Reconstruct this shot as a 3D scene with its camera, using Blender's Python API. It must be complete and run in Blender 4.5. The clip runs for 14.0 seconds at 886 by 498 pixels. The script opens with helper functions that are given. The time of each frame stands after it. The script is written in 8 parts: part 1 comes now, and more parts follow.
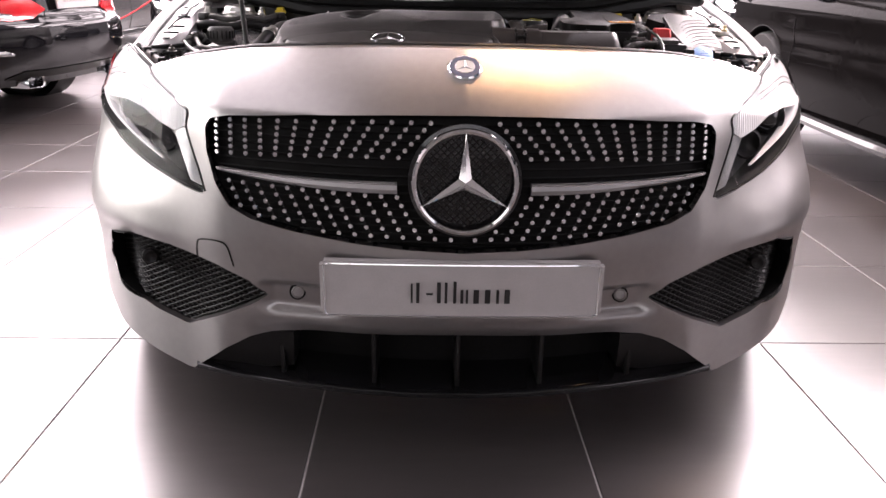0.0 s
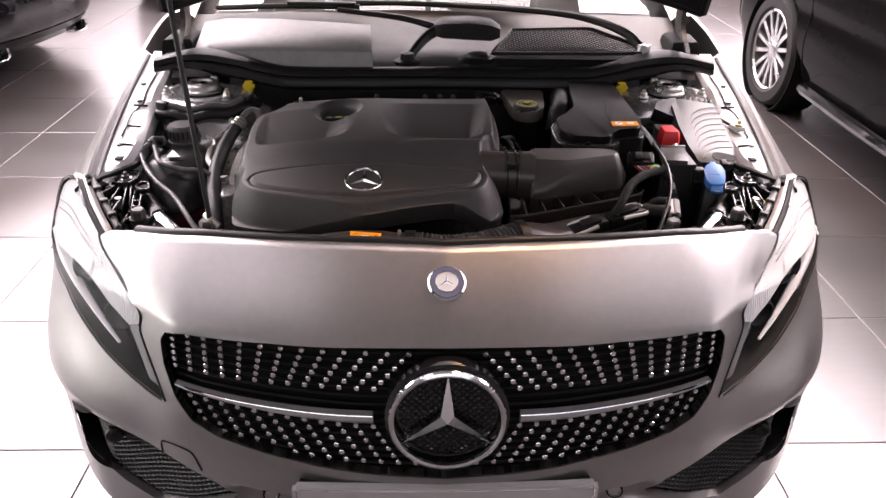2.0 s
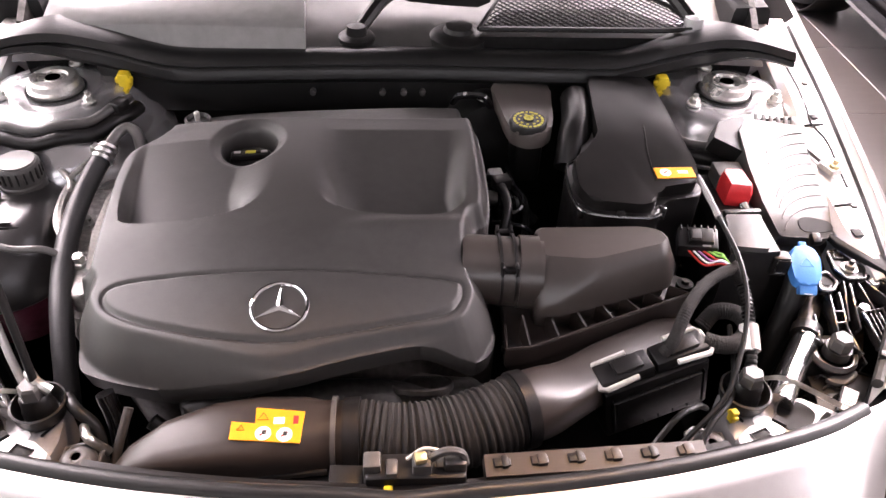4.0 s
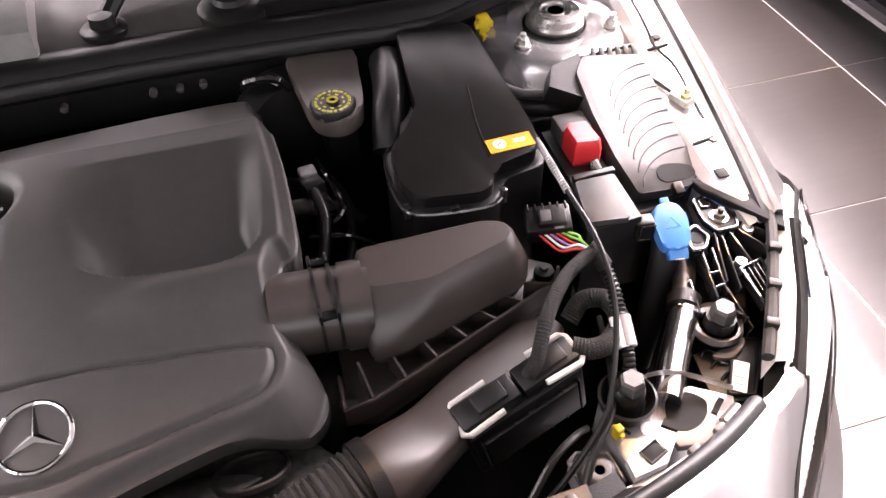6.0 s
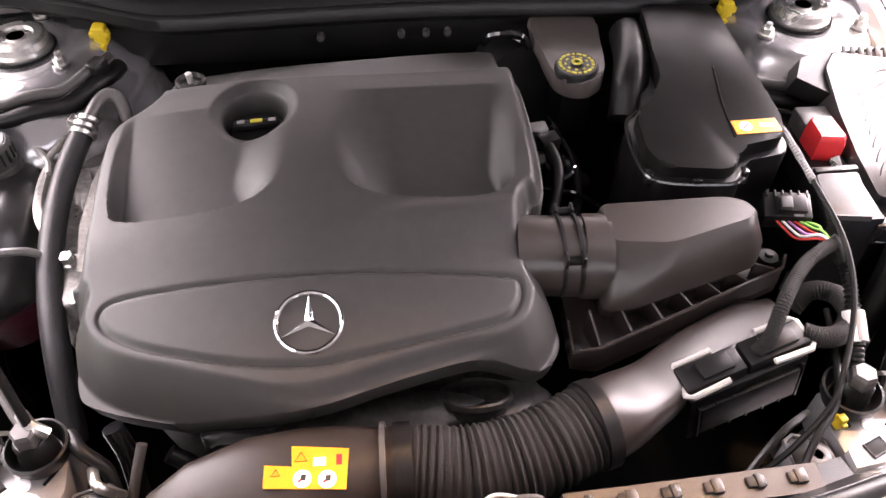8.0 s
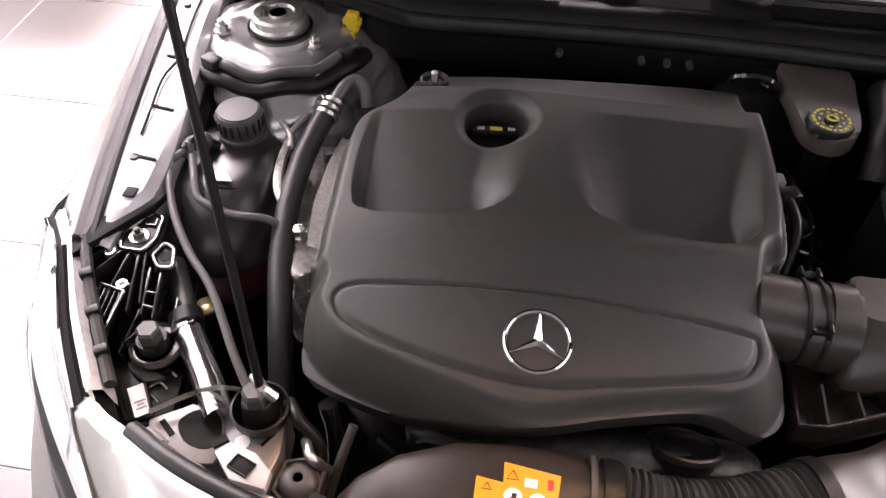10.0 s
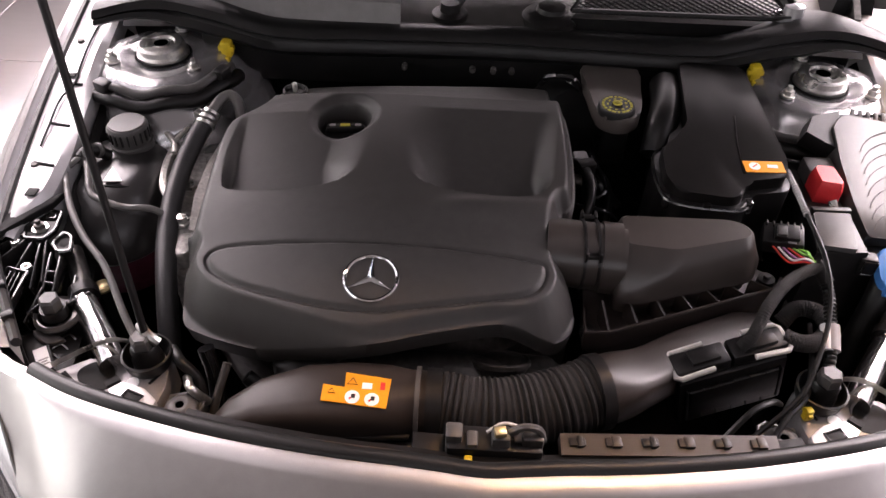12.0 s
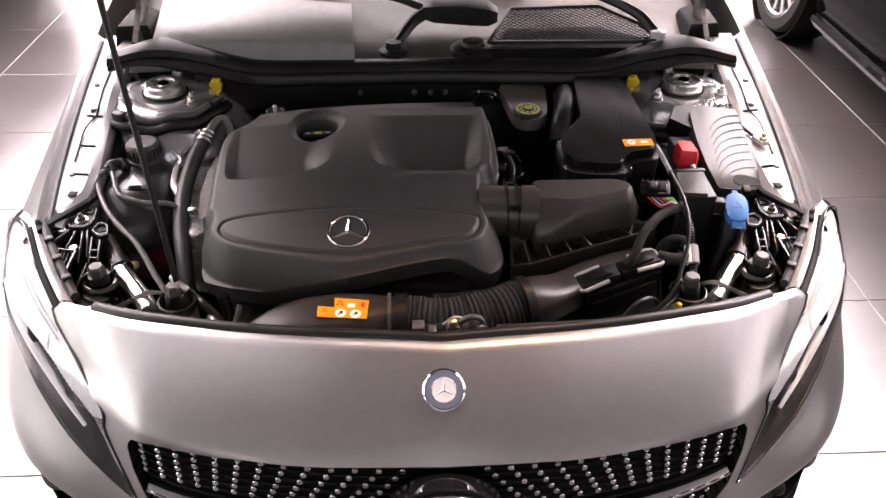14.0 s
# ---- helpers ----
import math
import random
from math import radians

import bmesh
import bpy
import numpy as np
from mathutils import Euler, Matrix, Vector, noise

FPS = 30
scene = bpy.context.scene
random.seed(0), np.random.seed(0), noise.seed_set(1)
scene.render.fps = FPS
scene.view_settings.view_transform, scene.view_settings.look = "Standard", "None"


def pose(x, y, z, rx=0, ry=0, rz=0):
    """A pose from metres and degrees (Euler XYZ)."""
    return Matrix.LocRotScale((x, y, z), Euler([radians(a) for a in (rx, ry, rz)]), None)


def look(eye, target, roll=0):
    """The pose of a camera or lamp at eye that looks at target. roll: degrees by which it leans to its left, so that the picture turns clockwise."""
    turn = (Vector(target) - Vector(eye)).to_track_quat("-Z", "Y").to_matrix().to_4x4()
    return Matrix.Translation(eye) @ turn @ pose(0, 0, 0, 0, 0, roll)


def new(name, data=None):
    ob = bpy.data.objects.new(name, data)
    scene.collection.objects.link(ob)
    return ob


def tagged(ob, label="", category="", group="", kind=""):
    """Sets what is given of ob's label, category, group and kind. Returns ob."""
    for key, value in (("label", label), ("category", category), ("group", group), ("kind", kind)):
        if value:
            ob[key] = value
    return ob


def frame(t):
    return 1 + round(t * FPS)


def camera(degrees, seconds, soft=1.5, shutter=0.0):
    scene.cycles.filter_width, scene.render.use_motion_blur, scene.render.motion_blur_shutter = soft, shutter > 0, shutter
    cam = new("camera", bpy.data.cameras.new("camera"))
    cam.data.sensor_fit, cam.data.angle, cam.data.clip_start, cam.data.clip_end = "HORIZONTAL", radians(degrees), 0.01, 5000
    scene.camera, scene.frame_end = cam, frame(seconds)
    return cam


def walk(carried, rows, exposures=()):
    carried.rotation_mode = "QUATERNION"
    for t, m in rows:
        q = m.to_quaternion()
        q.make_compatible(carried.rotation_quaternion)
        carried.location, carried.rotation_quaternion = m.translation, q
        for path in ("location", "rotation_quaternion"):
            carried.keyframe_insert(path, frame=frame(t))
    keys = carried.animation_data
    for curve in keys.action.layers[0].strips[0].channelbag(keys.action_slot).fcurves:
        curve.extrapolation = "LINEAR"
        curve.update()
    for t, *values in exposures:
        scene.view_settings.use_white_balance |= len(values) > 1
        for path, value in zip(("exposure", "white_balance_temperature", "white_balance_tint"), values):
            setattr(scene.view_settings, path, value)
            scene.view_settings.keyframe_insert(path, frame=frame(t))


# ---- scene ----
cam = camera(60.4, 14.0)
PATH = [
    (0, (-0.072, -1.296, 0.939), (-0.02, 0.583, 0.257), 1.1),
    (0.5, (-0.058, -1.296, 1.067), (-0.013, 0.583, 0.382), 0.8),
    (1, (-0.032, -1.258, 1.209), (-0.083, 0.609, 0.494), 0.2),
    (1.5, (-0.039, -1.109, 1.336), (-0.065, 0.711, 0.508), -0.0),
    (2, (-0.041, -0.942, 1.413), (0.016, 0.812, 0.454), 0.8),
    (2.2, (-0.01, -0.847, 1.43), (0.04, 0.884, 0.431), 0.3),
    (4.3, (0.0, -0.162, 1.501), (0.126, 1.336, 0.182), 2.5),
    (4.5, (0.057, -0.113, 1.503), (0.184, 1.372, 0.169), 2.0),
    (5, (0.191, -0.024, 1.484), (0.335, 1.394, 0.08), -0.3),
    (5.5, (0.195, 0.002, 1.461), (0.5, 1.339, 0.006), -0.3),
    (6, (0.136, -0.011, 1.462), (0.493, 1.318, 0.01), -1.6),
    (6.5, (0.093, -0.035, 1.459), (0.427, 1.302, 0.01), -3.6),
    (7, (0.044, -0.048, 1.467), (0.357, 1.284, 0.008), -2.4),
    (7.5, (-0.005, -0.051, 1.466), (0.237, 1.301, 0.012), -0.4),
    (8, (-0.053, -0.041, 1.465), (0.061, 1.305, -0.011), 0.3),
    (8.5, (-0.092, -0.033, 1.462), (-0.122, 1.29, -0.038), 0.6),
    (9, (-0.128, -0.028, 1.464), (-0.258, 1.279, -0.044), 1.4),
    (9.2, (-0.144, -0.024, 1.467), (-0.312, 1.281, -0.038), 1.8),
    (11.3, (-0.221, -0.089, 1.503), (-0.403, 1.331, 0.107), 0.8),
    (11.5, (-0.185, -0.122, 1.514), (-0.314, 1.312, 0.125), 1.5),
    (12, (-0.041, -0.25, 1.535), (-0.079, 1.209, 0.168), 1.9),
    (12.5, (0.037, -0.347, 1.56), (-0.016, 1.142, 0.227), 0.3),
    (13, (0.033, -0.45, 1.578), (-0.01, 1.079, 0.29), -0.9),
    (13.5, (-0.024, -0.584, 1.599), (0.047, 0.979, 0.352), 0.8),
    (14, (-0.044, -0.642, 1.602), (0.04, 0.949, 0.392), 0.9),
]
walk(cam, [(t, look(eye, target, roll)) for t, eye, target, roll in PATH], exposures=[(0.0, 0.28), (1.0, 0.08), (2.0, 0.03), (4.5, 1.55), (5.5, 1.45), (6.5, 1.3), (7.5, 1.35), (8.0, 1.5), (8.5, 1.45), (9.0, 1.3), (11.5, -0.25), (12.0, 0.25), (12.5, 0.5), (13.0, 0.65), (13.5, 0.5), (14.0, 0.25)])

# ---- light ----
world = bpy.data.worlds.new("sky")
scene.world = world
world.use_nodes = True
wn = world.node_tree
sky = wn.nodes.new("ShaderNodeTexSky")
sky.sky_type = "NISHITA"
sky.sun_disc = False
sky.sun_elevation, sky.sun_rotation = radians(50), radians(200)
sky.air_density, sky.dust_density = 1.0, 4.0
wn.links.new(sky.outputs[0], wn.nodes["Background"].inputs[0])
wn.nodes["Background"].inputs[1].default_value = 0.1


def sun_lamp():
    lamp = bpy.data.lights.new("sun", "SUN")
    lamp.energy, lamp.angle, lamp.color = 0.6, radians(20), (1.0, 0.96, 0.9)
    ob = new("sun", lamp)
    ob.matrix_world = pose(0, 0, 12, 40, 0, 20)


def area_lamp(name, place, target, sx, sy, power, colour=(1, 1, 1)):
    lamp = bpy.data.lights.new(name, "AREA")
    lamp.shape, lamp.size, lamp.size_y, lamp.energy, lamp.color = "RECTANGLE", sx, sy, power, colour
    ob = new(name, lamp)
    ob.matrix_world = look(place, target)
    return ob


sun_lamp()
# daylight through the glazed roof, bay by bay, and the warm spots over the front of the car
ROOF = 5.6
DAY = (1.0, 0.848, 0.885)
for bx, by, power in ((-7.2, 0.5, 50), (7.2, 0.5, 45), (-3.6, 0.5, 60), (3.6, 0.5, 55), (-7.2, 5.5, 720), (-3.6, 5.5, 800), (3.6, 5.5, 800), (7.2, 5.5, 2300), (-7.2, 11.8, 1300), (-3.6, 11.8, 400), (3.6, 11.8, 400), (7.2, 11.8, 1300), (-10.5, 5.5, 750), (10.5, 5.5, 1100), (-10.5, 0.5, 60), (10.5, 0.5, 55), (10.5, 11.8, 1500), (-10.5, 11.8, 1300)):
    deep = 6.5 if by > 10 else 4.2
    area_lamp("roof_daylight", (bx, by, ROOF + 0.25), (bx, by, 0), 2.9, deep, power, DAY)
for by, deep, power in ((4.4, 4.2, 420), (9.0, 3.4, 300), (13.3, 3.6, 300)):
    area_lamp("roof_daylight", (0, by, ROOF + 0.25), (0, by, 0), 2.9, deep, power, DAY)
area_lamp("facade_daylight", (0, 15.7, 4.0), (0, 0, 2.0), 22, 2.8, 1800, DAY)
area_lamp("facade_daylight", (-11.7, 5.5, 2.7), (0, 5.5, 1.5), 19, 4.4, 1200, (1.0, 0.93, 0.91))
area_lamp("facade_daylight", (11.7, 5.5, 2.7), (0, 5.5, 1.5), 19, 4.4, 750, DAY)
# fill from an unseen south side, added to brighten the bumper
area_lamp("facade_daylight", (0, -7.7, 3.8), (0, 0, 0.5), 18, 2.2, 100, DAY)
area_lamp("warm_spot", (1.35, 1.75, ROOF - 0.08), (1.2, 1.2, 0), 0.9, 0.5, 120, (1.0, 0.55, 0.26))


# ---- materials ----
def material(name, colour, rough=0.5, metal=0.0, grain=0.0, scale=60.0, bump=0.0, stain=0.0, coat=0.0, spread=0.0, stretch=None, ior=1.45):
    """A surface: its colour varies by a fine grain and by larger stains, with a bump of the same grain."""
    m = bpy.data.materials.new(name)
    m.use_nodes = True
    nt = m.node_tree
    bsdf = nt.nodes["Principled BSDF"]
    bsdf.inputs["Roughness"].default_value = rough
    bsdf.inputs["Metallic"].default_value = metal
    bsdf.inputs["Coat Weight"].default_value = coat
    bsdf.inputs["Coat Roughness"].default_value = 0.04
    bsdf.inputs["Base Color"].default_value = (*colour, 1)
    bsdf.inputs["IOR"].default_value = ior
    if not (grain or bump or stain or spread):
        return m
    co = nt.nodes.new("ShaderNodeTexCoord")
    at = co.outputs["Object"]
    if stretch:
        mp = nt.nodes.new("ShaderNodeMapping")
        mp.inputs["Scale"].default_value = stretch
        nt.links.new(at, mp.inputs[0])
        at = mp.outputs[0]
    fine = nt.nodes.new("ShaderNodeTexNoise")
    fine.inputs["Scale"].default_value, fine.inputs["Detail"].default_value = scale, 5
    wide = nt.nodes.new("ShaderNodeTexNoise")
    wide.inputs["Scale"].default_value, wide.inputs["Detail"].default_value = scale / 14, 3
    nt.links.new(at, fine.inputs[0])
    nt.links.new(at, wide.inputs[0])

    def factor(source, amount):
        r = nt.nodes.new("ShaderNodeMapRange")
        r.inputs[1].default_value, r.inputs[2].default_value = 0.3, 0.7
        r.inputs[3].default_value, r.inputs[4].default_value = 1 - amount, 1 + amount
        nt.links.new(source, r.inputs[0])
        return r.outputs[0]

    def times(a, b):
        n = nt.nodes.new("ShaderNodeMath")
        n.operation = "MULTIPLY"
        nt.links.new(a, n.inputs[0])
        nt.links.new(b, n.inputs[1])
        return n.outputs[0]

    f = times(factor(fine.outputs[0], grain), factor(wide.outputs[0], stain))
    if spread:
        info = nt.nodes.new("ShaderNodeObjectInfo")
        r = nt.nodes.new("ShaderNodeMapRange")
        r.inputs[3].default_value, r.inputs[4].default_value = 1 - spread, 1 + spread
        nt.links.new(info.outputs["Random"], r.inputs[0])
        f = times(f, r.outputs[0])
    tint = nt.nodes.new("ShaderNodeVectorMath")
    tint.operation = "SCALE"
    tint.inputs[0].default_value = colour
    nt.links.new(f, tint.inputs["Scale"])
    nt.links.new(tint.outputs[0], bsdf.inputs["Base Color"])
    if stain:
        r = nt.nodes.new("ShaderNodeMapRange")
        r.inputs[3].default_value, r.inputs[4].default_value = rough * 0.85, min(1, rough * 1.15)
        nt.links.new(wide.outputs[0], r.inputs[0])
        nt.links.new(r.outputs[0], bsdf.inputs["Roughness"])
    if bump:
        b = nt.nodes.new("ShaderNodeBump")
        b.inputs["Strength"].default_value, b.inputs["Distance"].default_value = bump, 0.002
        nt.links.new(fine.outputs[0], b.inputs["Height"])
        nt.links.new(b.outputs[0], bsdf.inputs["Normal"])
    return m


def glass_material(name, colour, rough=0.0, clear=0.85, ior=1.45):
    """A thin pane: a clear film with the gloss of glass."""
    m = bpy.data.materials.new(name)
    m.use_nodes = True
    nt = m.node_tree
    bsdf = nt.nodes["Principled BSDF"]
    bsdf.inputs["Base Color"].default_value = (*colour, 1)
    bsdf.inputs["Roughness"].default_value = rough
    bsdf.inputs["IOR"].default_value = ior
    through_ = nt.nodes.new("ShaderNodeBsdfTransparent")
    through_.inputs[0].default_value = (*colour, 1)
    gloss = nt.nodes.new("ShaderNodeBsdfGlossy")
    gloss.inputs["Roughness"].default_value = rough
    fres = nt.nodes.new("ShaderNodeFresnel")
    fres.inputs[0].default_value = ior
    mix = nt.nodes.new("ShaderNodeMixShader")
    nt.links.new(fres.outputs[0], mix.inputs[0])
    nt.links.new(through_.outputs[0], mix.inputs[1])
    nt.links.new(gloss.outputs[0], mix.inputs[2])
    nt.links.new(mix.outputs[0], nt.nodes["Material Output"].inputs[0])
    return m


SILVER = material("matte_silver_paint", (0.36, 0.348, 0.343), 0.345, 0.9, 0.03, 900, 0.02, 0.03)
INNER = material("painted_inner_panel", (0.56, 0.55, 0.56), 0.32, 0.35, 0.03, 300, 0.02, 0.05)
TOWER = material("painted_tower", (0.46, 0.45, 0.455), 0.22, 0.75, 0.05, 120, 0.05, 0.08)
COVER = material("engine_cover_plastic", (0.031, 0.029, 0.0275), 0.45, 0.0, 0.12, 900, 0.25, 0.10, ior=1.44)
PLASTIC = material("black_plastic", (0.009, 0.0085, 0.0085), 0.34, 0.0, 0.15, 500, 0.2, 0.2, ior=1.36)
GREYPL = material("grey_plastic", (0.062, 0.059, 0.057), 0.40, 0.0, 0.10, 500, 0.2, 0.12)
GLOSSBL = material("gloss_black", (0.008, 0.008, 0.009), 0.08, 0.0, 0.1, 300, 0.0, 0.1, coat=0.5)
TANKBL = material("tank_plastic", (0.022, 0.021, 0.021), 0.30, 0.0, 0.1, 200, 0.05, 0.1, ior=1.6)
RIBGREY = material("shiny_black_rib", (0.020, 0.019, 0.019), 0.15, 0.0, 0.1, 400, 0.05, 0.1, coat=0.6)
COWLGREY = material("cowl_grey", (0.22, 0.213, 0.21), 0.30, 0.0, 0.06, 600, 0.1, 0.08)
LEVER = material("plug_lever_grey", (0.48, 0.46, 0.43), 0.45, 0.0, 0.1, 300, 0.1, 0.1)
VANE = material("satin_vane", (0.42, 0.41, 0.41), 0.30, 0.6, 0.04, 400, 0.0, 0.05)
SATIN = material("satin_black_lid", (0.0075, 0.007, 0.0068), 0.30, 0.0, 0.1, 700, 0.06, 0.12, ior=1.17)
LIDGREY = material("grey_lid", (0.048, 0.046, 0.045), 0.37, 0.0, 0.06, 600, 0.15, 0.08, ior=1.40)
# inner panel paint darkened: the front corner's shadow is in this colour
PANELSHADE = material("shaded_inner_panel", (0.26, 0.25, 0.25), 0.34, 0.3, 0.06, 200, 0.05, 0.10)
RUBBER = material("black_rubber", (0.009, 0.009, 0.009), 0.36, 0.0, 0.2, 300, 0.15, 0.2, ior=1.36)
# duct, airbox and tray: warm reflections on black plastic painted as brown tint
DUCT = material("duct_plastic", (0.028, 0.0222, 0.0196), 0.36, 0.0, 0.06, 900, 0.06, 0.08, ior=1.33)
AIRBOX = material("airbox_plastic", (0.036, 0.030, 0.0265), 0.31, 0.0, 0.05, 900, 0.04, 0.06, ior=1.55)
TRAY = material("warm_tint_plastic", (0.026, 0.020, 0.0175), 0.38, 0.0, 0.1, 500, 0.1, 0.12, ior=1.40)
RESERVOIR = material("translucent_grey_plastic", (0.085, 0.074, 0.068), 0.42, 0.0, 0.08, 500, 0.05, 0.10)
RAILSTEEL = material("bright_rail", (0.70, 0.69, 0.68), 0.17, 1.0, 0.08, 200, 0.05, 0.08)
HOSE = material("grey_hose_rubber", (0.032, 0.032, 0.033), 0.42, 0.0, 0.15, 400, 0.2, 0.15)
PIPE = material("grey_pipe", (0.13, 0.125, 0.12), 0.30, 0.2, 0.1, 300, 0.05, 0.1)
FABRIC = material("woven_sleeve", (0.0095, 0.0082, 0.0076), 0.85, 0.0, 0.45, 700, 0.8, 0.2)
# near-black: painted shade for holes, gaps and depths, also plain black parts
DARK = material("black_and_painted_shade", (0.006, 0.006, 0.006), 0.6, 0.0, 0.3, 60, 0.1, 0.3, ior=1.25)
METALDK = material("dark_engine_metal", (0.085, 0.080, 0.076), 0.42, 0.8, 0.35, 90, 0.3, 0.35)
ALU = material("cast_aluminium", (0.66, 0.64, 0.60), 0.36, 0.4, 0.2, 160, 0.25, 0.2)
ALUDULL = material("dull_cast_aluminium", (0.45, 0.435, 0.41), 0.42, 0.4, 0.35, 120, 0.35, 0.3)
STEEL = material("galvanised_steel", (0.66, 0.65, 0.62), 0.28, 0.95, 0.12, 200, 0.1, 0.15)
STUD = material("stud_chrome", (0.80, 0.80, 0.81), 0.14, 1.0, 0.05, 300)
CHROME = material("chrome", (0.86, 0.86, 0.87), 0.05, 1.0, 0.02, 200, 0.0, 0.02)
BRASS = material("brass", (0.62, 0.52, 0.30), 0.3, 0.9, 0.1, 300)
YELLOW = material("yellow_plastic", (0.62, 0.46, 0.02), 0.4, 0.0, 0.08, 300)
YPRINT = material("yellow_print", (0.42, 0.38, 0.03), 0.5, 0.0, 0.1, 300)
ORANGE = material("orange_label", (0.80, 0.30, 0.01), 0.35, 0.0, 0.04, 300)
WHITE = material("white_print", (0.85, 0.84, 0.83), 0.45, 0.0, 0.03, 300)
LABELGREY = material("grey_print", (0.30, 0.28, 0.28), 0.5, 0.0, 0.05, 300)
RED = material("red_plastic", (0.62, 0.03, 0.035), 0.35, 0.0, 0.06, 300)
BLUE = material("blue_plastic", (0.07, 0.24, 0.62), 0.4, 0.0, 0.06, 300, 0.1)
GREENW = material("green_wire", (0.25, 0.55, 0.10), 0.4)
REDW = material("red_wire", (0.55, 0.04, 0.03), 0.4)
PINKW = material("purple_wire", (0.45, 0.20, 0.45), 0.4)
COOLANT = material("coolant_bottle", (0.14, 0.035, 0.06), 0.25, 0.0, 0.2, 80)
PLATE = material("show_plate", (0.44, 0.42, 0.42), 0.35, 0.1, 0.03, 300, 0.0, 0.04)
INK = material("black_ink", (0.012, 0.012, 0.012), 0.5)
BADGEBL = material("badge_blue", (0.16, 0.17, 0.24), 0.2, 0.0, 0.05, 400, coat=0.5)
CARBLACK = material("black_car_paint", (0.004, 0.004, 0.005), 0.05, 0.0, 0.1, 300, 0.0, 0.1, ior=1.38)
CARDULL = material("deep_black_car_paint", (0.006, 0.0055, 0.0055), 0.06, 0.0, 0.1, 300, 0.0, 0.1, ior=1.10)
CARDARK = material("dark_brown_car_paint", (0.016, 0.012, 0.012), 0.10, 0.2, 0.1, 300, 0.0, 0.1, coat=1.0)
TYRE = material("tyre_rubber", (0.018, 0.018, 0.018), 0.7, 0.0, 0.2, 200, 0.4, 0.2)
RIM = material("silver_rim", (0.62, 0.62, 0.63), 0.25, 0.9, 0.05, 200)
TAIL = material("red_tail_lens", (0.40, 0.008, 0.014), 0.06, 0.0, 0.1, 200, coat=1.0)
REFLECT = material("lamp_reflector", (0.88, 0.88, 0.89), 0.12, 1.0, 0.04, 300)
LAMPGREY = material("lamp_silver_trim", (0.62, 0.62, 0.62), 0.25, 0.7, 0.05, 300)
# white base paints the skylight caught by the bright lamp interior
FLUTED = material("skylit_lamp_white", (0.90, 0.90, 0.90), 0.25, 0.15, 0.05, 300, 0.0)
TILE = material("floor_tile", (0.055, 0.049, 0.049), 0.30, 0.0, 0.10, 26, 0.0, 0.08, spread=0.05, stretch=(0.25, 1.6, 1), ior=2.25)
GROUT = material("pale_grout", (0.62, 0.60, 0.60), 0.7, 0.0, 0.1, 80, 0.1, 0.1)
CEIL = material("grey_ceiling", (0.30, 0.295, 0.295), 0.7, 0.0, 0.03, 20, 0.05, 0.04)
DARKWALL = material("dark_grey_wall", (0.10, 0.10, 0.105), 0.7, 0.0, 0.05, 20, 0.05, 0.06)
BEAM = material("grey_steel_beam", (0.10, 0.10, 0.105), 0.5, 0.3, 0.1, 30, 0.05, 0.1)
ROPE = material("red_rope", (0.60, 0.03, 0.04), 0.7, 0.0, 0.2, 300, 0.3)
PALESEAT = material("pale_trim", (0.55, 0.53, 0.52), 0.6, 0.0, 0.1, 100, 0.1, 0.1)
LENS = glass_material("clear_lens", (0.97, 0.975, 0.98), ior=1.20)
SCREEN = glass_material("windscreen_glass", (0.72, 0.76, 0.76), ior=1.75)
PANE = glass_material("facade_glass", (0.92, 0.95, 0.95))


# ---- shapes ----
def curve(pts):
    """A smooth curve through (t, value) pairs."""
    t = np.array([p[0] for p in pts], float)
    v = np.array([p[1] for p in pts], float)
    d = np.diff(v) / np.diff(t)
    m = np.r_[d[0], np.where(d[1:] * d[:-1] > 0, 2 * d[1:] * d[:-1] / (d[1:] + d[:-1] + 1e-12), 0), d[-1]]

    def at(a):
        a = min(max(a, t[0]), t[-1])
        k = min(max(int(np.searchsorted(t, a)) - 1, 0), len(t) - 2)
        h = t[k + 1] - t[k]
        s = (a - t[k]) / h
        return float((2 * s**3 - 3 * s**2 + 1) * v[k] + (s**3 - 2 * s**2 + s) * h * m[k] + (3 * s**2 - 2 * s**3) * v[k + 1] + (s**3 - s**2) * h * m[k + 1])

    return at


def ease(a, b, x):
    s = min(max((x - a) / (b - a), 0.0), 1.0)
    return s * s * (3 - 2 * s)


# the car's nose: depth on the centre line by height, and how far the skin runs back by half-width
NOSE = curve([(0.10, 0.115), (0.17, 0.095), (0.255, 0.055), (0.30, 0.024), (0.36, 0.008), (0.42, -0.002), (0.47, -0.008), (0.56, -0.006), (0.65, 0.006), (0.706, 0.024), (0.745, 0.060), (0.778, 0.101), (0.80, 0.139), (0.814, 0.165), (0.826, 0.19)])
WRAP = curve([(0, 0), (0.15, 0.008), (0.309, 0.038), (0.455, 0.088), (0.55, 0.145), (0.65, 0.20), (0.72, 0.25), (0.785, 0.327), (0.831, 0.42), (0.856, 0.52), (0.870, 0.64), (0.873, 0.72)])


EXTRA = curve([(0, 0), (0.44, 0), (0.485, 0.008), (0.525, 0.016), (0.551, 0.018), (0.60, 0.034), (0.637, 0.050), (0.70, 0.074), (0.765, 0.088), (0.82, 0.086), (0.88, 0.070)])
DROP = curve([(0, 0), (0.40, 0), (0.45, 0.003), (0.50, 0.011), (0.551, 0.024), (0.60, 0.032), (0.64, 0.038), (0.70, 0.040), (0.88, 0.040)])


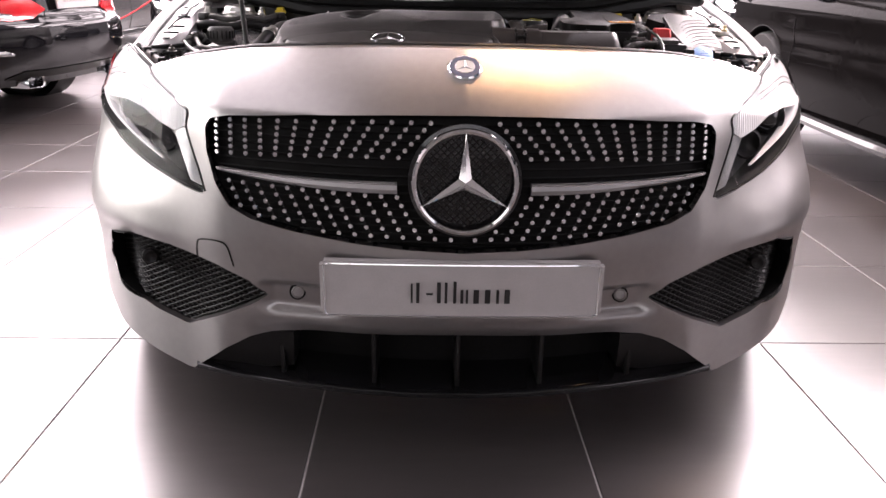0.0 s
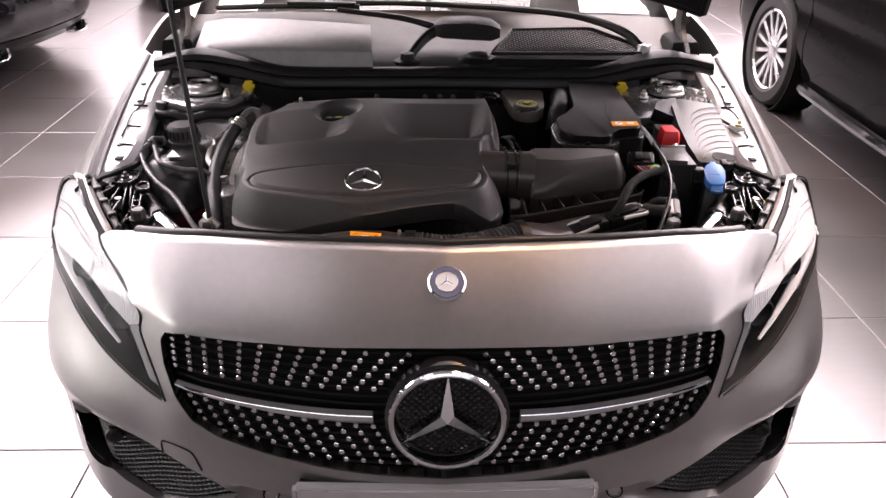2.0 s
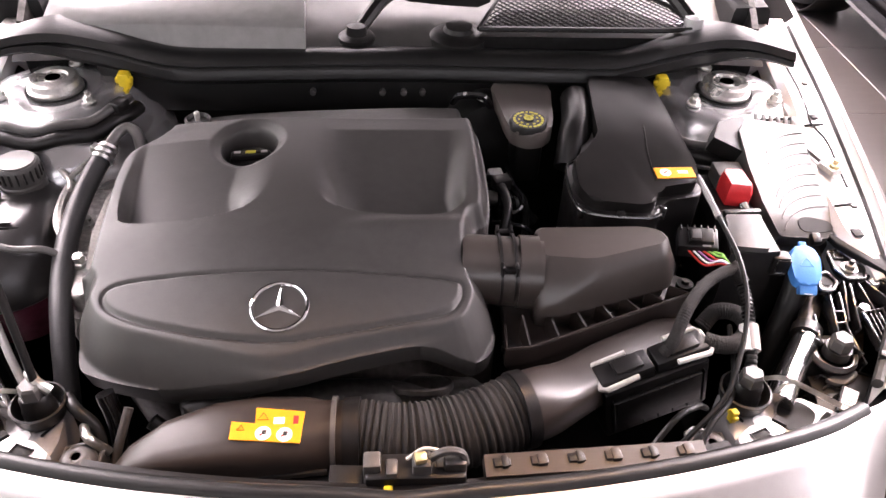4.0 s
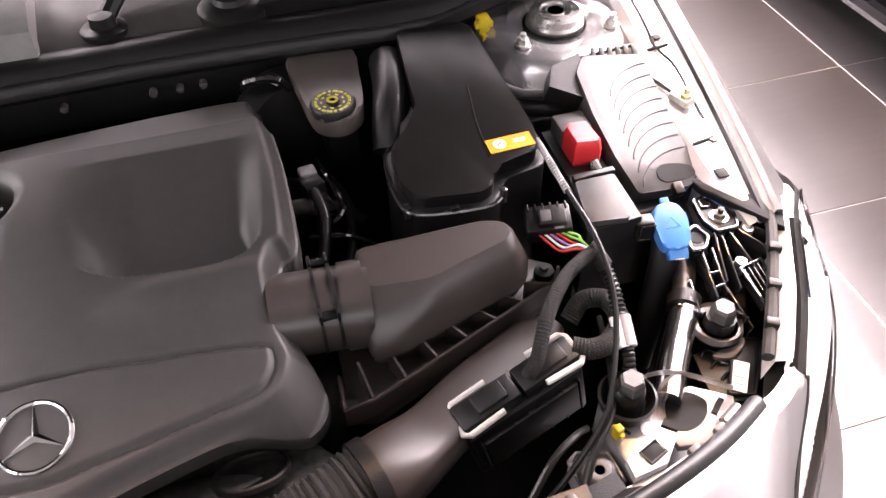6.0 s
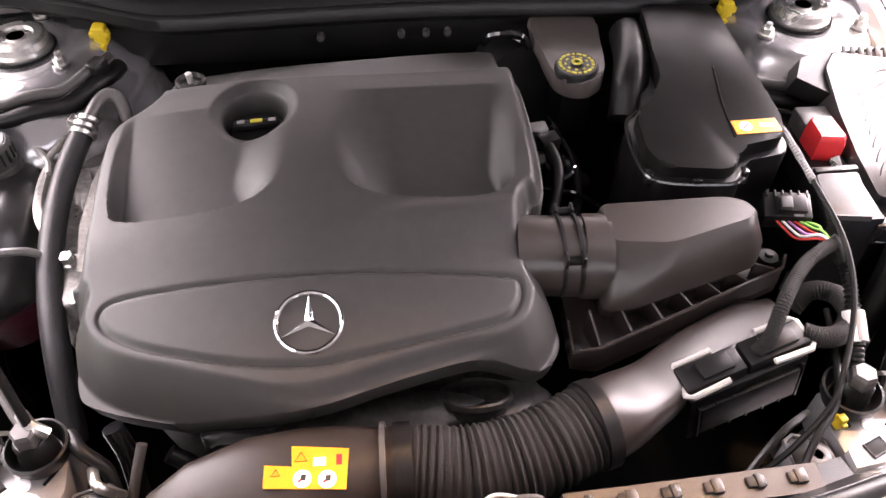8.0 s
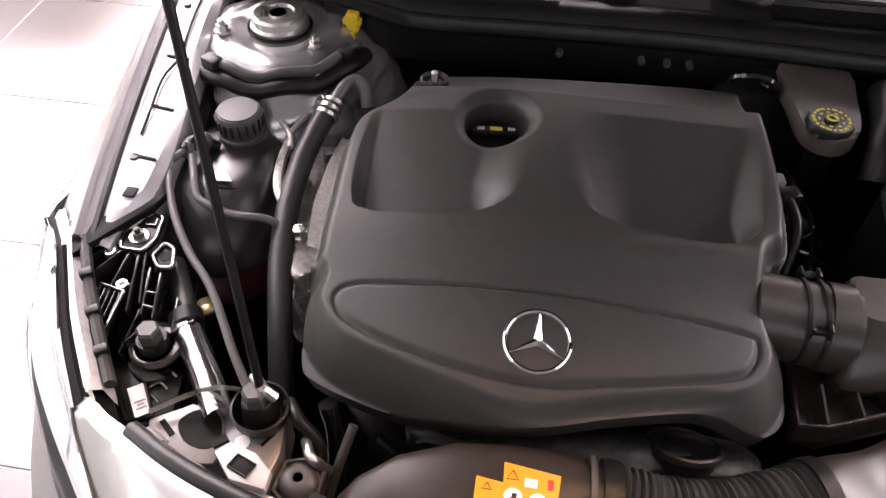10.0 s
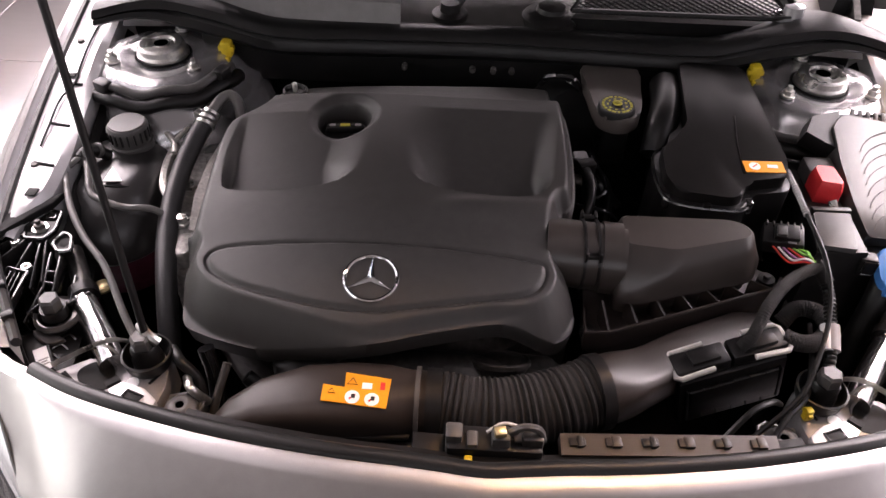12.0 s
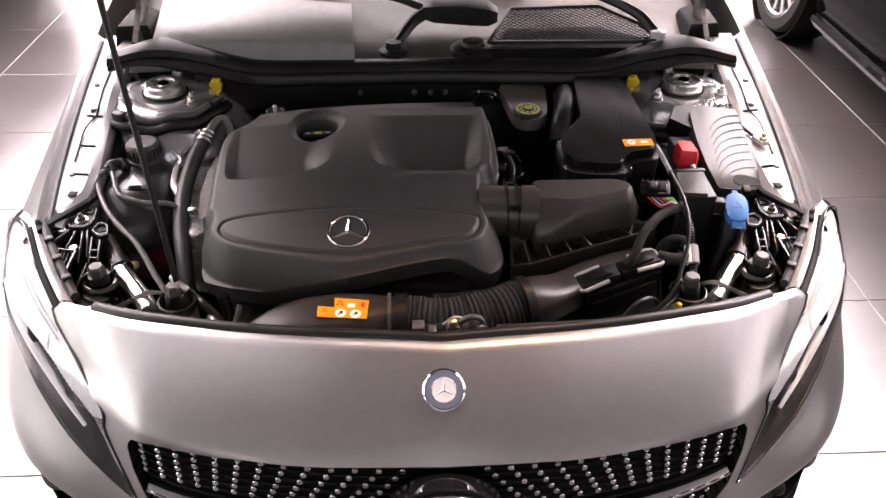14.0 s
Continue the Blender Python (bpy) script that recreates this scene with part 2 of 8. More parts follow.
LIP_Y = curve([(0, 0.163), (0.13, 0.171), (0.275, 0.191), (0.41, 0.224), (0.50, 0.258), (0.552, 0.286), (0.60, 0.305), (0.63, 0.321), (0.66, 0.355), (0.70, 0.412), (0.757, 0.515), (0.80, 0.585), (0.84, 0.645), (0.88, 0.70)])
LIP_Z = curve([(0, 0.812), (0.13, 0.811), (0.275, 0.806), (0.41, 0.797), (0.50, 0.783), (0.552, 0.773), (0.60, 0.762), (0.63, 0.753), (0.66, 0.753), (0.70, 0.759), (0.757, 0.766), (0.80, 0.760), (0.84, 0.742), (0.88, 0.72)])


def front(a, z):
    """The nose up to the top of the grille, and the sides round the lamps."""
    z += DROP(a) * ease(0.62, 0.74, z)
    low = NOSE(max(z, 0.36))
    fold = 0.16 * min(max(0.0, a - 0.551 + 0.30 * (0.798 - z)), 0.085) * ease(0.44, 0.60, a) * ease(0.47, 0.74, z)
    side = EXTRA(a) * ease(0.47, 0.62, z) * (1 - 0.72 * ease(0.67, 0.79, z))
    return low + (NOSE(z) - low) * (1 - ease(0.28, 0.5, a)) + WRAP(a) + fold + side


def skin(x, z):
    """How far back the nose's skin lies at a half-width and a height; above the grille a plain slope runs back to the lip, with a facet beside the lamps."""
    a = abs(x)
    foot = 0.70 - 0.035 * ease(0.50, 0.66, a)
    if z <= foot:
        return front(a, z)
    s = (z - foot) / (LIP_Z(a) - foot)
    y0 = front(a, foot)
    facet = 0.15 * min(max(0.0, a - 0.487 - 0.89 * (z - 0.70)), 0.075) * ease(0.0, 0.35, s)
    return y0 + (LIP_Y(a) - y0) * (0.74 * s + 0.26 * s * s) + facet - 0.045 * max(0.0, 0.09 - a) * ease(0.70, 0.75, z)


# ---- building helpers ----
def mesh_of(name, bm, smooth=True, angle=38):
    me = bpy.data.meshes.new(name)
    bmesh.ops.recalc_face_normals(bm, faces=bm.faces[:])
    bm.to_mesh(me)
    bm.free()
    if smooth:
        me.shade_smooth()
        me.set_sharp_from_angle(angle=radians(angle))
    return me


def part(name, bm, mat, parent, label="", smooth=True, angle=38):
    """Links a bmesh as one mesh object under a thing or a part."""
    me = mesh_of(name, bm, smooth, angle)
    me.materials.append(mat)
    ob = new(name, me)
    ob.parent = parent
    if parent is not None:
        ob.matrix_parent_inverse = parent.matrix_world.inverted()
    if label:
        ob["label"] = label
    return ob


def thing(name, label, category, place=(0, 0, 0), group="", kind=""):
    ob = new(name)
    ob.empty_display_size = 0.1
    ob.matrix_world = Matrix.Translation(place)
    return tagged(ob, label, category, group, kind)


def V(*a):
    return Vector(a)


def spline(pts, n):
    """n points per span on a smooth curve through pts."""
    p = [Vector(q) for q in pts]
    p = [2 * p[0] - p[1]] + p + [2 * p[-1] - p[-2]]
    out = []
    for k in range(1, len(p) - 2):
        a, b, c, d = p[k - 1 : k + 3]
        for j in range(n):
            t = j / n
            out.append(0.5 * (2 * b + (c - a) * t + (2 * a - 5 * b + 4 * c - d) * t * t + (3 * b - a - 3 * c + d) * t**3))
    return out + [p[-2].copy()]


def loop2(pts, n):
    """A closed smooth outline through 2D points."""
    p = [Vector((q[0], q[1])) for q in pts]
    out = []
    for k in range(len(p)):
        a, b, c, d = (p[(k + j) % len(p)] for j in (-1, 0, 1, 2))
        for j in range(n):
            t = j / n
            out.append(0.5 * (2 * b + (c - a) * t + (2 * a - 5 * b + 4 * c - d) * t * t + (3 * b - a - 3 * c + d) * t**3))
    return out


def loft(rings, caps=True, closed=True, bm=None):
    """Skins rings of equally many points."""
    bm = bm or bmesh.new()
    rows = [[bm.verts.new(p) for p in r] for r in rings]
    n = len(rows[0])
    for a, b in zip(rows, rows[1:]):
        for k in range(n if closed else n - 1):
            bm.faces.new((a[k], a[(k + 1) % n], b[(k + 1) % n], b[k]))
    if caps and closed:
        bm.faces.new(rows[0][::-1])
        bm.faces.new(rows[-1])
    return bm


def tube(pts, r, seg=10, n=6, bm=None, ribs=0.0, pitch=0.01, flat=1.0):
    """A round hose along a smooth curve; ribs make it a bellows; r may be a pair."""
    path = spline(pts, n) if n > 1 else [Vector(q) for q in pts]
    if ribs:
        dense = []
        for a, b in zip(path, path[1:]):
            k = max(1, int((b - a).length / (pitch / 4)))
            dense += [a.lerp(b, j / k) for j in range(k)]
        path = dense + [path[-1]]
    r0, r1 = r if isinstance(r, tuple) else (r, r)
    rings, up, run = [], None, 0.0
    for k, p in enumerate(path):
        d = (path[min(k + 1, len(path) - 1)] - path[max(k - 1, 0)]).normalized()
        if up is None:
            up = d.orthogonal().normalized() if abs(d.z) > 0.9 else d.cross(V(0, 0, 1)).normalized()
        up = (up - d * up.dot(d)).normalized()
        side = d.cross(up)
        if k:
            run += (p - path[k - 1]).length
        rad = r0 + (r1 - r0) * k / max(1, len(path) - 1)
        if ribs:
            rad += ribs * math.sin(2 * math.pi * run / pitch + 0.9 * math.sin(run * 61)) * (1 + 0.45 * math.sin(run * 137))
        rings.append([p + rad * (math.cos(a) * up + flat * math.sin(a) * side) for a in (2 * math.pi * j / seg for j in range(seg))])
    return loft(rings, True, True, bm)


def lathe(profile, seg=24, m=None, bm=None):
    """Turns (radius, height) pairs about z."""
    rings = [[V(max(r, 1e-5) * math.cos(2 * math.pi * j / seg), max(r, 1e-5) * math.sin(2 * math.pi * j / seg), z) for j in range(seg)] for r, z in profile]
    out = bm or bmesh.new()
    if m is not None:
        rings = [[m @ p for p in r] for r in rings]
    return loft(rings, True, True, out)


def box(sx, sy, sz, m=None, bevel=0.003, bm=None, taper=1.0, seg=2):
    """A bevelled block standing on its base's middle, its top drawn in by taper."""
    own = bmesh.new()
    vs = [own.verts.new((x * sx / 2 * (taper if z else 1), y * sy / 2 * (taper if z else 1), z * sz)) for z in (0, 1) for x, y in ((-1, -1), (1, -1), (1, 1), (-1, 1))]
    for f in ((3, 2, 1, 0), (4, 5, 6, 7), (0, 1, 5, 4), (1, 2, 6, 5), (2, 3, 7, 6), (3, 0, 4, 7)):
        own.faces.new([vs[k] for k in f])
    if bevel:
        bmesh.ops.bevel(own, geom=own.edges[:] + own.verts[:], offset=bevel, segments=seg, affect="EDGES", profile=0.5)
    return joined(own, m, bm)


def prism(outline, z0, z1, m=None, bevel=0.003, bm=None, inset=0.0, seg=2):
    """An upright block over a 2D outline, its top drawn in by inset."""
    own = bmesh.new()
    pts = [Vector((p[0], p[1])) for p in outline]
    area = sum(a.x * b.y - b.x * a.y for a, b in zip(pts, pts[1:] + pts[:1]))
    if area < 0:
        pts.reverse()
    n = len(pts)
    top = []
    for k, p in enumerate(pts):
        e1, e2 = (p - pts[k - 1]).normalized(), (pts[(k + 1) % n] - p).normalized()
        nrm = Vector((-(e1.y + e2.y), e1.x + e2.x))
        top.append(p + (nrm.normalized() * inset if nrm.length > 1e-6 else nrm))
    a = [own.verts.new((p.x, p.y, z0)) for p in pts]
    b = [own.verts.new((p.x, p.y, z1)) for p in top]
    for k in range(n):
        own.faces.new((a[k], a[(k + 1) % n], b[(k + 1) % n], b[k]))
    own.faces.new(a[::-1])
    lid = own.faces.new(b)
    if bevel:
        bmesh.ops.bevel(own, geom=list(lid.edges), offset=bevel, segments=seg, affect="EDGES", profile=0.5)
    return joined(own, m, bm)


def joined(own, m=None, bm=None):
    if m is not None:
        own.transform(m)
    if bm is None:
        return own
    me = bpy.data.meshes.new("piece")
    own.to_mesh(me)
    own.free()
    bm.from_mesh(me)
    bpy.data.meshes.remove(me)
    return bm


def inside(p, poly):
    x, y = p
    hit = False
    for k in range(len(poly)):
        (x1, y1), (x2, y2) = poly[k - 1], poly[k]
        if (y1 > y) != (y2 > y) and x < (x2 - x1) * (y - y1) / (y2 - y1) + x1:
            hit = not hit
    return hit


def nearest(p, poly):
    best, far = None, 1e9
    for k in range(len(poly)):
        a, b = poly[k - 1], poly[k]
        d = b - a
        t = min(max((p - a).dot(d) / max(d.length_squared, 1e-12), 0), 1)
        q = a + t * d
        if (p - q).length < far:
            best, far = q, (p - q).length
    return best, far


def trimmed(us, vs, place, holes=(), keep=None):
    """A sheet over a grid of (u, v), cut out along outlines: holes are left open, keep bounds the sheet. place maps (u, v) into the world."""
    holes = [[Vector((q[0], q[1])) for q in h] for h in holes]
    keep = [Vector((q[0], q[1])) for q in keep] if keep else None
    rims = holes + ([keep] if keep else [])
    boxes = [(min(q.x for q in r), max(q.x for q in r), min(q.y for q in r), max(q.y for q in r)) for r in rims]

    def outside(p):
        for h, (x0, x1, y0, y1) in zip(holes, boxes):
            if x0 <= p.x <= x1 and y0 <= p.y <= y1 and inside(p, h):
                return True
        return keep is not None and not inside(p, keep)

    flat = [[Vector((u, v(u) if callable(v) else v)) for v in vs] for u in us]
    off = [[outside(p) for p in row] for row in flat]
    used, faces = {}, []
    for i in range(len(us) - 1):
        for j in range(len(vs) - 1):
            quad = ((i, j), (i + 1, j), (i + 1, j + 1), (i, j + 1))
            if sum(off[a][b] for a, b in quad) <= 2 and not (off[i][j] and off[i + 1][j + 1] and not off[i + 1][j]) and sum(off[a][b] for a, b in quad) < 3:
                faces.append(quad)
    count = {}
    for quad in faces:
        for a, b in zip(quad, quad[1:] + quad[:1]):
            key = (a, b) if a < b else (b, a)
            count[key] = count.get(key, 0) + 1
    edge = {q for key, c in count.items() if c == 1 for q in key}
    bm = bmesh.new()
    for quad in faces:
        for q in quad:
            if q not in used:
                p = flat[q[0]][q[1]]
                if q in edge and rims:
                    near, far = min((nearest(p, r) for r in rims), key=lambda z: z[1])
                    step = max(abs(us[1] - us[0]), (flat[q[0]][1] - flat[q[0]][0]).length) * 1.6
                    if far < step:
                        p = near
                used[q] = bm.verts.new(place(p.x, p.y))
        vq = [used[q] for q in quad]
        bm.faces.new(vq)
    bmesh.ops.remove_doubles(bm, verts=bm.verts[:], dist=1e-5)
    return bm


def folded(bm, shift, keep=lambda e: True):
    """Turns the open rims of a sheet over: shift gives the way for each rim point."""
    rims = [e for e in bm.edges if len(e.link_faces) == 1 and keep(e)]
    made = bmesh.ops.extrude_edge_only(bm, edges=rims)
    for v in (g for g in made["geom"] if isinstance(g, bmesh.types.BMVert)):
        v.co += shift(v.co)
    return bm


def steps(a, b, n):
    return [a + (b - a) * k / n for k in range(n + 1)]


def mirrored(pts):
    """A half outline (from the middle outwards and round) with its mirror image."""
    return list(pts) + [(-x, z) for x, z in reversed(pts) if abs(x) > 1e-6]


def ring_star(m, radius, wide, deep, parent, name="star_emblem", label="", ring_mat=None):
    """A flat ring with a three-pointed star in it, facing +z of m."""
    seg = 48
    bm = bmesh.new()
    rings = []
    for j in range(seg):
        a = 2 * math.pi * j / seg
        o = V(math.cos(a), math.sin(a), 0)
        rings.append([m @ (o * (radius - wide / 2 + wide / 2 * math.cos(b)) + V(0, 0, deep / 2 + deep / 2 * math.sin(b))) for b in (2 * math.pi * k / 8 for k in range(8))])
    rings.append(rings[0])
    loft(rings, False, True, bm)
    bmesh.ops.remove_doubles(bm, verts=bm.verts[:], dist=1e-6)
    top = m @ V(0, 0, deep * 1.15)
    apex = bm.verts.new(top)
    tips, notches = [], []
    for k in range(3):
        a = math.pi / 2 + 2 * math.pi * k / 3
        tips.append((bm.verts.new(m @ V(math.cos(a) * (radius - wide * 0.6), math.sin(a) * (radius - wide * 0.6), deep * 0.55)), bm.verts.new(m @ V(math.cos(a) * (radius - wide * 0.6), math.sin(a) * (radius - wide * 0.6), 0))))
        b = a + math.pi / 3
        r = radius * 0.135
        notches.append((bm.verts.new(m @ V(math.cos(b) * r, math.sin(b) * r, deep * 0.35)), bm.verts.new(m @ V(math.cos(b) * r, math.sin(b) * r, 0))))
    for k in range(3):
        for nb in (notches[k], notches[k - 1]):
            bm.faces.new((apex, tips[k][0], nb[0]))
            bm.faces.new((tips[k][0], tips[k][1], nb[1], nb[0]))
    return part(name, bm, ring_mat or CHROME, parent, label, angle=20)


def rounded(pts, r, n=4):
    """A polygon with its corners rounded off by about r."""
    p = [Vector((q[0], q[1])) for q in pts]
    out = []
    for k in range(len(p)):
        a, b, c = p[k - 1], p[k], p[(k + 1) % len(p)]
        cut = min(r, (a - b).length * 0.45, (c - b).length * 0.45)
        u, w = b + (a - b).normalized() * cut, b + (c - b).normalized() * cut
        out += [(1 - t) ** 2 * u + 2 * t * (1 - t) * b + t * t * w for t in steps(0, 1, n)]
    return out


# ---- the showroom ----
TX, TY, PX, PY = 0.275, 2.338, 0.578, 0.592
X0, X1, Y0, Y1 = -12.0, 12.0, -8.0, 16.0


def block(name, x0, x1, y0, y1, z0, z1, mat, parent=None, bevel=0.0):
    bm = box(x1 - x0, y1 - y0, z1 - z0, Matrix.Translation(((x0 + x1) / 2, (y0 + y1) / 2, z0)), bevel)
    return part(name, bm, mat, parent)


floor = tagged(block("floor", X0, X1, Y0, Y1, -0.2, -0.003, GROUT), "glossy grey floor tiles with pale joints", "floor", kind="structure")


def facade(name, a, b, inward):
    """A glazed wall from a to b: plinth, head beam, posts, and panes between."""
    a, b = Vector(a), Vector(b)
    way = (b - a).normalized()
    long = (b - a).length
    turn = Matrix.Translation((*a, 0)) @ Matrix.Rotation(math.atan2(way.y, way.x), 4, "Z")
    bm = bmesh.new()
    box(long, 0.25, SILL + 0.2, turn @ Matrix.Translation((long / 2, -0.125, -0.2)), 0, bm)
    box(long, 0.25, 0.15, turn @ Matrix.Translation((long / 2, -0.125, 5.45)), 0, bm)
    wall = tagged(part(name, bm, SOLID, None), "grey showroom wall with high glazing", "wall", kind="structure")
    n = round(long / 2.0)
    tall = 5.45 - SILL
    for k in range(n + 1):
        part("post", box(0.09, 0.16, tall, turn @ Matrix.Translation((long * k / n, -0.11, SILL)), 0.004), BEAM, wall)
    part("rail", box(long, 0.08, 0.07, turn @ Matrix.Translation((long / 2, -0.11, SILL + tall / 2)), 0.004), BEAM, wall)
    for k in range(n):
        p = part("pane", box(long / n - 0.09, 0.012, tall, turn @ Matrix.Translation((long * (k + 0.5) / n, -0.2, SILL)), 0), PANE, wall)
        p.visible_shadow = False


SILL, SOLID = 2.6, DARKWALL
facade("wall_north", (X1, Y1), (X0, Y1), -1)
# south glazing is unseen, added to go with the fill lamp there
facade("wall_south", (X0, Y0), (X1, Y0), 1)
SILL = 0.35
facade("wall_west", (X0, Y1), (X0, Y0), 1)
facade("wall_east", (X1, Y0), (X1, Y1), -1)


def ceiling():
    """A roof of white bands with glazed bays between, and steel bars across the bays."""
    bm = bmesh.new()
    for x0, x1 in ((-9.0, -8.7), (-5.7, -5.1), (-2.1, -1.5), (1.5, 2.1), (5.1, 5.7), (8.7, 9.0)):
        box(x1 - x0, Y1 - Y0, 0.3, Matrix.Translation(((x0 + x1) / 2, (Y0 + Y1) / 2, ROOF)), 0, bm)
    for y0, y1 in ((Y0, -1.7), (2.7, 3.3), (7.7, 8.5), (15.1, Y1)):
        for x0, x1 in ((X0, -9.0), (-8.7, -5.7), (-5.1, -2.1), (2.1, 5.1), (5.7, 8.7), (9.0, X1)):
            box(x1 - x0, y1 - y0, 0.298, Matrix.Translation(((x0 + x1) / 2, (y0 + y1) / 2, ROOF + 0.001)), 0, bm)
    for y0, y1 in ((Y0, 2.2), (6.6, 7.2), (10.8, 11.4), (15.2, Y1)):
        box(3.0, y1 - y0, 0.298, Matrix.Translation((0, (y0 + y1) / 2, ROOF + 0.001)), 0, bm)
    tagged(part("ceiling", bm, CEIL, None, smooth=False), "grey ceiling bands between roof lights", "ceiling", kind="structure")
    roof = tagged(new("roof_light"), "glazed roof with curved grey steel bars", "roof light", kind="structure")
    for k in range(6):
        r = 3.0 + 2.4 * k
        pts = [(r * math.sin(a) * 1.0, 4.0 + r * math.cos(a) - 4.0, ROOF - 0.06) for a in (radians(-75 + 150 * j / 12) for j in range(13))]
        part("curved_bar", tube([p for p in pts if X0 < p[0] < X1 and Y0 < p[1] < Y1], 0.04, 6, 2), BEAM, roof)
    for x in (-7.2, -3.6, 0.0, 3.6, 7.2):
        part("bar", box(0.07, Y1 - Y0, 0.1, Matrix.Translation((x, (Y0 + Y1) / 2, ROOF - 0.12)), 0.004), BEAM, roof)
    part("diagonal_bar", tube([(-4, 2, ROOF - 0.2), (5, 11, ROOF - 0.2)], 0.09, 8, 1), BEAM, roof)


ceiling()


# ---- wheels and other cars ----
def wheel(parent, m, r=0.32, width=0.225, spokes=14, rim_mat=None, label=""):
    """A road wheel turning about its local x, the face on +x."""
    tyre = lathe([(r * 0.70, -width / 2), (r * 0.93, -width / 2), (r * 0.985, -width * 0.40), (r, -width * 0.25), (r, width * 0.25), (r * 0.985, width * 0.40), (r * 0.93, width / 2), (r * 0.76, width * 0.5), (r * 0.72, width * 0.44), (r * 0.70, width * 0.2)], 48, m @ pose(0, 0, 0, 0, 90, 0))
    t = part("wheel", tyre, TYRE, parent, label)
    rim = bmesh.new()
    R = r * 0.72
    face = m @ pose(0, 0, 0, 0, 90, 0)
    rings = [(R, 0.0), (R, width * 0.44), (R * 0.97, width * 0.46), (R * 0.93, width * 0.42), (R * 0.92, 0.0)]
    lathe(rings, 48, face, rim)
    for k in range(spokes):
        a = 360 * k / spokes
        box(R * 0.82, R * 0.11, width * 0.10, face @ pose(0, 0, 0, 0, 0, a) @ pose(R * 0.53, 0, width * 0.30, 0, -4, 0), 0.004, rim)
    lathe([(R * 0.22, width * 0.22), (R * 0.22, width * 0.38), (R * 0.16, width * 0.42), (0.0, width * 0.42)], 24, face, rim)
    part("rim", rim, rim_mat or RIM, t, "silver multi-spoke alloy rim")
    disc = lathe([(R * 0.86, 0.0), (R * 0.86, width * 0.05), (0.0, width * 0.05)], 32, face)
    part("brake_disc", disc, METALDK, t)
    return t


def side_sheet(top, half, y0, y1, arches, roll, low=0.2, tuck=0.06, ny=90, nz=40):
    """A car's flank: x by length and height, with round wheel arches cut out. top(y): (x, z) of its upper edge; half(y): its widest."""
    def place(y, z):
        ex, ez = top(y)
        b = half(y)
        r = min(max((z - (ez - roll)) / roll, 0.0), 1.0)
        x = b - (b - ex) * r**1.7
        x -= tuck * (1 - ease(low, 0.5, z)) ** 1.5
        x -= 0.012 * math.exp(-((z - 0.60) / 0.045) ** 2)
        return V(x, y, z)

    zs = [lambda y, k=k: low + (top(y)[1] - low) * k / nz for k in range(nz + 1)]
    rounds = [[(yc + rad * math.cos(a), zc + rad * math.sin(a)) for a in (2 * math.pi * j / 72 for j in range(72))] for yc, zc, rad in arches]
    return trimmed(steps(y0, y1, ny), zs, place, rounds)


def mirror_bm(bm):
    out = bm.copy()
    for v in out.verts:
        v.co.x = -v.co.x
    bmesh.ops.reverse_faces(out, faces=out.faces[:])
    return out


TAIL_LAMP = [(0.285, 0.690), (0.40, 0.755), (0.55, 0.800), (0.70, 0.830), (0.82, 0.845), (0.855, 0.835), (0.848, 0.77), (0.81, 0.705), (0.70, 0.650), (0.55, 0.630), (0.40, 0.640)]
WRAP_END = curve([(0, 0), (0.25, 0.012), (0.45, 0.05), (0.60, 0.11), (0.72, 0.20), (0.80, 0.32), (0.845, 0.47), (0.87, 0.70)])
TAIL_Z = curve([(0.20, 0.12), (0.30, 0.03), (0.37, -0.03), (0.50, -0.065), (0.60, -0.055), (0.66, -0.01), (0.80, 0.01), (0.90, 0.05), (0.96, 0.14)])
NOSE_Z = curve([(0.20, 0.05), (0.35, 0.0), (0.50, -0.03), (0.62, 0.0), (0.70, 0.06), (0.76, 0.14), (0.80, 0.26), (0.84, 0.42)])


def end_point(end, L, x, z, out=0.0):
    a = min(abs(x), 0.87)
    d = (TAIL_Z(z) if end == "tail" else NOSE_Z(z)) + WRAP_END(a) - out
    return V(x, d if end == "tail" else L - d, z)


def end_sheet(end, L, holes=()):
    half = steps(0, 0.80, 30)[1:] + [0.80 + 0.066 * math.sin(math.pi / 2 * k / 12) for k in range(1, 13)]
    xs = [-x for x in reversed(half)] + [0.0] + half
    top = 0.955 if end == "tail" else 0.83
    return trimmed(xs, steps(0.25 if end == "tail" else 0.21, top, 40), lambda x, z: end_point(end, L, x, z), holes)


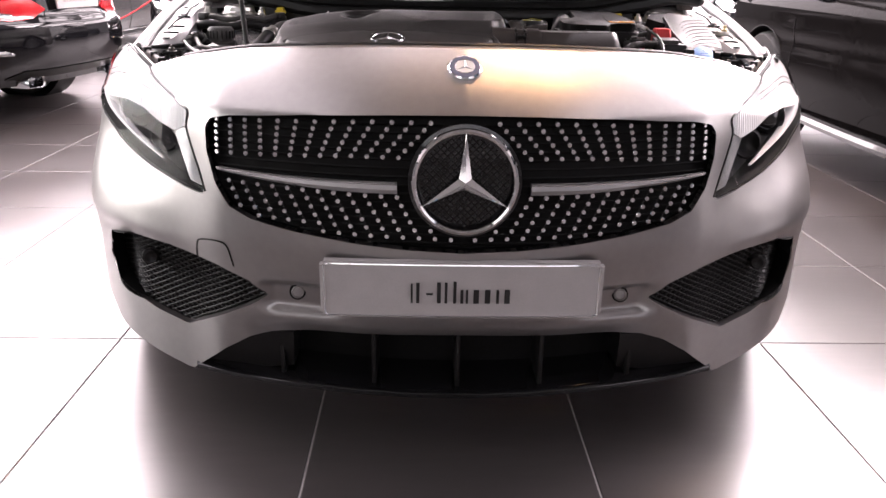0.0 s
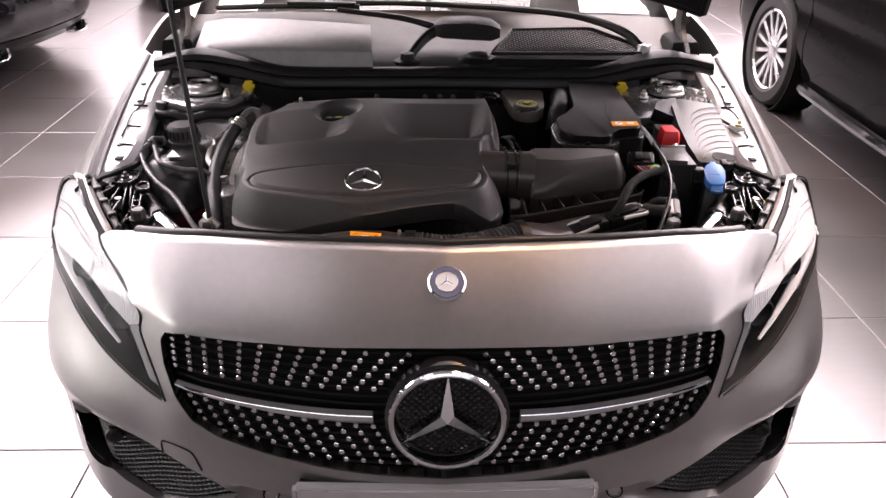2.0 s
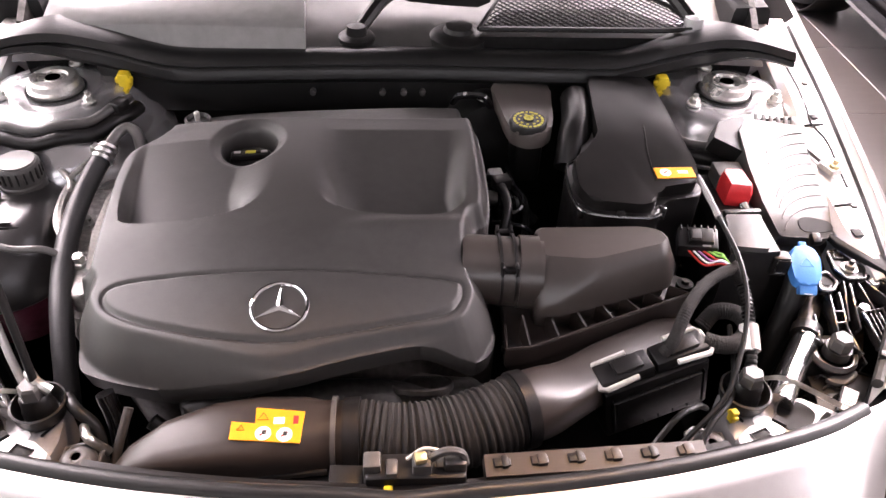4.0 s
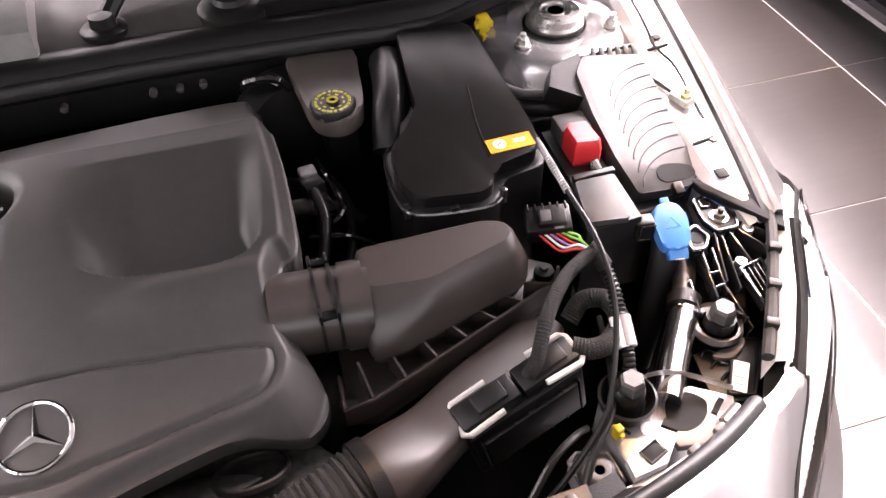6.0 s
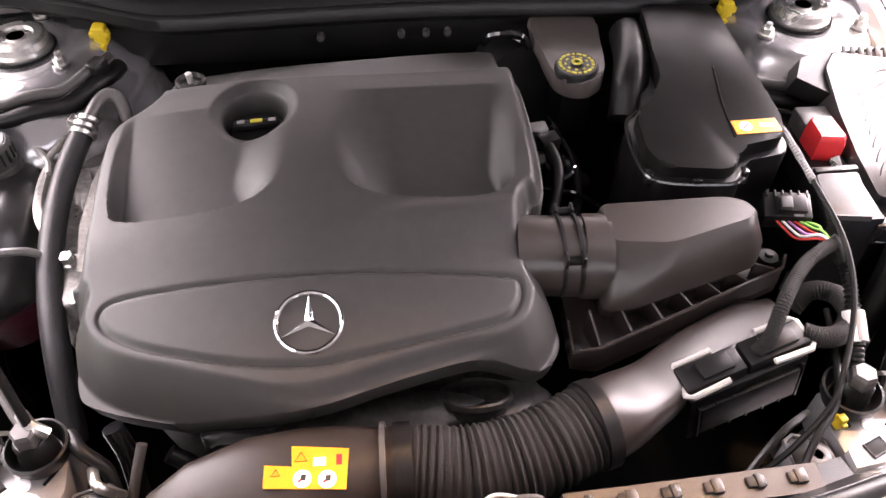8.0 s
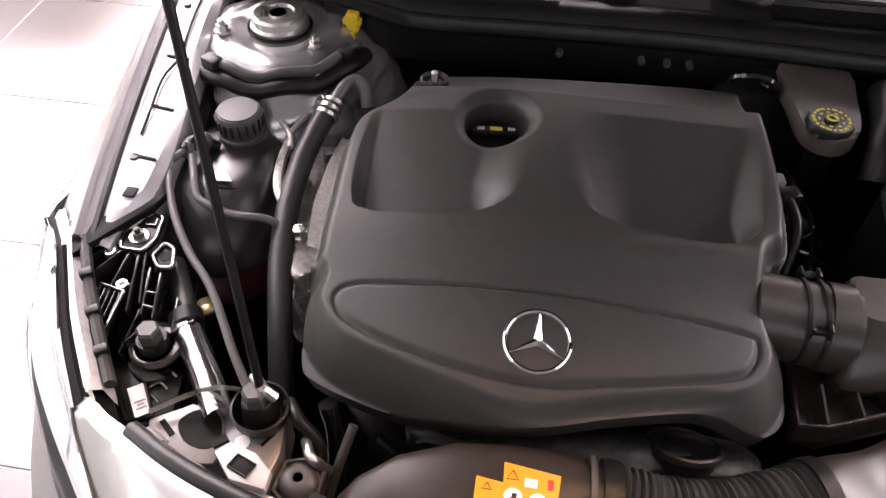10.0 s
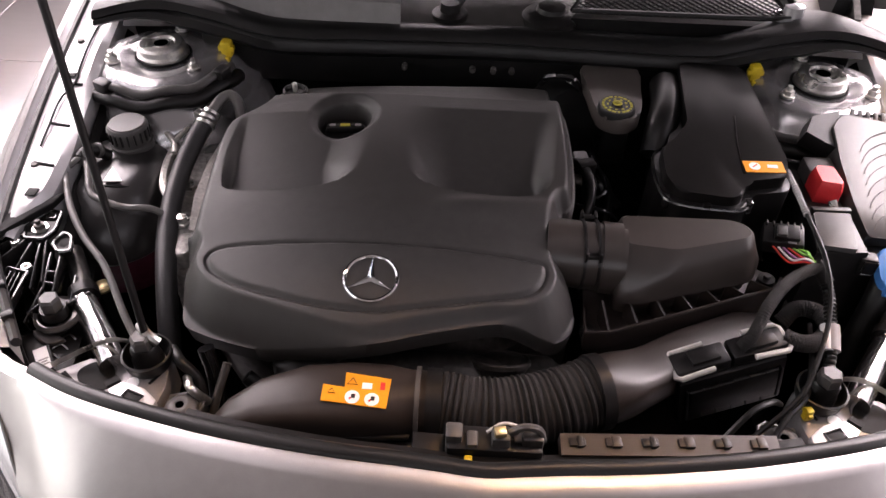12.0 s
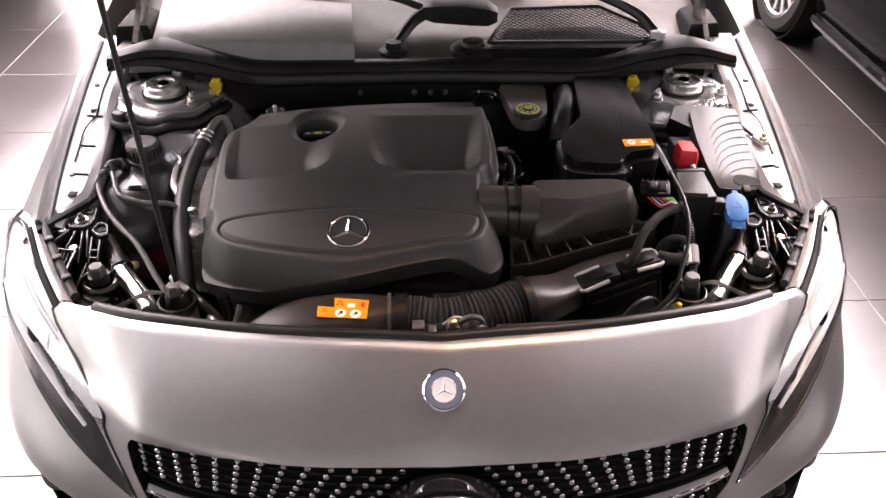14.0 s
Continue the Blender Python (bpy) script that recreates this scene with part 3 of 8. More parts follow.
def parked_car(name, label, paint, where, length=4.4, tall=1.45, rim_mat=None, spokes=14, rear=True, estate=False):
    """A whole car, its nose towards +y of where, its tail bumper at y = 0."""
    car = thing(name, label, "car")
    L = length
    wheels_y = (0.95, L - 0.9)
    hood_z = curve([(0, 0.93), (0.25, 0.95), (L * 0.25, 0.96), (L * 0.72, 0.94), (L - 0.55, 0.85), (L - 0.25, 0.78), (L, 0.70)])
    taper = curve([(0, 0.70), (0.25, 0.82), (0.45, 0.862), (0.8, 0.874), (L * 0.5, 0.885), (L - 0.8, 0.874), (L - 0.45, 0.862), (L - 0.2, 0.80), (L, 0.66)])

    def top(y):
        return (taper(y) - 0.10, hood_z(y))

    flank = side_sheet(top, taper, 0.42, L - 0.42, [(wheels_y[0], 0.32, 0.355), (wheels_y[1], 0.32, 0.355)], 0.20, ny=110)
    other = mirror_bm(flank)
    part("side_panel", flank, paint, car)
    part("side_panel", other, paint, car)
    deck = [[V(x * (taper(y) - 0.09), y, hood_z(y) - 0.004 + 0.05 * (1 - x * x) * ease(0, 0.3, y)) for x in steps(-1, 1, 16)] for y in steps(0.10, L - 0.22, 40)]
    part("deck", loft(deck, False, False), paint, car)
    # nose and tail wrap round to the flanks
    for end in ("tail", "nose"):
        part(end + "_panel", end_sheet(end, L, [p for p in ([TAIL_LAMP, [(-x, z) for x, z in TAIL_LAMP]] if end == "tail" else [])]), paint, car, angle=60)
    under = box(1.45, L - 0.7, 0.16, Matrix.Translation((0, L / 2 + 0.1, 0.19)), 0.02)
    part("underbody", under, DARK, car)
    for yw in wheels_y:
        for sx in (-1, 1):
            wheel(car, pose(sx * 0.765, yw, 0.32, 0, 0, 0 if sx > 0 else 180), spokes=spokes, rim_mat=rim_mat)
            arch = lathe([(0.355, -0.10), (0.358, 0.11), (0.352, 0.112), (0.349, -0.10)], 48, pose(sx * 0.765, yw, 0.32, 0, 90 * sx, 0))
            part("arch_liner", arch, DARK, car)
    # the cabin: glass below, roof above
    y_a, y_b, y_c, y_d = (0.35 if estate else 0.55), (0.95 if estate else 1.45), L * 0.56, L * 0.74
    roofline = curve([(y_a, 0.93), (y_b, tall - 0.05), ((y_b + y_c) / 2, tall), (y_c, tall - 0.02), (y_d, 0.93)])
    glass, roof = [], []
    for y in steps(y_a, y_d, 36):
        zt = max(roofline(y), 0.935)
        wt = 0.78 - 0.24 * (zt - 0.93) / (tall - 0.93)
        ring = [V(0.785 * sx, y, 0.90) for sx in (1,)]
        glass.append([V(0.785, y, 0.90), V(wt + 0.04, y, zt - 0.06 if zt > 1.0 else 0.91), V(wt - 0.06, y, zt), V(0, y, zt + 0.015), V(-wt + 0.06, y, zt), V(-wt - 0.04, y, zt - 0.06 if zt > 1.0 else 0.91), V(-0.785, y, 0.90)])
        if y_b - 0.05 <= y <= y_c + 0.05:
            roof.append([V(wt + 0.03, y, zt - 0.05), V(wt - 0.055, y, zt + 0.006), V(0, y, zt + 0.022), V(-wt + 0.055, y, zt + 0.006), V(-wt - 0.03, y, zt - 0.05)])
    part("windows", loft(glass, False, False), GLOSSBL, car, "dark tinted windows")
    part("roof", loft(roof, False, False), paint, car)
    for sx in (-1, 1):
        for y in (y_b + 0.15, (y_b + y_c) / 2 + 0.1):
            pts = [(sx * 0.79, y, 0.90), (sx * 0.70, y - 0.02, 1.15), (sx * 0.585, y - 0.05, roofline(y) - 0.02)]
            part("pillar", tube(pts, 0.02, 6, 3), paint, car)
        rail = [(sx * 0.80, y_a + 0.05, 0.935), (sx * 0.80, y_c * 0.8, 0.935), (sx * 0.80, y_d - 0.1, 0.935)]
        part("window_trim", tube(rail, 0.008, 6, 4), CHROME, car, "chrome window trim")
        for y in (1.62, 2.66):
            part("door_handle", tube([(sx * 0.835, y - 0.11, 0.845), (sx * 0.868, y - 0.07, 0.85), (sx * 0.868, y + 0.07, 0.85), (sx * 0.835, y + 0.11, 0.845)], 0.011, 8, 3), GLOSSBL, car)
        for y in (1.36, 2.45):
            seam = [(sx * (taper(y) + 0.0015 - (0.06 * (1 - ease(0.2, 0.5, z)) ** 1.5) - 0.012 * math.exp(-((z - 0.60) / 0.045) ** 2)), y, z) for z in steps(0.26, 0.74, 8)]
            part("door_seam", tube(seam, 0.003, 4, 1), DARK, car)
        sill = tube([(sx * 0.835, wheels_y[0] + 0.42, 0.215), (sx * 0.85, L / 2, 0.21), (sx * 0.835, wheels_y[1] - 0.42, 0.215)], 0.03, 8, 4)
        part("sill", sill, GLOSSBL, car)
    return car


def finish_tail(car, where):
    """Tail lamps, plate, tailpipes and trim on a car's tail."""
    L = 4.5
    for sx in (-1, 1):
        mir = [(sx * x, z) for x, z in TAIL_LAMP]
        lens = trimmed([sx * x for x in steps(0.27, 0.864, 50)], steps(0.62, 0.85, 26), lambda x, z: end_point("tail", L, x, z, 0.004 + 0.012 * math.sin(math.pi * min(1, max(0, (z - 0.64) / 0.2)))), [], mir)
        folded(lens, lambda p: V(-sx * 0.01, 0.03, 0))
        lamp = part("tail_lamp", lens, TAIL, car, "red glossy tail lamp")
        strip = [(sx * x, z) for x, z in ((0.50, 0.662), (0.60, 0.650), (0.70, 0.665), (0.74, 0.695), (0.62, 0.685))]
        bar = trimmed([sx * x for x in steps(0.48, 0.76, 24)], steps(0.645, 0.70, 8), lambda x, z: end_point("tail", L, x, z, 0.014), [], strip)
        part("reversing_lamp", bar, REFLECT, lamp)
        back = trimmed([sx * x for x in steps(0.27, 0.864, 34)], steps(0.62, 0.85, 18), lambda x, z: end_point("tail", L, x, z, -0.03), [], mir)
        part("lamp_back", back, DARK, lamp)
        q = end_point("tail", L, sx * 0.40, 0.268)
        ring = [[q + V(u * s, d - 0.01, v * s) for u, v in ((-0.080, -0.030), (0.062, -0.034), (0.080, -0.014), (0.072, 0.028), (-0.066, 0.034), (-0.082, 0.012))] for s, d in ((0.95, 0.09), (1.0, -0.03), (0.97, -0.036), (0.84, -0.03), (0.82, 0.07))]
        part("tailpipe", loft(ring), CHROME, car, "chrome tailpipe trim")
        q = end_point("tail", L, sx * 0.62, 0.44)
        part("reflector", box(0.11, 0.010, 0.028, Matrix.Translation(q) @ pose(0, -0.002, 0, 0, 0, sx * 24), 0.003), REFLECT, car)
        pts = [tuple(end_point("tail", L, sx * x, z, 0.004)) for x, z in ((0.80, 0.60), (0.805, 0.48), (0.79, 0.37), (0.74, 0.335), (0.66, 0.33))]
        part("bumper_vent_trim", tube(pts, 0.007, 6, 4), GLOSSBL, car)
        part("hatch_seam", tube([tuple(end_point("tail", L, sx * x, z, 0.001)) for x, z in ((0.0, 0.628), (0.3, 0.635), (0.31, 0.64), (0.295, 0.66), (0.285, 0.690))], 0.003, 5, 5), DARK, car)
    pit = trimmed(steps(-0.25, 0.25, 20), steps(0.675, 0.80, 10), lambda x, z: end_point("tail", L, x, z, 0.002), [], rounded([(-0.24, 0.68), (0.24, 0.68), (0.235, 0.805), (-0.235, 0.805)], 0.03))
    part("plate_surround", pit, GLOSSBL, car)
    plate = part("show_plate", box(0.43, 0.012, 0.11, pose(0, -0.028, 0.690, -4), 0.003), PLATE, car, "pale show plate")
    for k, wd in enumerate((0.05, 0.03, 0.16, 0.07)):
        part("print_bar", box(wd, 0.003, 0.032, pose(-0.13 + (0, 0.05, 0.15, 0.265)[k], -0.0345, 0.729, -4), 0), LABELGREY, plate)
    diff = trimmed(steps(-0.62, 0.62, 30), steps(0.29, 0.345, 8), lambda x, z: end_point("tail", L, x, z, 0.006), [], [(-0.60, 0.292), (0.60, 0.292), (0.50, 0.34), (-0.50, 0.34)])
    part("diffuser", diff, SATIN, car)
    part("tail_emblem", lathe([(0.042, 0), (0.042, 0.008), (0.034, 0.012), (0, 0.012)], 24, Matrix.Translation(end_point("tail", L, 0, 0.875)) @ pose(0, 0, 0, 68, 0, 0)), CHROME, car)
    part("hatch_handle", tube([tuple(end_point("tail", L, x, 0.812, 0.008)) for x in steps(-0.27, 0.27, 6)], 0.009, 6, 2), GLOSSBL, car)


def finish_nose(car, L):
    """Headlamps and grille on a car's nose."""
    for sx in (-1, 1):
        shape = [(sx * x, z) for x, z in ((0.44, 0.60), (0.55, 0.665), (0.68, 0.715), (0.80, 0.745), (0.825, 0.71), (0.78, 0.64), (0.66, 0.59), (0.52, 0.575))]
        lens = trimmed([sx * x for x in steps(0.42, 0.84, 36)], steps(0.57, 0.75, 20), lambda x, z: end_point("nose", L, x, z, 0.012), [], shape)
        folded(lens, lambda p: V(0, -0.03, 0))
        lamp = part("head_lamp", lens, REFLECT, car, "clear bright headlamp")
        eye = end_point("nose", L, sx * 0.68, 0.65, 0.015)
        part("lamp_eye", lathe([(0.045, -0.01), (0.045, 0.004), (0.036, 0.006), (0.02, 0.0), (0, 0.0)], 20, Matrix.Translation(eye) @ pose(0, 0, 0, -88, 0, -sx * 40)), GLOSSBL, lamp)
        vent = [(sx * x, z) for x, z in ((0.40, 0.30), (0.46, 0.40), (0.70, 0.42), (0.74, 0.33), (0.60, 0.29))]
        part("air_intake", trimmed([sx * x for x in steps(0.38, 0.76, 24)], steps(0.28, 0.43, 10), lambda x, z: end_point("nose", L, x, z, 0.004), [], vent), GLOSSBL, car)
        part("intake_trim", tube([tuple(end_point("nose", L, sx * x, z, 0.008)) for x, z in ((0.05, 0.235), (0.40, 0.24), (0.70, 0.27), (0.80, 0.31))], 0.010, 6, 4), CHROME, car)
    oval = rounded([(-0.38, 0.46), (0.38, 0.46), (0.42, 0.62), (-0.42, 0.62)], 0.05)
    part("grille", trimmed(steps(-0.44, 0.44, 36), steps(0.45, 0.63, 12), lambda x, z: end_point("nose", L, x, z, 0.004), [], oval), GLOSSBL, car, "dark grille with chrome bars")
    for z in (0.51, 0.57):
        part("grille_bar", tube([tuple(end_point("nose", L, x, z, 0.012)) for x in steps(-0.38, 0.38, 8)], 0.009, 6, 2), CHROME, car)


def stand(car, where):
    car.matrix_world = where


car_a = parked_car("black_coupe", "glossy black saloon seen from behind, red tail lamps", CARBLACK, None, 4.6, 1.42)
finish_tail(car_a, None)
finish_nose(car_a, 4.6)
stand(car_a, pose(-2.31, 3.84, 0, 0, 0, 80))
car_b = parked_car("black_hatchback", "glossy black car with silver multi-spoke wheels", CARDULL, None, 4.4, 1.48, estate=True)
finish_tail(car_b, None)
finish_nose(car_b, 4.4)
stand(car_b, pose(2.87, 4.44, 0, 0, 0, 180))
car_c = parked_car("dark_brown_estate", "dark brown estate parked far behind", CARDARK, None, 4.6, 1.6, estate=True)
finish_tail(car_c, None)
finish_nose(car_c, 4.6)
stand(car_c, pose(-4.39, 10.55, 0, 0, 0, 180))
car_d = parked_car("dark_saloon", "dark grey saloon, chrome-edged bumper, nose in view", CARBLACK, None, 4.5, 1.45)
finish_nose(car_d, 4.5)
finish_tail(car_d, None)
stand(car_d, pose(-1.55, 10.35, 0, 0, 0, 176))
car_e = parked_car("black_saloon", "black saloon with bright headlamps parked behind", CARBLACK, None, 4.5, 1.45)
finish_nose(car_e, 4.5)
finish_tail(car_e, None)
stand(car_e, pose(3.78, 11.1, 0, 0, 0, 180))
rope = thing("barrier_rope", "thin red barrier rope strung between cars", "rope", (-2.7, 5.6, 0))
part("rope", tube([(-3.45, 5.6, 0.30), (-2.9, 6.0, 0.47), (-2.42, 6.0, 0.74), (-2.2, 6.05, 0.86)], 0.006, 8, 6), ROPE, rope)
for p in ((-3.45, 5.6, 0.32), (-2.2, 6.05, 0.86)):
    part("post", lathe([(0.10, 0), (0.10, 0.010), (0.02, 0.016), (0.010, 0.03), (0.010, p[2] - 0.02), (0.014, p[2]), (0.0, p[2] + 0.012)], 16, Matrix.Translation((p[0], p[1], 0))), GLOSSBL, rope, "slim black post")


# ---- the silver car with its bonnet up ----
car = thing("silver_hatchback", "matte silver hatchback with its bonnet propped open", "car")
GRILLE = mirrored([(0, 0.706), (0.14, 0.704), (0.28, 0.699), (0.43, 0.689), (0.466, 0.681), (0.479, 0.664), (0.477, 0.62), (0.461, 0.565), (0.435, 0.523), (0.39, 0.503), (0.30, 0.487), (0.2, 0.475), (0.1, 0.466), (0, 0.462)])
LAMP = [(0.484, 0.543), (0.495, 0.578), (0.509, 0.611), (0.525, 0.655), (0.523, 0.686), (0.566, 0.704), (0.604, 0.716), (0.632, 0.730), (0.645, 0.744), (0.70, 0.762), (0.757, 0.773), (0.80, 0.756), (0.83, 0.733), (0.849, 0.70), (0.850, 0.672), (0.83, 0.648), (0.79, 0.628), (0.745, 0.609), (0.702, 0.590), (0.625, 0.566), (0.55, 0.547), (0.495, 0.538)]
FOG = [(0.372, 0.343), (0.41, 0.374), (0.48, 0.398), (0.585, 0.416), (0.68, 0.423), (0.742, 0.408), (0.762, 0.350), (0.738, 0.292), (0.64, 0.257), (0.56, 0.240), (0.493, 0.275), (0.415, 0.316)]
LOW = mirrored([(0, 0.275), (0.27, 0.266), (0.376, 0.256), (0.42, 0.242), (0.472, 0.211), (0.557, 0.138), (0.52, 0.03), (0, 0.03)])
LIPZ = curve([(0, 0.812), (0.13, 0.811), (0.275, 0.806), (0.41, 0.797), (0.50, 0.783), (0.552, 0.773), (0.60, 0.760), (0.640, 0.747), (0.650, 0.738), (0.66, 0.736), (0.70, 0.746), (0.757, 0.752), (0.80, 0.740), (0.83, 0.712), (0.849, 0.682), (0.875, 0.66)])
HEMZ = curve([(0, 0.12), (0.50, 0.12), (0.58, 0.139), (0.66, 0.157), (0.75, 0.188), (0.79, 0.225), (0.89, 0.25)])


def flip(poly):
    return [(-x, z) for x, z in poly]


def shell(x, z):
    """The bumper's skin, with the groove beside the plate and a soft crease above the grille."""
    a = abs(x)
    y = skin(x, z)
    y += 0.024 * ease(0.300, 0.326, z) * (1 - ease(0.362, 0.388, z)) * (1 - ease(0.35, 0.40, a)) * ease(0.20, 0.27, a)
    y -= 0.007 * math.exp(-((z - 0.432 - 0.02 * ease(0.5, 0.75, a)) / 0.022) ** 2) * ease(0.45, 0.65, a)
    return V(x, y, z)


def nose_columns():
    """Half-widths across the nose, closer together where it turns to the side."""
    half = steps(0, 0.785, 96)[1:] + [0.785 + 0.088 * math.sin(math.pi / 2 * k / 26) for k in range(1, 27)]
    return [-x for x in reversed(half)] + [0.0] + half


rows = [lambda x, k=k: HEMZ(abs(x)) + (LIPZ(abs(x)) - HEMZ(abs(x))) * k / 110 for k in range(111)]
bumper_bm = trimmed(nose_columns(), rows, lambda x, z: shell(x, z), [GRILLE, LAMP, flip(LAMP), FOG, flip(FOG), LOW])
folded(bumper_bm, lambda p: V(0, 0.022 - (0.020 * ease(0.64, 0.72, abs(p.x)) if p.z < 0.45 else 0.0), -0.004 if p.z > 0.7 else 0.0))
bumper = part("front_bumper", bumper_bm, SILVER, car, "matte silver front bumper and nose panel", angle=50)

for sx in (-1, 1):
    cover = tube([tuple(shell(sx * x, z) + V(0, -0.0005, 0)) for x, z in ((0.519, 0.402), (0.513, 0.437), (0.50, 0.446), (0.465, 0.449), (0.447, 0.441), (0.437, 0.40))], 0.0016, 5, 6)
    if sx < 0:
        part("tow_eye_cover", cover, DARK, bumper)
    sensor = lathe([(0.0125, -0.01), (0.0125, 0.001), (0.0105, 0.0025), (0.009, 0.0005), (0.0, 0.0015)], 20, Matrix.Translation(shell(sx * 0.314, 0.353)) @ pose(0, -0.006, 0, 82, 0, sx * -12))
    eye = part("parking_sensor", sensor, SILVER, bumper)
    part("sensor_gap", lathe([(0.0155, -0.010), (0.0155, 0.0005), (0.0127, 0.0005), (0.0127, -0.010)], 24, Matrix.Translation(shell(sx * 0.314, 0.353)) @ pose(0, -0.006, 0, 82, 0, sx * -12)), DARK, eye)
    # fog intakes: a deep black surround with a slanted mesh
    pocket = trimmed(steps(0.36, 0.775, 52), steps(0.23, 0.43, 28), lambda x, z: V(sx * x, skin(x, z) + 0.03 + 0.075 * ease(0.66, 0.76, x), z), [], FOG)
    folded(pocket, lambda p: V(0, -0.012 - 0.087 * ease(0.64, 0.74, abs(p.x)), 0))
    intake = part("side_air_intake", pocket, DARK, bumper, "black side air intake")
    net = bmesh.new()
    for i in range(-2, 44):
        for j in range(-2, 44):
            cx, cz = 0.36 + 0.0105 * (i + j) / 1.0 - 0.22, 0.30 + 0.0058 * (i - j)
            if inside((cx, cz), [Vector(q) for q in FOG]):
                for du, dv in ((1, 0), (0, 1)):
                    ex, ez = cx + 0.0105 * (du + dv), cz + 0.0058 * (du - dv)
                    a, b = V(sx * cx, skin(cx, cz) + 0.024 + 0.05 * ease(0.66, 0.76, cx), cz), V(sx * ex, skin(ex, ez) + 0.024 + 0.05 * ease(0.66, 0.76, ex), ez)
                    tube([a, b], 0.0021, 4, 1, net)
    part("intake_mesh", net, PLASTIC, intake, "black plastic diamond mesh", smooth=False)
    lamp_eye = lathe([(0.016, 0), (0.017, 0.012), (0.012, 0.016), (0.0, 0.012)], 18, Matrix.Translation((sx * 0.645, skin(0.645, 0.37) + 0.012, 0.372)) @ pose(0, 0, 0, 90, 0, -sx * 25))
    part("intake_sensor", lamp_eye, PLASTIC, intake)

# lower intake with its fins, and the black lip
low_back = trimmed(steps(-0.56, 0.56, 60), steps(0.10, 0.28, 12), lambda x, z: V(x, skin(0, 0.3) + 0.16 + 0.30 * x * x, z), [], LOW)
low = part("lower_air_intake", low_back, DARK, bumper, "dark lower air intake with upright fins")
for x in (-0.36, -0.17, 0.0, 0.17, 0.36):
    part("fin", box(0.009, 0.10, 0.135, pose(x, 0.125 + 0.30 * x * x, 0.135), 0.003), PLASTIC, low)
for sx in (-1, 1):
    wing = loft([[V(sx * x, y + d, z) for x, y, z in ((0.55, 0.165, 0.150), (0.40, 0.112, 0.246), (0.33, 0.09, 0.256), (0.34, 0.13, 0.16), (0.42, 0.14, 0.148))] for d in (0.0, 0.09)])
    part("intake_cheek", wing, PLASTIC, low)
lip_rings = []
for x in steps(-0.548, 0.548, 48):
    y = 0.055 + 0.30 * x * x
    z = 0.122 + 0.06 * x * x
    lip_rings.append([V(x, y + 0.16, z + 0.022), V(x, y + 0.012, z + 0.020), V(x, y, z + 0.012), V(x, y + 0.003, z + 0.002), V(x, y + 0.02, z - 0.004), V(x, y + 0.16, z - 0.004)])
part("spoiler_lip", loft(lip_rings), GLOSSBL, bumper, "gloss black spoiler lip")

# grille: black back, slats, chrome studs on wires, two vanes and the star
GY = 0.034
grille_bm = trimmed(steps(-0.49, 0.49, 80), steps(0.455, 0.712, 26), lambda x, z: V(x, skin(x, z) + GY, z), [], GRILLE)
folded(grille_bm, lambda p: V(0, -GY + 0.004, 0))
grille = part("radiator_grille", grille_bm, DARK, car, "black grille with rows of chrome studs")
gr_poly = [Vector(q) for q in GRILLE]
stud_me = mesh_of("stud", lathe([(0.0050, 0.0), (0.0050, 0.002), (0.0042, 0.0034), (0.0, 0.0036)], 8, pose(0, 0, 0, 90, 0, 0)), False)
stud_me.materials.append(STUD)


def stud(x, z):
    ob = new("stud", stud_me)
    ob.parent = grille
    y = skin(x, z) + GY - 0.020
    turn = math.degrees(math.atan2(skin(x + 0.01, z) - skin(x - 0.01, z), 0.02))
    ob.matrix_basis = pose(x, y, z, 0, 0, turn)


def stud_field():
    wires = []
    for sx in (-1, 1):
        for c in range(-3, 11):
            line = []
            for r in range(6):
                x = 0.3685 - (0.0342 - 0.00125 * r) * c if c > 0 else 0.3685 - 0.0290 * c
                z = 0.679 - 0.0118 * r + 0.0013 * min(c + 3, 9)
                if x > 0.03 and (V(x, z, 0) - V(0, 0.597, 0)).length > 0.106 and inside((x, z), gr_poly) and z > 0.606 + 0.004 * (0.45 - x):
                    stud(sx * x, z)
                    line.append((sx * x, skin(x, z) + GY - 0.015, z))
            if len(line) > 1:
                wires.append(line)
        for c in range(16):
            line = []
            for r in range(7):
                x = 0.433 - 0.0285 * c - (0.0066 + 0.00012 * c) * r
                z = 0.570 - 0.0150 * r - 0.0008 * c
                near, far = nearest(Vector((x, z)), gr_poly)
                if x > 0.012 and (V(x, z, 0) - V(0, 0.597, 0)).length > 0.106 and inside((x, z), gr_poly) and far > 0.008:
                    stud(sx * x, z)
                    line.append((sx * x, skin(x, z) + GY - 0.015, z))
            if len(line) > 1:
                wires.append(line)
    for line in wires:
        part("stud_wire", tube(line, 0.0012, 4, 1), PLASTIC, grille)
    for k in range(15):
        z = 0.474 + 0.0152 * k
        xs = [x for x in steps(-0.475, 0.475, 60) if inside((x, z), gr_poly)]
        if len(xs) > 4:
            part("slat", tube([(x, skin(x, z) + GY - 0.010, z) for x in xs[::3] + xs[-1:]], 0.0026, 5, 1), DARK, grille)


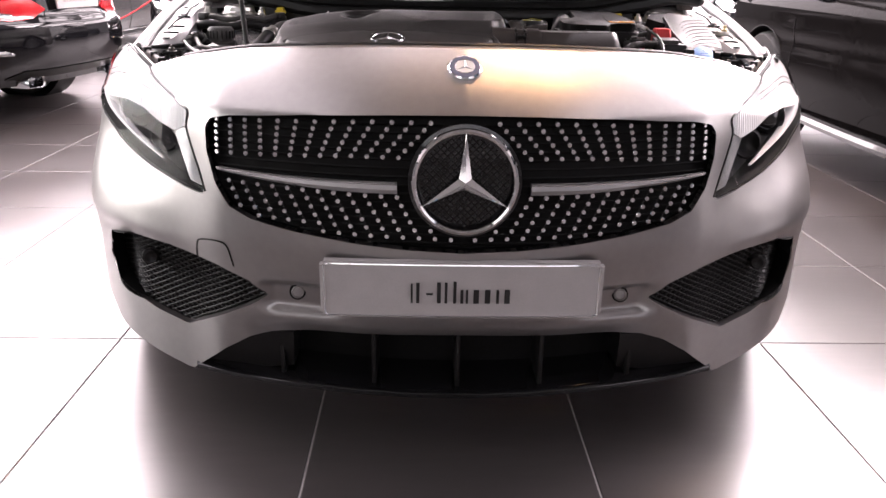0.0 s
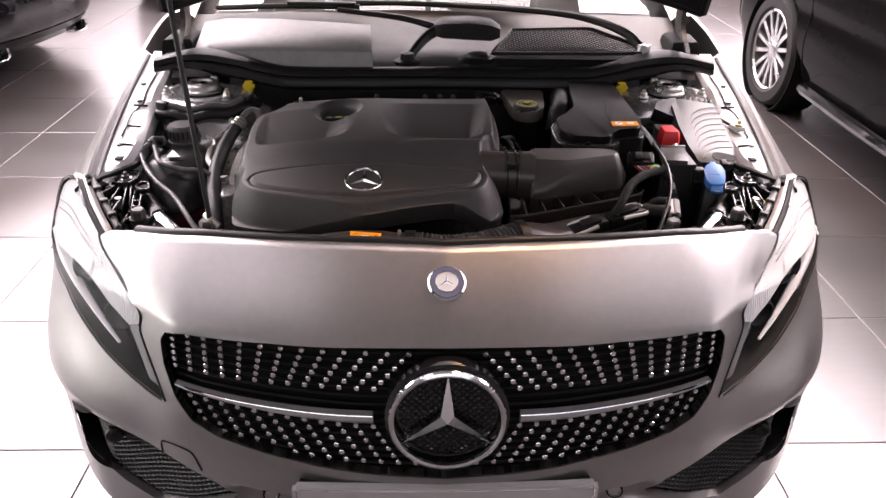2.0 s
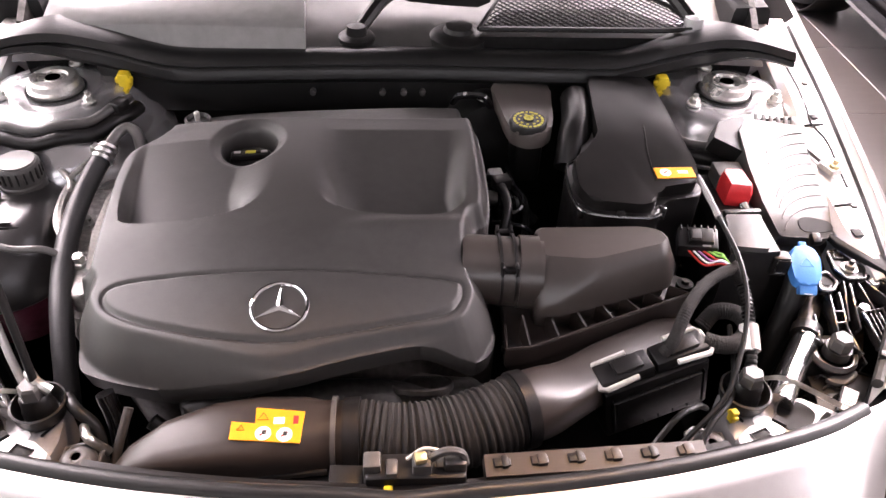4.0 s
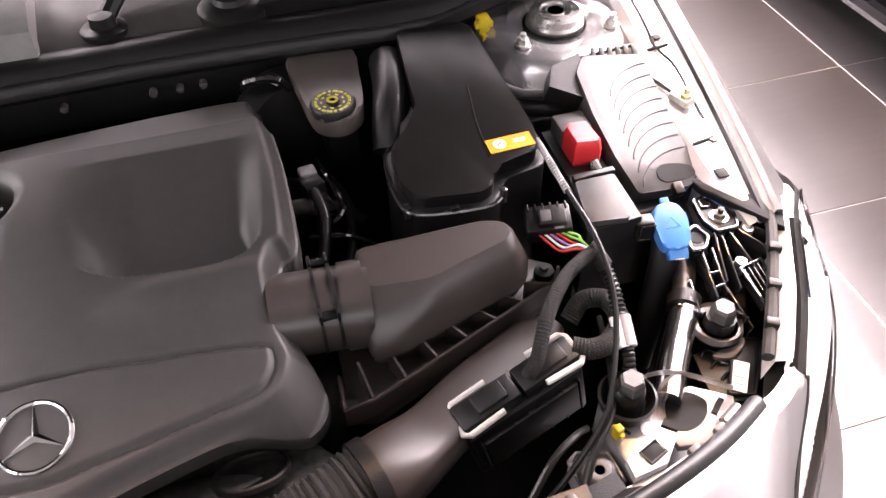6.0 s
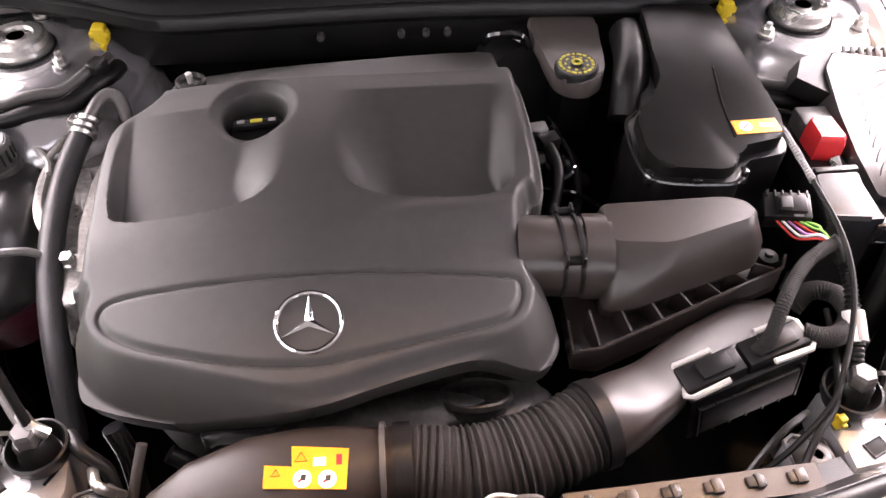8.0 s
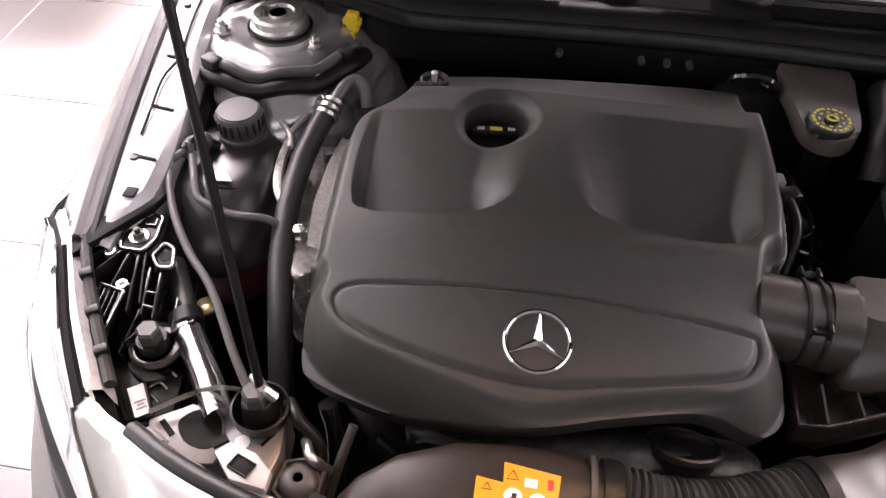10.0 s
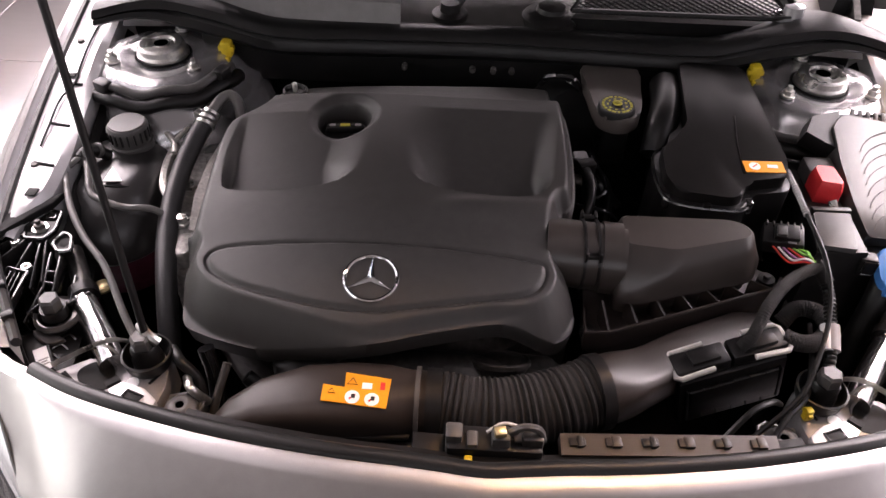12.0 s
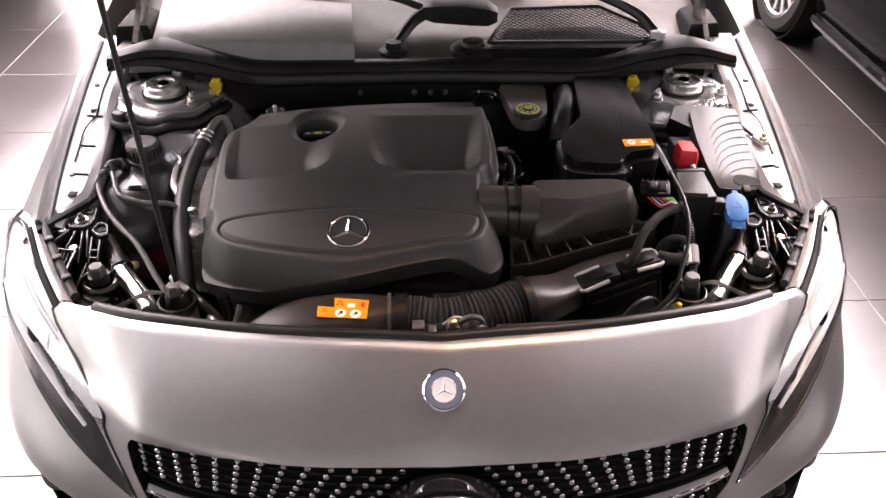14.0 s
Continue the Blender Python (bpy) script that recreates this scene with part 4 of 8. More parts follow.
stud_field()
for sx in (-1, 1):
    rings = []
    for k in range(13):
        f = k / 12
        x, z = 0.455 - 0.335 * f, 0.592 - 0.016 * f - 0.004 * math.sin(math.pi * f)
        t = 0.0032 + 0.0080 * math.sin(math.pi * min(1, f * 1.05) * 0.5) ** 1.1
        y = skin(x, z) - 0.004 + 0.01 * f
        rings.append([V(sx * x, y + 0.014, z + t), V(sx * x, y + 0.002, z + t * 0.85), V(sx * x, y, z), V(sx * x, y + 0.006, z - t * 0.8), V(sx * x, y + 0.016, z - t)])
    vane = part("grille_vane", loft(rings), VANE, grille, "satin silver grille vane with chrome edge")
    part("vane_edge", tube([tuple(r[1] + V(0, -0.001, 0.0005)) for r in rings], 0.0018, 6, 2), CHROME, vane)
STAR = pose(0, -0.012, 0.597, 86, 0, 0)
dish = lathe([(0.100, -0.03), (0.100, -0.004), (0.092, -0.002), (0.088, -0.012), (0.0, -0.012)], 48, STAR)
disc = part("emblem_base", dish, GLOSSBL, grille)
weave = bmesh.new()
for k in range(-9, 10):
    half = math.sqrt(max(0, 0.078**2 - (0.0088 * k) ** 2))
    for rot in (45, -45):
        m = STAR @ pose(0, 0, 0, 0, 0, rot) @ pose(0, 0.0088 * k, -0.012)
        if half > 0.01:
            box(2 * half, 0.0026, 0.0022, m, 0, weave)
part("emblem_mesh", weave, PLASTIC, disc, smooth=False)
ring_star(STAR, 0.0945, 0.011, 0.012, grille, "star_emblem", "large chrome star in a ring")

# badge on the nose
slope = math.degrees(math.atan2(0.016, skin(0, 0.786) - skin(0, 0.770)))
BADGE = Matrix.Translation((0, skin(0, 0.778) - 0.002, 0.778)) @ pose(0, 0, 0, 90 - (90 - slope), 0, 0)
badge = part("nose_badge", lathe([(0.031, -0.004), (0.031, 0.002), (0.0285, 0.0045), (0.027, 0.003), (0.0, 0.003)], 40, BADGE), CHROME, car, "round chrome badge with dark blue border")
part("badge_border", lathe([(0.0268, 0.003), (0.0268, 0.0042), (0.0185, 0.0042), (0.0185, 0.003)], 40, BADGE), BADGEBL, badge)
part("badge_field", lathe([(0.0185, 0.003), (0.0185, 0.0036), (0.0, 0.0036)], 32, BADGE), WHITE, badge)
ring_star(BADGE @ Matrix.Translation((0, 0, 0.0036)), 0.0185, 0.0016, 0.0016, badge, "badge_star", "", CHROME)

# show plate: its word stands as plain bars
plate_bm = bmesh.new()
rings = []
for x in steps(-0.26, 0.26, 16):
    y = -0.013 + 0.10 * x * x
    rings.append([V(x, y, 0.337), V(x, y - 0.001, 0.447), V(x, y + 0.010, 0.449), V(x, y + 0.012, 0.336)])
loft(rings, True, True, plate_bm)
bmesh.ops.bevel(plate_bm, geom=[e for e in plate_bm.edges if all(abs(abs(v.co.x) - 0.26) < 1e-4 for v in e.verts) and abs(e.verts[0].co.y - e.verts[1].co.y) > 0.004], offset=0.008, segments=3, affect="EDGES")
plate = part("show_plate", plate_bm, PLATE, car, "grey show plate with dark print")


def plate_point(x, z):
    return V(x, -0.0155 + 0.10 * x * x, z)


rim_pts = [(0.252, 0.345), (0.252, 0.439), (0.244, 0.442), (-0.244, 0.442), (-0.252, 0.439), (-0.252, 0.345), (-0.244, 0.341), (0.244, 0.341)]
dense = []
for k, (x, z) in enumerate(rim_pts):
    nx, nz = rim_pts[(k + 1) % len(rim_pts)]
    n = 10 if abs(nx - x) > 0.1 else 1
    dense += [tuple(plate_point(x + (nx - x) * j / n, z + (nz - z) * j / n) + V(0, 0.0008, 0)) for j in range(n)]
part("plate_rim", tube(dense + dense[:1], 0.002, 6, 1), CHROME, plate)
for x0, wd, z0, hg in ((-0.094, 0.0035, 0.368, 0.038), (-0.084, 0.006, 0.368, 0.040), (-0.066, 0.013, 0.384, 0.0035), (-0.046, 0.007, 0.368, 0.041), (-0.032, 0.005, 0.368, 0.041), (-0.016, 0.0055, 0.368, 0.043), (-0.003, 0.0055, 0.368, 0.027), (0.007, 0.004, 0.368, 0.027), (0.021, 0.010, 0.368, 0.027), (0.042, 0.010, 0.368, 0.027), (0.063, 0.005, 0.368, 0.027), (0.078, 0.010, 0.368, 0.027)):
    part("print_bar", box(wd, 0.0015, hg, Matrix.Translation(plate_point(x0 + wd / 2, z0)), 0), INK, plate)
part("plate_holder", box(0.50, 0.03, 0.10, pose(0, 0.02, 0.342), 0.004), PLASTIC, plate)


# ---- headlamps ----
def shrunk(poly, d):
    """An outline drawn in by d."""
    p = [Vector(q) for q in poly]
    turn = 1 if sum(a.x * b.y - b.x * a.y for a, b in zip(p, p[1:] + p[:1])) > 0 else -1
    out = []
    for k, q in enumerate(p):
        e = (p[(k + 1) % len(p)] - p[k - 1]).normalized()
        out.append((q.x - turn * e.y * d, q.y + turn * e.x * d))
    return out


def headlamp(sx):
    us = steps(0.480, 0.853, 74)

    def sheet(off, outline, n=34):
        return trimmed(us, steps(0.534, 0.777, n), lambda x, z: V(sx * x, skin(x, z) + off(x, z), z), [], outline)

    base = sheet(lambda x, z: (0.040 + 0.055 * ease(0.5, 0.66, x)) * (1 - 0.82 * ease(0.695, 0.745, z)), shrunk(LAMP, 0.003))
    folded(base, lambda p: V(0, skin(abs(p.x), p.z) + 0.004 - p.y, 0.0))
    lamp = part("headlamp", base, DARK, car, "clear headlamp with projector and bright upper band")
    lens = sheet(lambda x, z: 0.002 - 0.005 * ease(0.49, 0.56, x), shrunk(LAMP, 0.0015))
    p = part("lens", lens, LENS, lamp)
    p.visible_shadow = False
    # the bright upper reflector band with fine flutes, and the silver strip down to the tip
    band = [(0.529, 0.656), (0.528, 0.683), (0.570, 0.701), (0.606, 0.713), (0.634, 0.728), (0.648, 0.741), (0.70, 0.758), (0.756, 0.768), (0.796, 0.752), (0.822, 0.728), (0.836, 0.700), (0.826, 0.676), (0.780, 0.668), (0.712, 0.674), (0.655, 0.667), (0.604, 0.648), (0.560, 0.640)]
    bm = trimmed(steps(0.52, 0.84, 200), steps(0.635, 0.775, 34), lambda x, z: V(sx * x, skin(x, z) + 0.014 + 0.0011 * math.sin(x * 950) * (1 - ease(0.68, 0.76, x)), z), [], band)
    folded(bm, lambda p: V(0, 0.03, 0))
    part("upper_band", bm, FLUTED, lamp, "bright fluted upper lamp band")
    bowl = [(0.664, 0.7475), (0.70, 0.758), (0.756, 0.768), (0.796, 0.752), (0.822, 0.728), (0.836, 0.700), (0.826, 0.676), (0.780, 0.668), (0.712, 0.674), (0.666, 0.672)]
    bm = trimmed(steps(0.66, 0.84, 60), steps(0.67, 0.775, 34), lambda x, z: V(sx * x, skin(x, z) + 0.011 + 0.010 * math.sin((z - 0.68) * 36) ** 2, z), [], bowl)
    part("bright_bezel", bm, FLUTED, lamp, "polished lamp bezel")
    strip = [(0.489, 0.5455), (0.500, 0.578), (0.514, 0.611), (0.530, 0.652), (0.565, 0.640), (0.546, 0.600), (0.526, 0.552)]
    bm = trimmed(steps(0.484, 0.58, 30), steps(0.538, 0.66, 30), lambda x, z: V(sx * x, skin(x, z) + 0.018, z), [], strip)
    folded(bm, lambda p: V(0, 0.02, 0))
    part("inner_strip", bm, LAMPGREY, lamp, "satin silver inner lamp strip")
    # daytime running light: an angled bright bar
    drl = tube([tuple(V(sx * x, skin(x, z) + 0.030, z)) for x, z in ((0.800, 0.676), (0.770, 0.650), (0.728, 0.627), (0.685, 0.608), (0.640, 0.592), (0.600, 0.577))], (0.015, 0.003), 8, 4, flat=0.6)
    part("running_light", drl, FLUTED, lamp, "white running light bar")
    m = Matrix.Translation((sx * 0.690, skin(0.690, 0.650) + 0.070, 0.650)) @ pose(0, 0, 0, 84, 0, sx * 8)
    ringm = lathe([(0.038, -0.03), (0.041, 0.008), (0.038, 0.012), (0.034, 0.005), (0.032, -0.02)], 28, m)
    part("projector_ring", ringm, CHROME, lamp)
    ball = lathe([(0.033, -0.012), (0.030, 0.004), (0.024, 0.011), (0.014, 0.016), (0.0, 0.018)], 24, m)
    part("projector_lens", ball, GLOSSBL, lamp)
    side = lathe([(0.030, -0.02), (0.032, 0.006), (0.028, 0.008), (0.015, -0.008), (0.0, -0.012)], 24, Matrix.Translation((sx * 0.605, skin(0.605, 0.615) + 0.055, 0.612)) @ pose(0, 0, 0, 84, 0, sx * 8))
    part("reflector_bowl", side, PLASTIC, lamp)
    seal = [tuple(V(sx * x, skin(x, z) + 0.001, z)) for x, z in LAMP[:9]]
    part("lamp_seal", tube(seal, 0.003, 6, 4), RUBBER, lamp)
    under = [tuple(V(sx * x, skin(x, z) + 0.002, z)) for x, z in LAMP[15:] + LAMP[:1]]
    part("lamp_seal", tube(under, 0.0018, 6, 4), RUBBER, lamp)
    shut = [V(sx * x, skin(x, z) + 0.008, z) for x, z in ((0.640, 0.740), (0.69, 0.757), (0.75, 0.770))]
    hood_ = loft([[p + V(0, d, e) for p in spline(shut, 5)] for d, e in ((0.0, 0.0), (0.012, 0.003), (0.026, -0.008))], False, False)
    part("lamp_housing_top", hood_, DARK, lamp)
    wall = spline([V(sx * x, skin(x, z) + 0.020, z - 0.006) for x, z in ((0.646, 0.744), (0.69, 0.757), (0.725, 0.764), (0.752, 0.768))], 6)
    back = loft([[p + V(-sx * i, d, e) for p in wall] for i, d, e in ((0.0, 0.0, 0.0), (0.006, 0.006, 0.001), (0.014, 0.014, -0.008), (0.018, 0.018, -0.05))], False, False)
    part("housing_back", back, PALESEAT, lamp, "pale lamp housing back")
    outline = [Vector((x, z)) for x, z in LAMP[9:16]]
    part("lens_rim", tube([tuple(V(sx * q.x, skin(q.x, q.y) - 0.001, q.y)) for q in outline], 0.0016, 6, 3), GLOSSBL, lamp)
    for lift in (0.0, 0.011):
        pts = [V(sx * x, skin(x, z + lift) + 0.011, z + lift) for x, z in ((0.640, 0.700), (0.70, 0.712), (0.76, 0.716), (0.815, 0.700))]
        part("band_edge", tube([tuple(p) for p in pts], 0.0014, 6, 5), LAMPGREY, lamp)


headlamp(1)
headlamp(-1)


# ---- body shell behind the nose ----
EDGE_X = curve([(0.40, 0.70), (0.50, 0.732), (0.75, 0.776), (1.10, 0.815), (1.50, 0.842), (2.6, 0.86), (3.8, 0.82), (4.2, 0.74)])
EDGE_Z = curve([(0.40, 0.745), (0.50, 0.764), (0.75, 0.803), (1.10, 0.852), (1.50, 0.90), (2.6, 0.94), (3.8, 0.98), (4.2, 0.98)])
HALF = curve([(0.40, 0.79), (0.60, 0.868), (0.9, 0.878), (2.0, 0.88), (3.4, 0.88), (4.0, 0.84), (4.28, 0.70)])
WHEELS = (0.93, 3.63)
flank = side_sheet(lambda y: (EDGE_X(y), EDGE_Z(y)), HALF, 0.56, 4.25, [(w, 0.32, 0.36) for w in WHEELS], 0.17, low=0.22, ny=150)
for v in list(flank.verts):
    if v.co.y < 0.9 and v.co.y < skin(min(abs(v.co.x), 0.885), min(max(v.co.z, 0.1), 0.76)) - 0.01 and v.co.z < 0.74:
        flank.verts.remove(v)
right = mirror_bm(flank)
for bm in (flank, right):
    folded(bm, lambda p: V(-0.007 if p.x > 0 else 0.007, 0, -0.004), lambda e: min(v.co.z for v in e.verts) > 0.7)
    part("wing_and_side", bm, SILVER, car)
for yw in WHEELS:
    for sx in (-1, 1):
        wheel(car, pose(sx * 0.775, yw, 0.318, 0, 0, 0 if sx > 0 else 180), r=0.318, spokes=10)
        part("arch_liner", lathe([(0.36, -0.14), (0.362, 0.10), (0.355, 0.10), (0.353, -0.14)], 48, pose(sx * 0.775, yw, 0.32, 0, 90 * sx, 0)), DARK, car)
tail = [[V(x * (HALF(4.25) - 0.02), 4.25 + 0.10 * (1 - x * x) + 0.03 * math.sin(z * 5), z) for x in steps(-1, 1, 20)] for z in steps(0.25, 0.98, 14)]
part("rear_bumper", loft(tail, False, False), SILVER, car)
part("underbody", box(1.45, 3.0, 0.12, pose(0, 2.7, 0.17), 0.02), DARK, car)

# cabin
ROOFZ = curve([(1.42, 0.955), (1.75, 1.15), (2.15, 1.36), (2.5, 1.425), (3.2, 1.42), (3.8, 1.33), (4.22, 1.0)])


def cabin_row(y, out=0.0):
    z = ROOFZ(y)
    w = 0.80 - 0.25 * min(1, (z - 0.93) / 0.46)
    return [V(s * (w + out), y, z - 0.05 * abs(s) ** 3 + out) for s in steps(-1, 1, 20)]


screen = part("windscreen", loft([[V(s * (0.70 - 0.13 * f), 1.36 + 0.80 * f + 0.07 * s * s, 0.955 + 0.405 * f - 0.022 * s * s) for s in steps(-1, 1, 28)] for f in steps(0, 1, 16)], False, False), SCREEN, car, "raked windscreen mirroring the roof lights")
screen.visible_shadow = False
part("roof", loft([cabin_row(y, 0.003) for y in steps(2.12, 3.85, 24)], False, False), SILVER, car)
part("rear_window", loft([cabin_row(y) for y in steps(3.85, 4.22, 8)], False, False), GLOSSBL, car)
for sx in (-1, 1):
    part("front_pillar", tube([(sx * 0.735, 1.36, 0.93), (sx * 0.665, 1.80, 1.17), (sx * 0.585, 2.16, 1.35), (sx * 0.55, 2.5, 1.41)], 0.032, 8, 5, flat=0.7), SILVER, car)
    side = [[V(sx * (0.83 - 0.24 * f), y, 0.92 + (ROOFZ(y) - 0.06 - 0.92) * f) for y in steps(1.55, 4.0, 24)] for f in steps(0, 1, 6)]
    part("side_window", loft(side, False, False), GLOSSBL, car)
part("dashboard", loft([[V(x, y, z) for y, z in ((1.45, 0.90), (1.55, 0.935), (1.75, 0.93), (1.85, 0.88), (1.85, 0.6), (1.45, 0.6))] for x in steps(-0.68, 0.68, 8)]), GREYPL, car)
for sx in (-1, 1):
    seat = box(0.46, 0.16, 0.62, pose(sx * 0.36, 2.55, 0.52, -14), 0.05)
    s = part("front_seat", seat, PALESEAT, car)
    part("headrest", box(0.26, 0.09, 0.17, pose(sx * 0.36, 2.72, 1.14, -10), 0.04), PALESEAT, s)

# ---- bonnet ----
HINGE_Y, HINGE_Z, LIFT, LONG = 1.20, 0.995, radians(54), 1.0


def bonnet_point(s, t, drop=0.0):
    """s across (-1 to 1), t from the hinge to the front edge; drop: depth under the skin."""
    half = 0.735 - 0.10 * t - 0.04 * t * t
    c = 0.175 * (1 - s * s) - 0.10 * max(0, t - 0.75) ** 2 * 4 - drop
    reach = t * LONG * (1 - 0.06 * s * s * t)
    return V(s * half, HINGE_Y - reach * math.cos(LIFT) + c * math.sin(LIFT), HINGE_Z + reach * math.sin(LIFT) + c * math.cos(LIFT))


outer = loft([[bonnet_point(s, t) for s in steps(-1, 1, 32)] for t in steps(0, 1, 26)], False, False)
bonnet = part("bonnet", outer, SILVER, car, "bonnet propped open, black inside")
under_bm = loft([[bonnet_point(s, t, 0.022 + 0.02 * (0.5 - 0.5 * math.cos(14 * s)) * ease(0.05, 0.15, t) * (1 - ease(0.85, 0.95, t))) for s in steps(-0.985, 0.985, 48)] for t in steps(0.0, 0.985, 30)], False, False)
part("bonnet_liner", under_bm, PLASTIC, bonnet, "black bonnet lining")
rim = [tuple(bonnet_point(s, 0.0, 0.012)) for s in steps(-1, 1, 20)]
part("bonnet_rear_edge", tube(rim, 0.014, 8, 2), PLASTIC, bonnet)
for s in (-1, 1):
    part("bonnet_side_edge", tube([tuple(bonnet_point(s, t, 0.012)) for t in steps(0, 1, 12)], 0.013, 8, 2), PLASTIC, bonnet)
    hinge = bmesh.new()
    tube([(s * 0.70, 1.16, 0.86), (s * 0.70, 1.25, 0.93), (s * 0.69, 1.22, 1.02), (s * 0.68, 1.08, 1.12)], 0.013, 6, 4, hinge, flat=2.2)
    box(0.05, 0.13, 0.03, pose(s * 0.715, 1.17, 0.845), 0.005, hinge)
    part("bonnet_hinge", hinge, METALDK, car)
    part("hinge_shroud", prism([(-0.05, -0.07), (0.04, -0.06), (0.05, 0.05), (0.0, 0.10), (-0.05, 0.06)], 0, 0.05, pose(s * 0.705, 1.24, 0.86), 0.01, inset=0.012), DARK, car)
rod_top = V(-0.565, 0.655, 1.655)
part("prop_rod", tube([(-0.452, 0.395, 0.748), tuple(rod_top)], 0.0052, 10, 1), PLASTIC, car, "thin black bonnet prop rod")


# ---- the engine bay ----
def both(fn):
    for sx in (1, -1):
        fn(sx)


# plain backing boards; the shade deep in the bay is in their near-black colour
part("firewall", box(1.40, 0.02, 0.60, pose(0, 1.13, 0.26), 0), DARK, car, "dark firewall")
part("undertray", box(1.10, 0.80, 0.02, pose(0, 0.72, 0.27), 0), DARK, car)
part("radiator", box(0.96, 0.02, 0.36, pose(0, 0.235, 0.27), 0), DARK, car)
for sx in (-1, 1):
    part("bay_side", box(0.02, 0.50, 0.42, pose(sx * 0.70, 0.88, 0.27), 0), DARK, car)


def flange(sx):
    """The painted ledge inside each wing, with its holes and stiffening folds."""
    rings = []
    for y in steps(0.56, 1.24, 40):
        ex, ez = EDGE_X(y) - 0.004, EDGE_Z(y)
        w = 0.076 + 0.014 * ease(0.60, 0.75, y) - 0.040 * (1 - ease(0.56, 0.66, y))
        d = 0.004 * math.sin(y * 21)
        rings.append([V(sx * ex, y, ez - 0.004), V(sx * (ex - 0.014), y, ez - 0.018), V(sx * (ex - 0.022), y, ez - 0.020), V(sx * (ex - 0.026), y, ez - 0.014 + d), V(sx * (ex - w + 0.012), y, ez - 0.014 + d), V(sx * (ex - w), y, ez - 0.022), V(sx * (ex - w - 0.006), y, ez - 0.085), V(sx * (ex - w - 0.02), y, ez - 0.16)])
    f = part("wing_flange", loft(rings, False, False), INNER, car, "bright painted inner wing flange")
    # holes are not cut: near-black patches carry their shade
    for y, w in ((0.64, 0.011), (0.92, 0.008)):
        ex, ez = EDGE_X(y), EDGE_Z(y)
        part("flange_hole", box(w * 1.5, w * 1.6, 0.003, pose(sx * (ex - 0.055), y, ez - 0.0135 + 0.004 * math.sin(y * 21)), 0.001), DARK, f)
    for y in (0.70, 1.02):
        ex, ez = EDGE_X(y), EDGE_Z(y)
        part("flange_bolt", lathe([(0.007, 0), (0.007, 0.005), (0.0, 0.006)], 6, pose(sx * (ex - 0.045), y, ez - 0.013)), METALDK, f, smooth=False)
    seam = [(sx * (EDGE_X(y) - 0.045 - 0.02 * ease(0.85, 0.9, y)), y, EDGE_Z(y) - 0.010 + 0.004 * math.sin(y * 21)) for y in steps(0.74, 1.12, 12)]
    part("flange_seam", tube(seam, 0.0022, 5, 2), DARK, f)
    part("wing_gap_seal", tube([(sx * (EDGE_X(y) - 0.018), y, EDGE_Z(y) - 0.016) for y in steps(0.57, 1.22, 10)], 0.006, 6, 2), RUBBER, f)
    # near-black sheet: the shade below the flange is put into its colour
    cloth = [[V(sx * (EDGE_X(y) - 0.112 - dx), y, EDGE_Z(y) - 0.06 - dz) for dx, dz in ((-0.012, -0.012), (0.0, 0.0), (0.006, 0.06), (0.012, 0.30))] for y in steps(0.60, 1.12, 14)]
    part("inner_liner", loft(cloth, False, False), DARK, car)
    for y in (0.70, 0.80, 0.90):
        ex, ez = EDGE_X(y), EDGE_Z(y)
        part("flange_cut", box(0.036, 0.0035, 0.004, pose(sx * (ex - 0.060), y, ez - 0.0145 + 0.004 * math.sin(y * 21), 0, 0, sx * 8), 0), DARK, f)
    tri = prism([(0.752, 0.505), (0.750, 0.53), (0.742, 0.59), (0.70, 0.635), (0.665, 0.66), (0.672, 0.63), (0.715, 0.57)], 0.755, 0.765, Matrix.Diagonal((sx, 1, 1, 1)), 0.003)
    part("corner_gasket", tri, DARK, car)


both(flange)


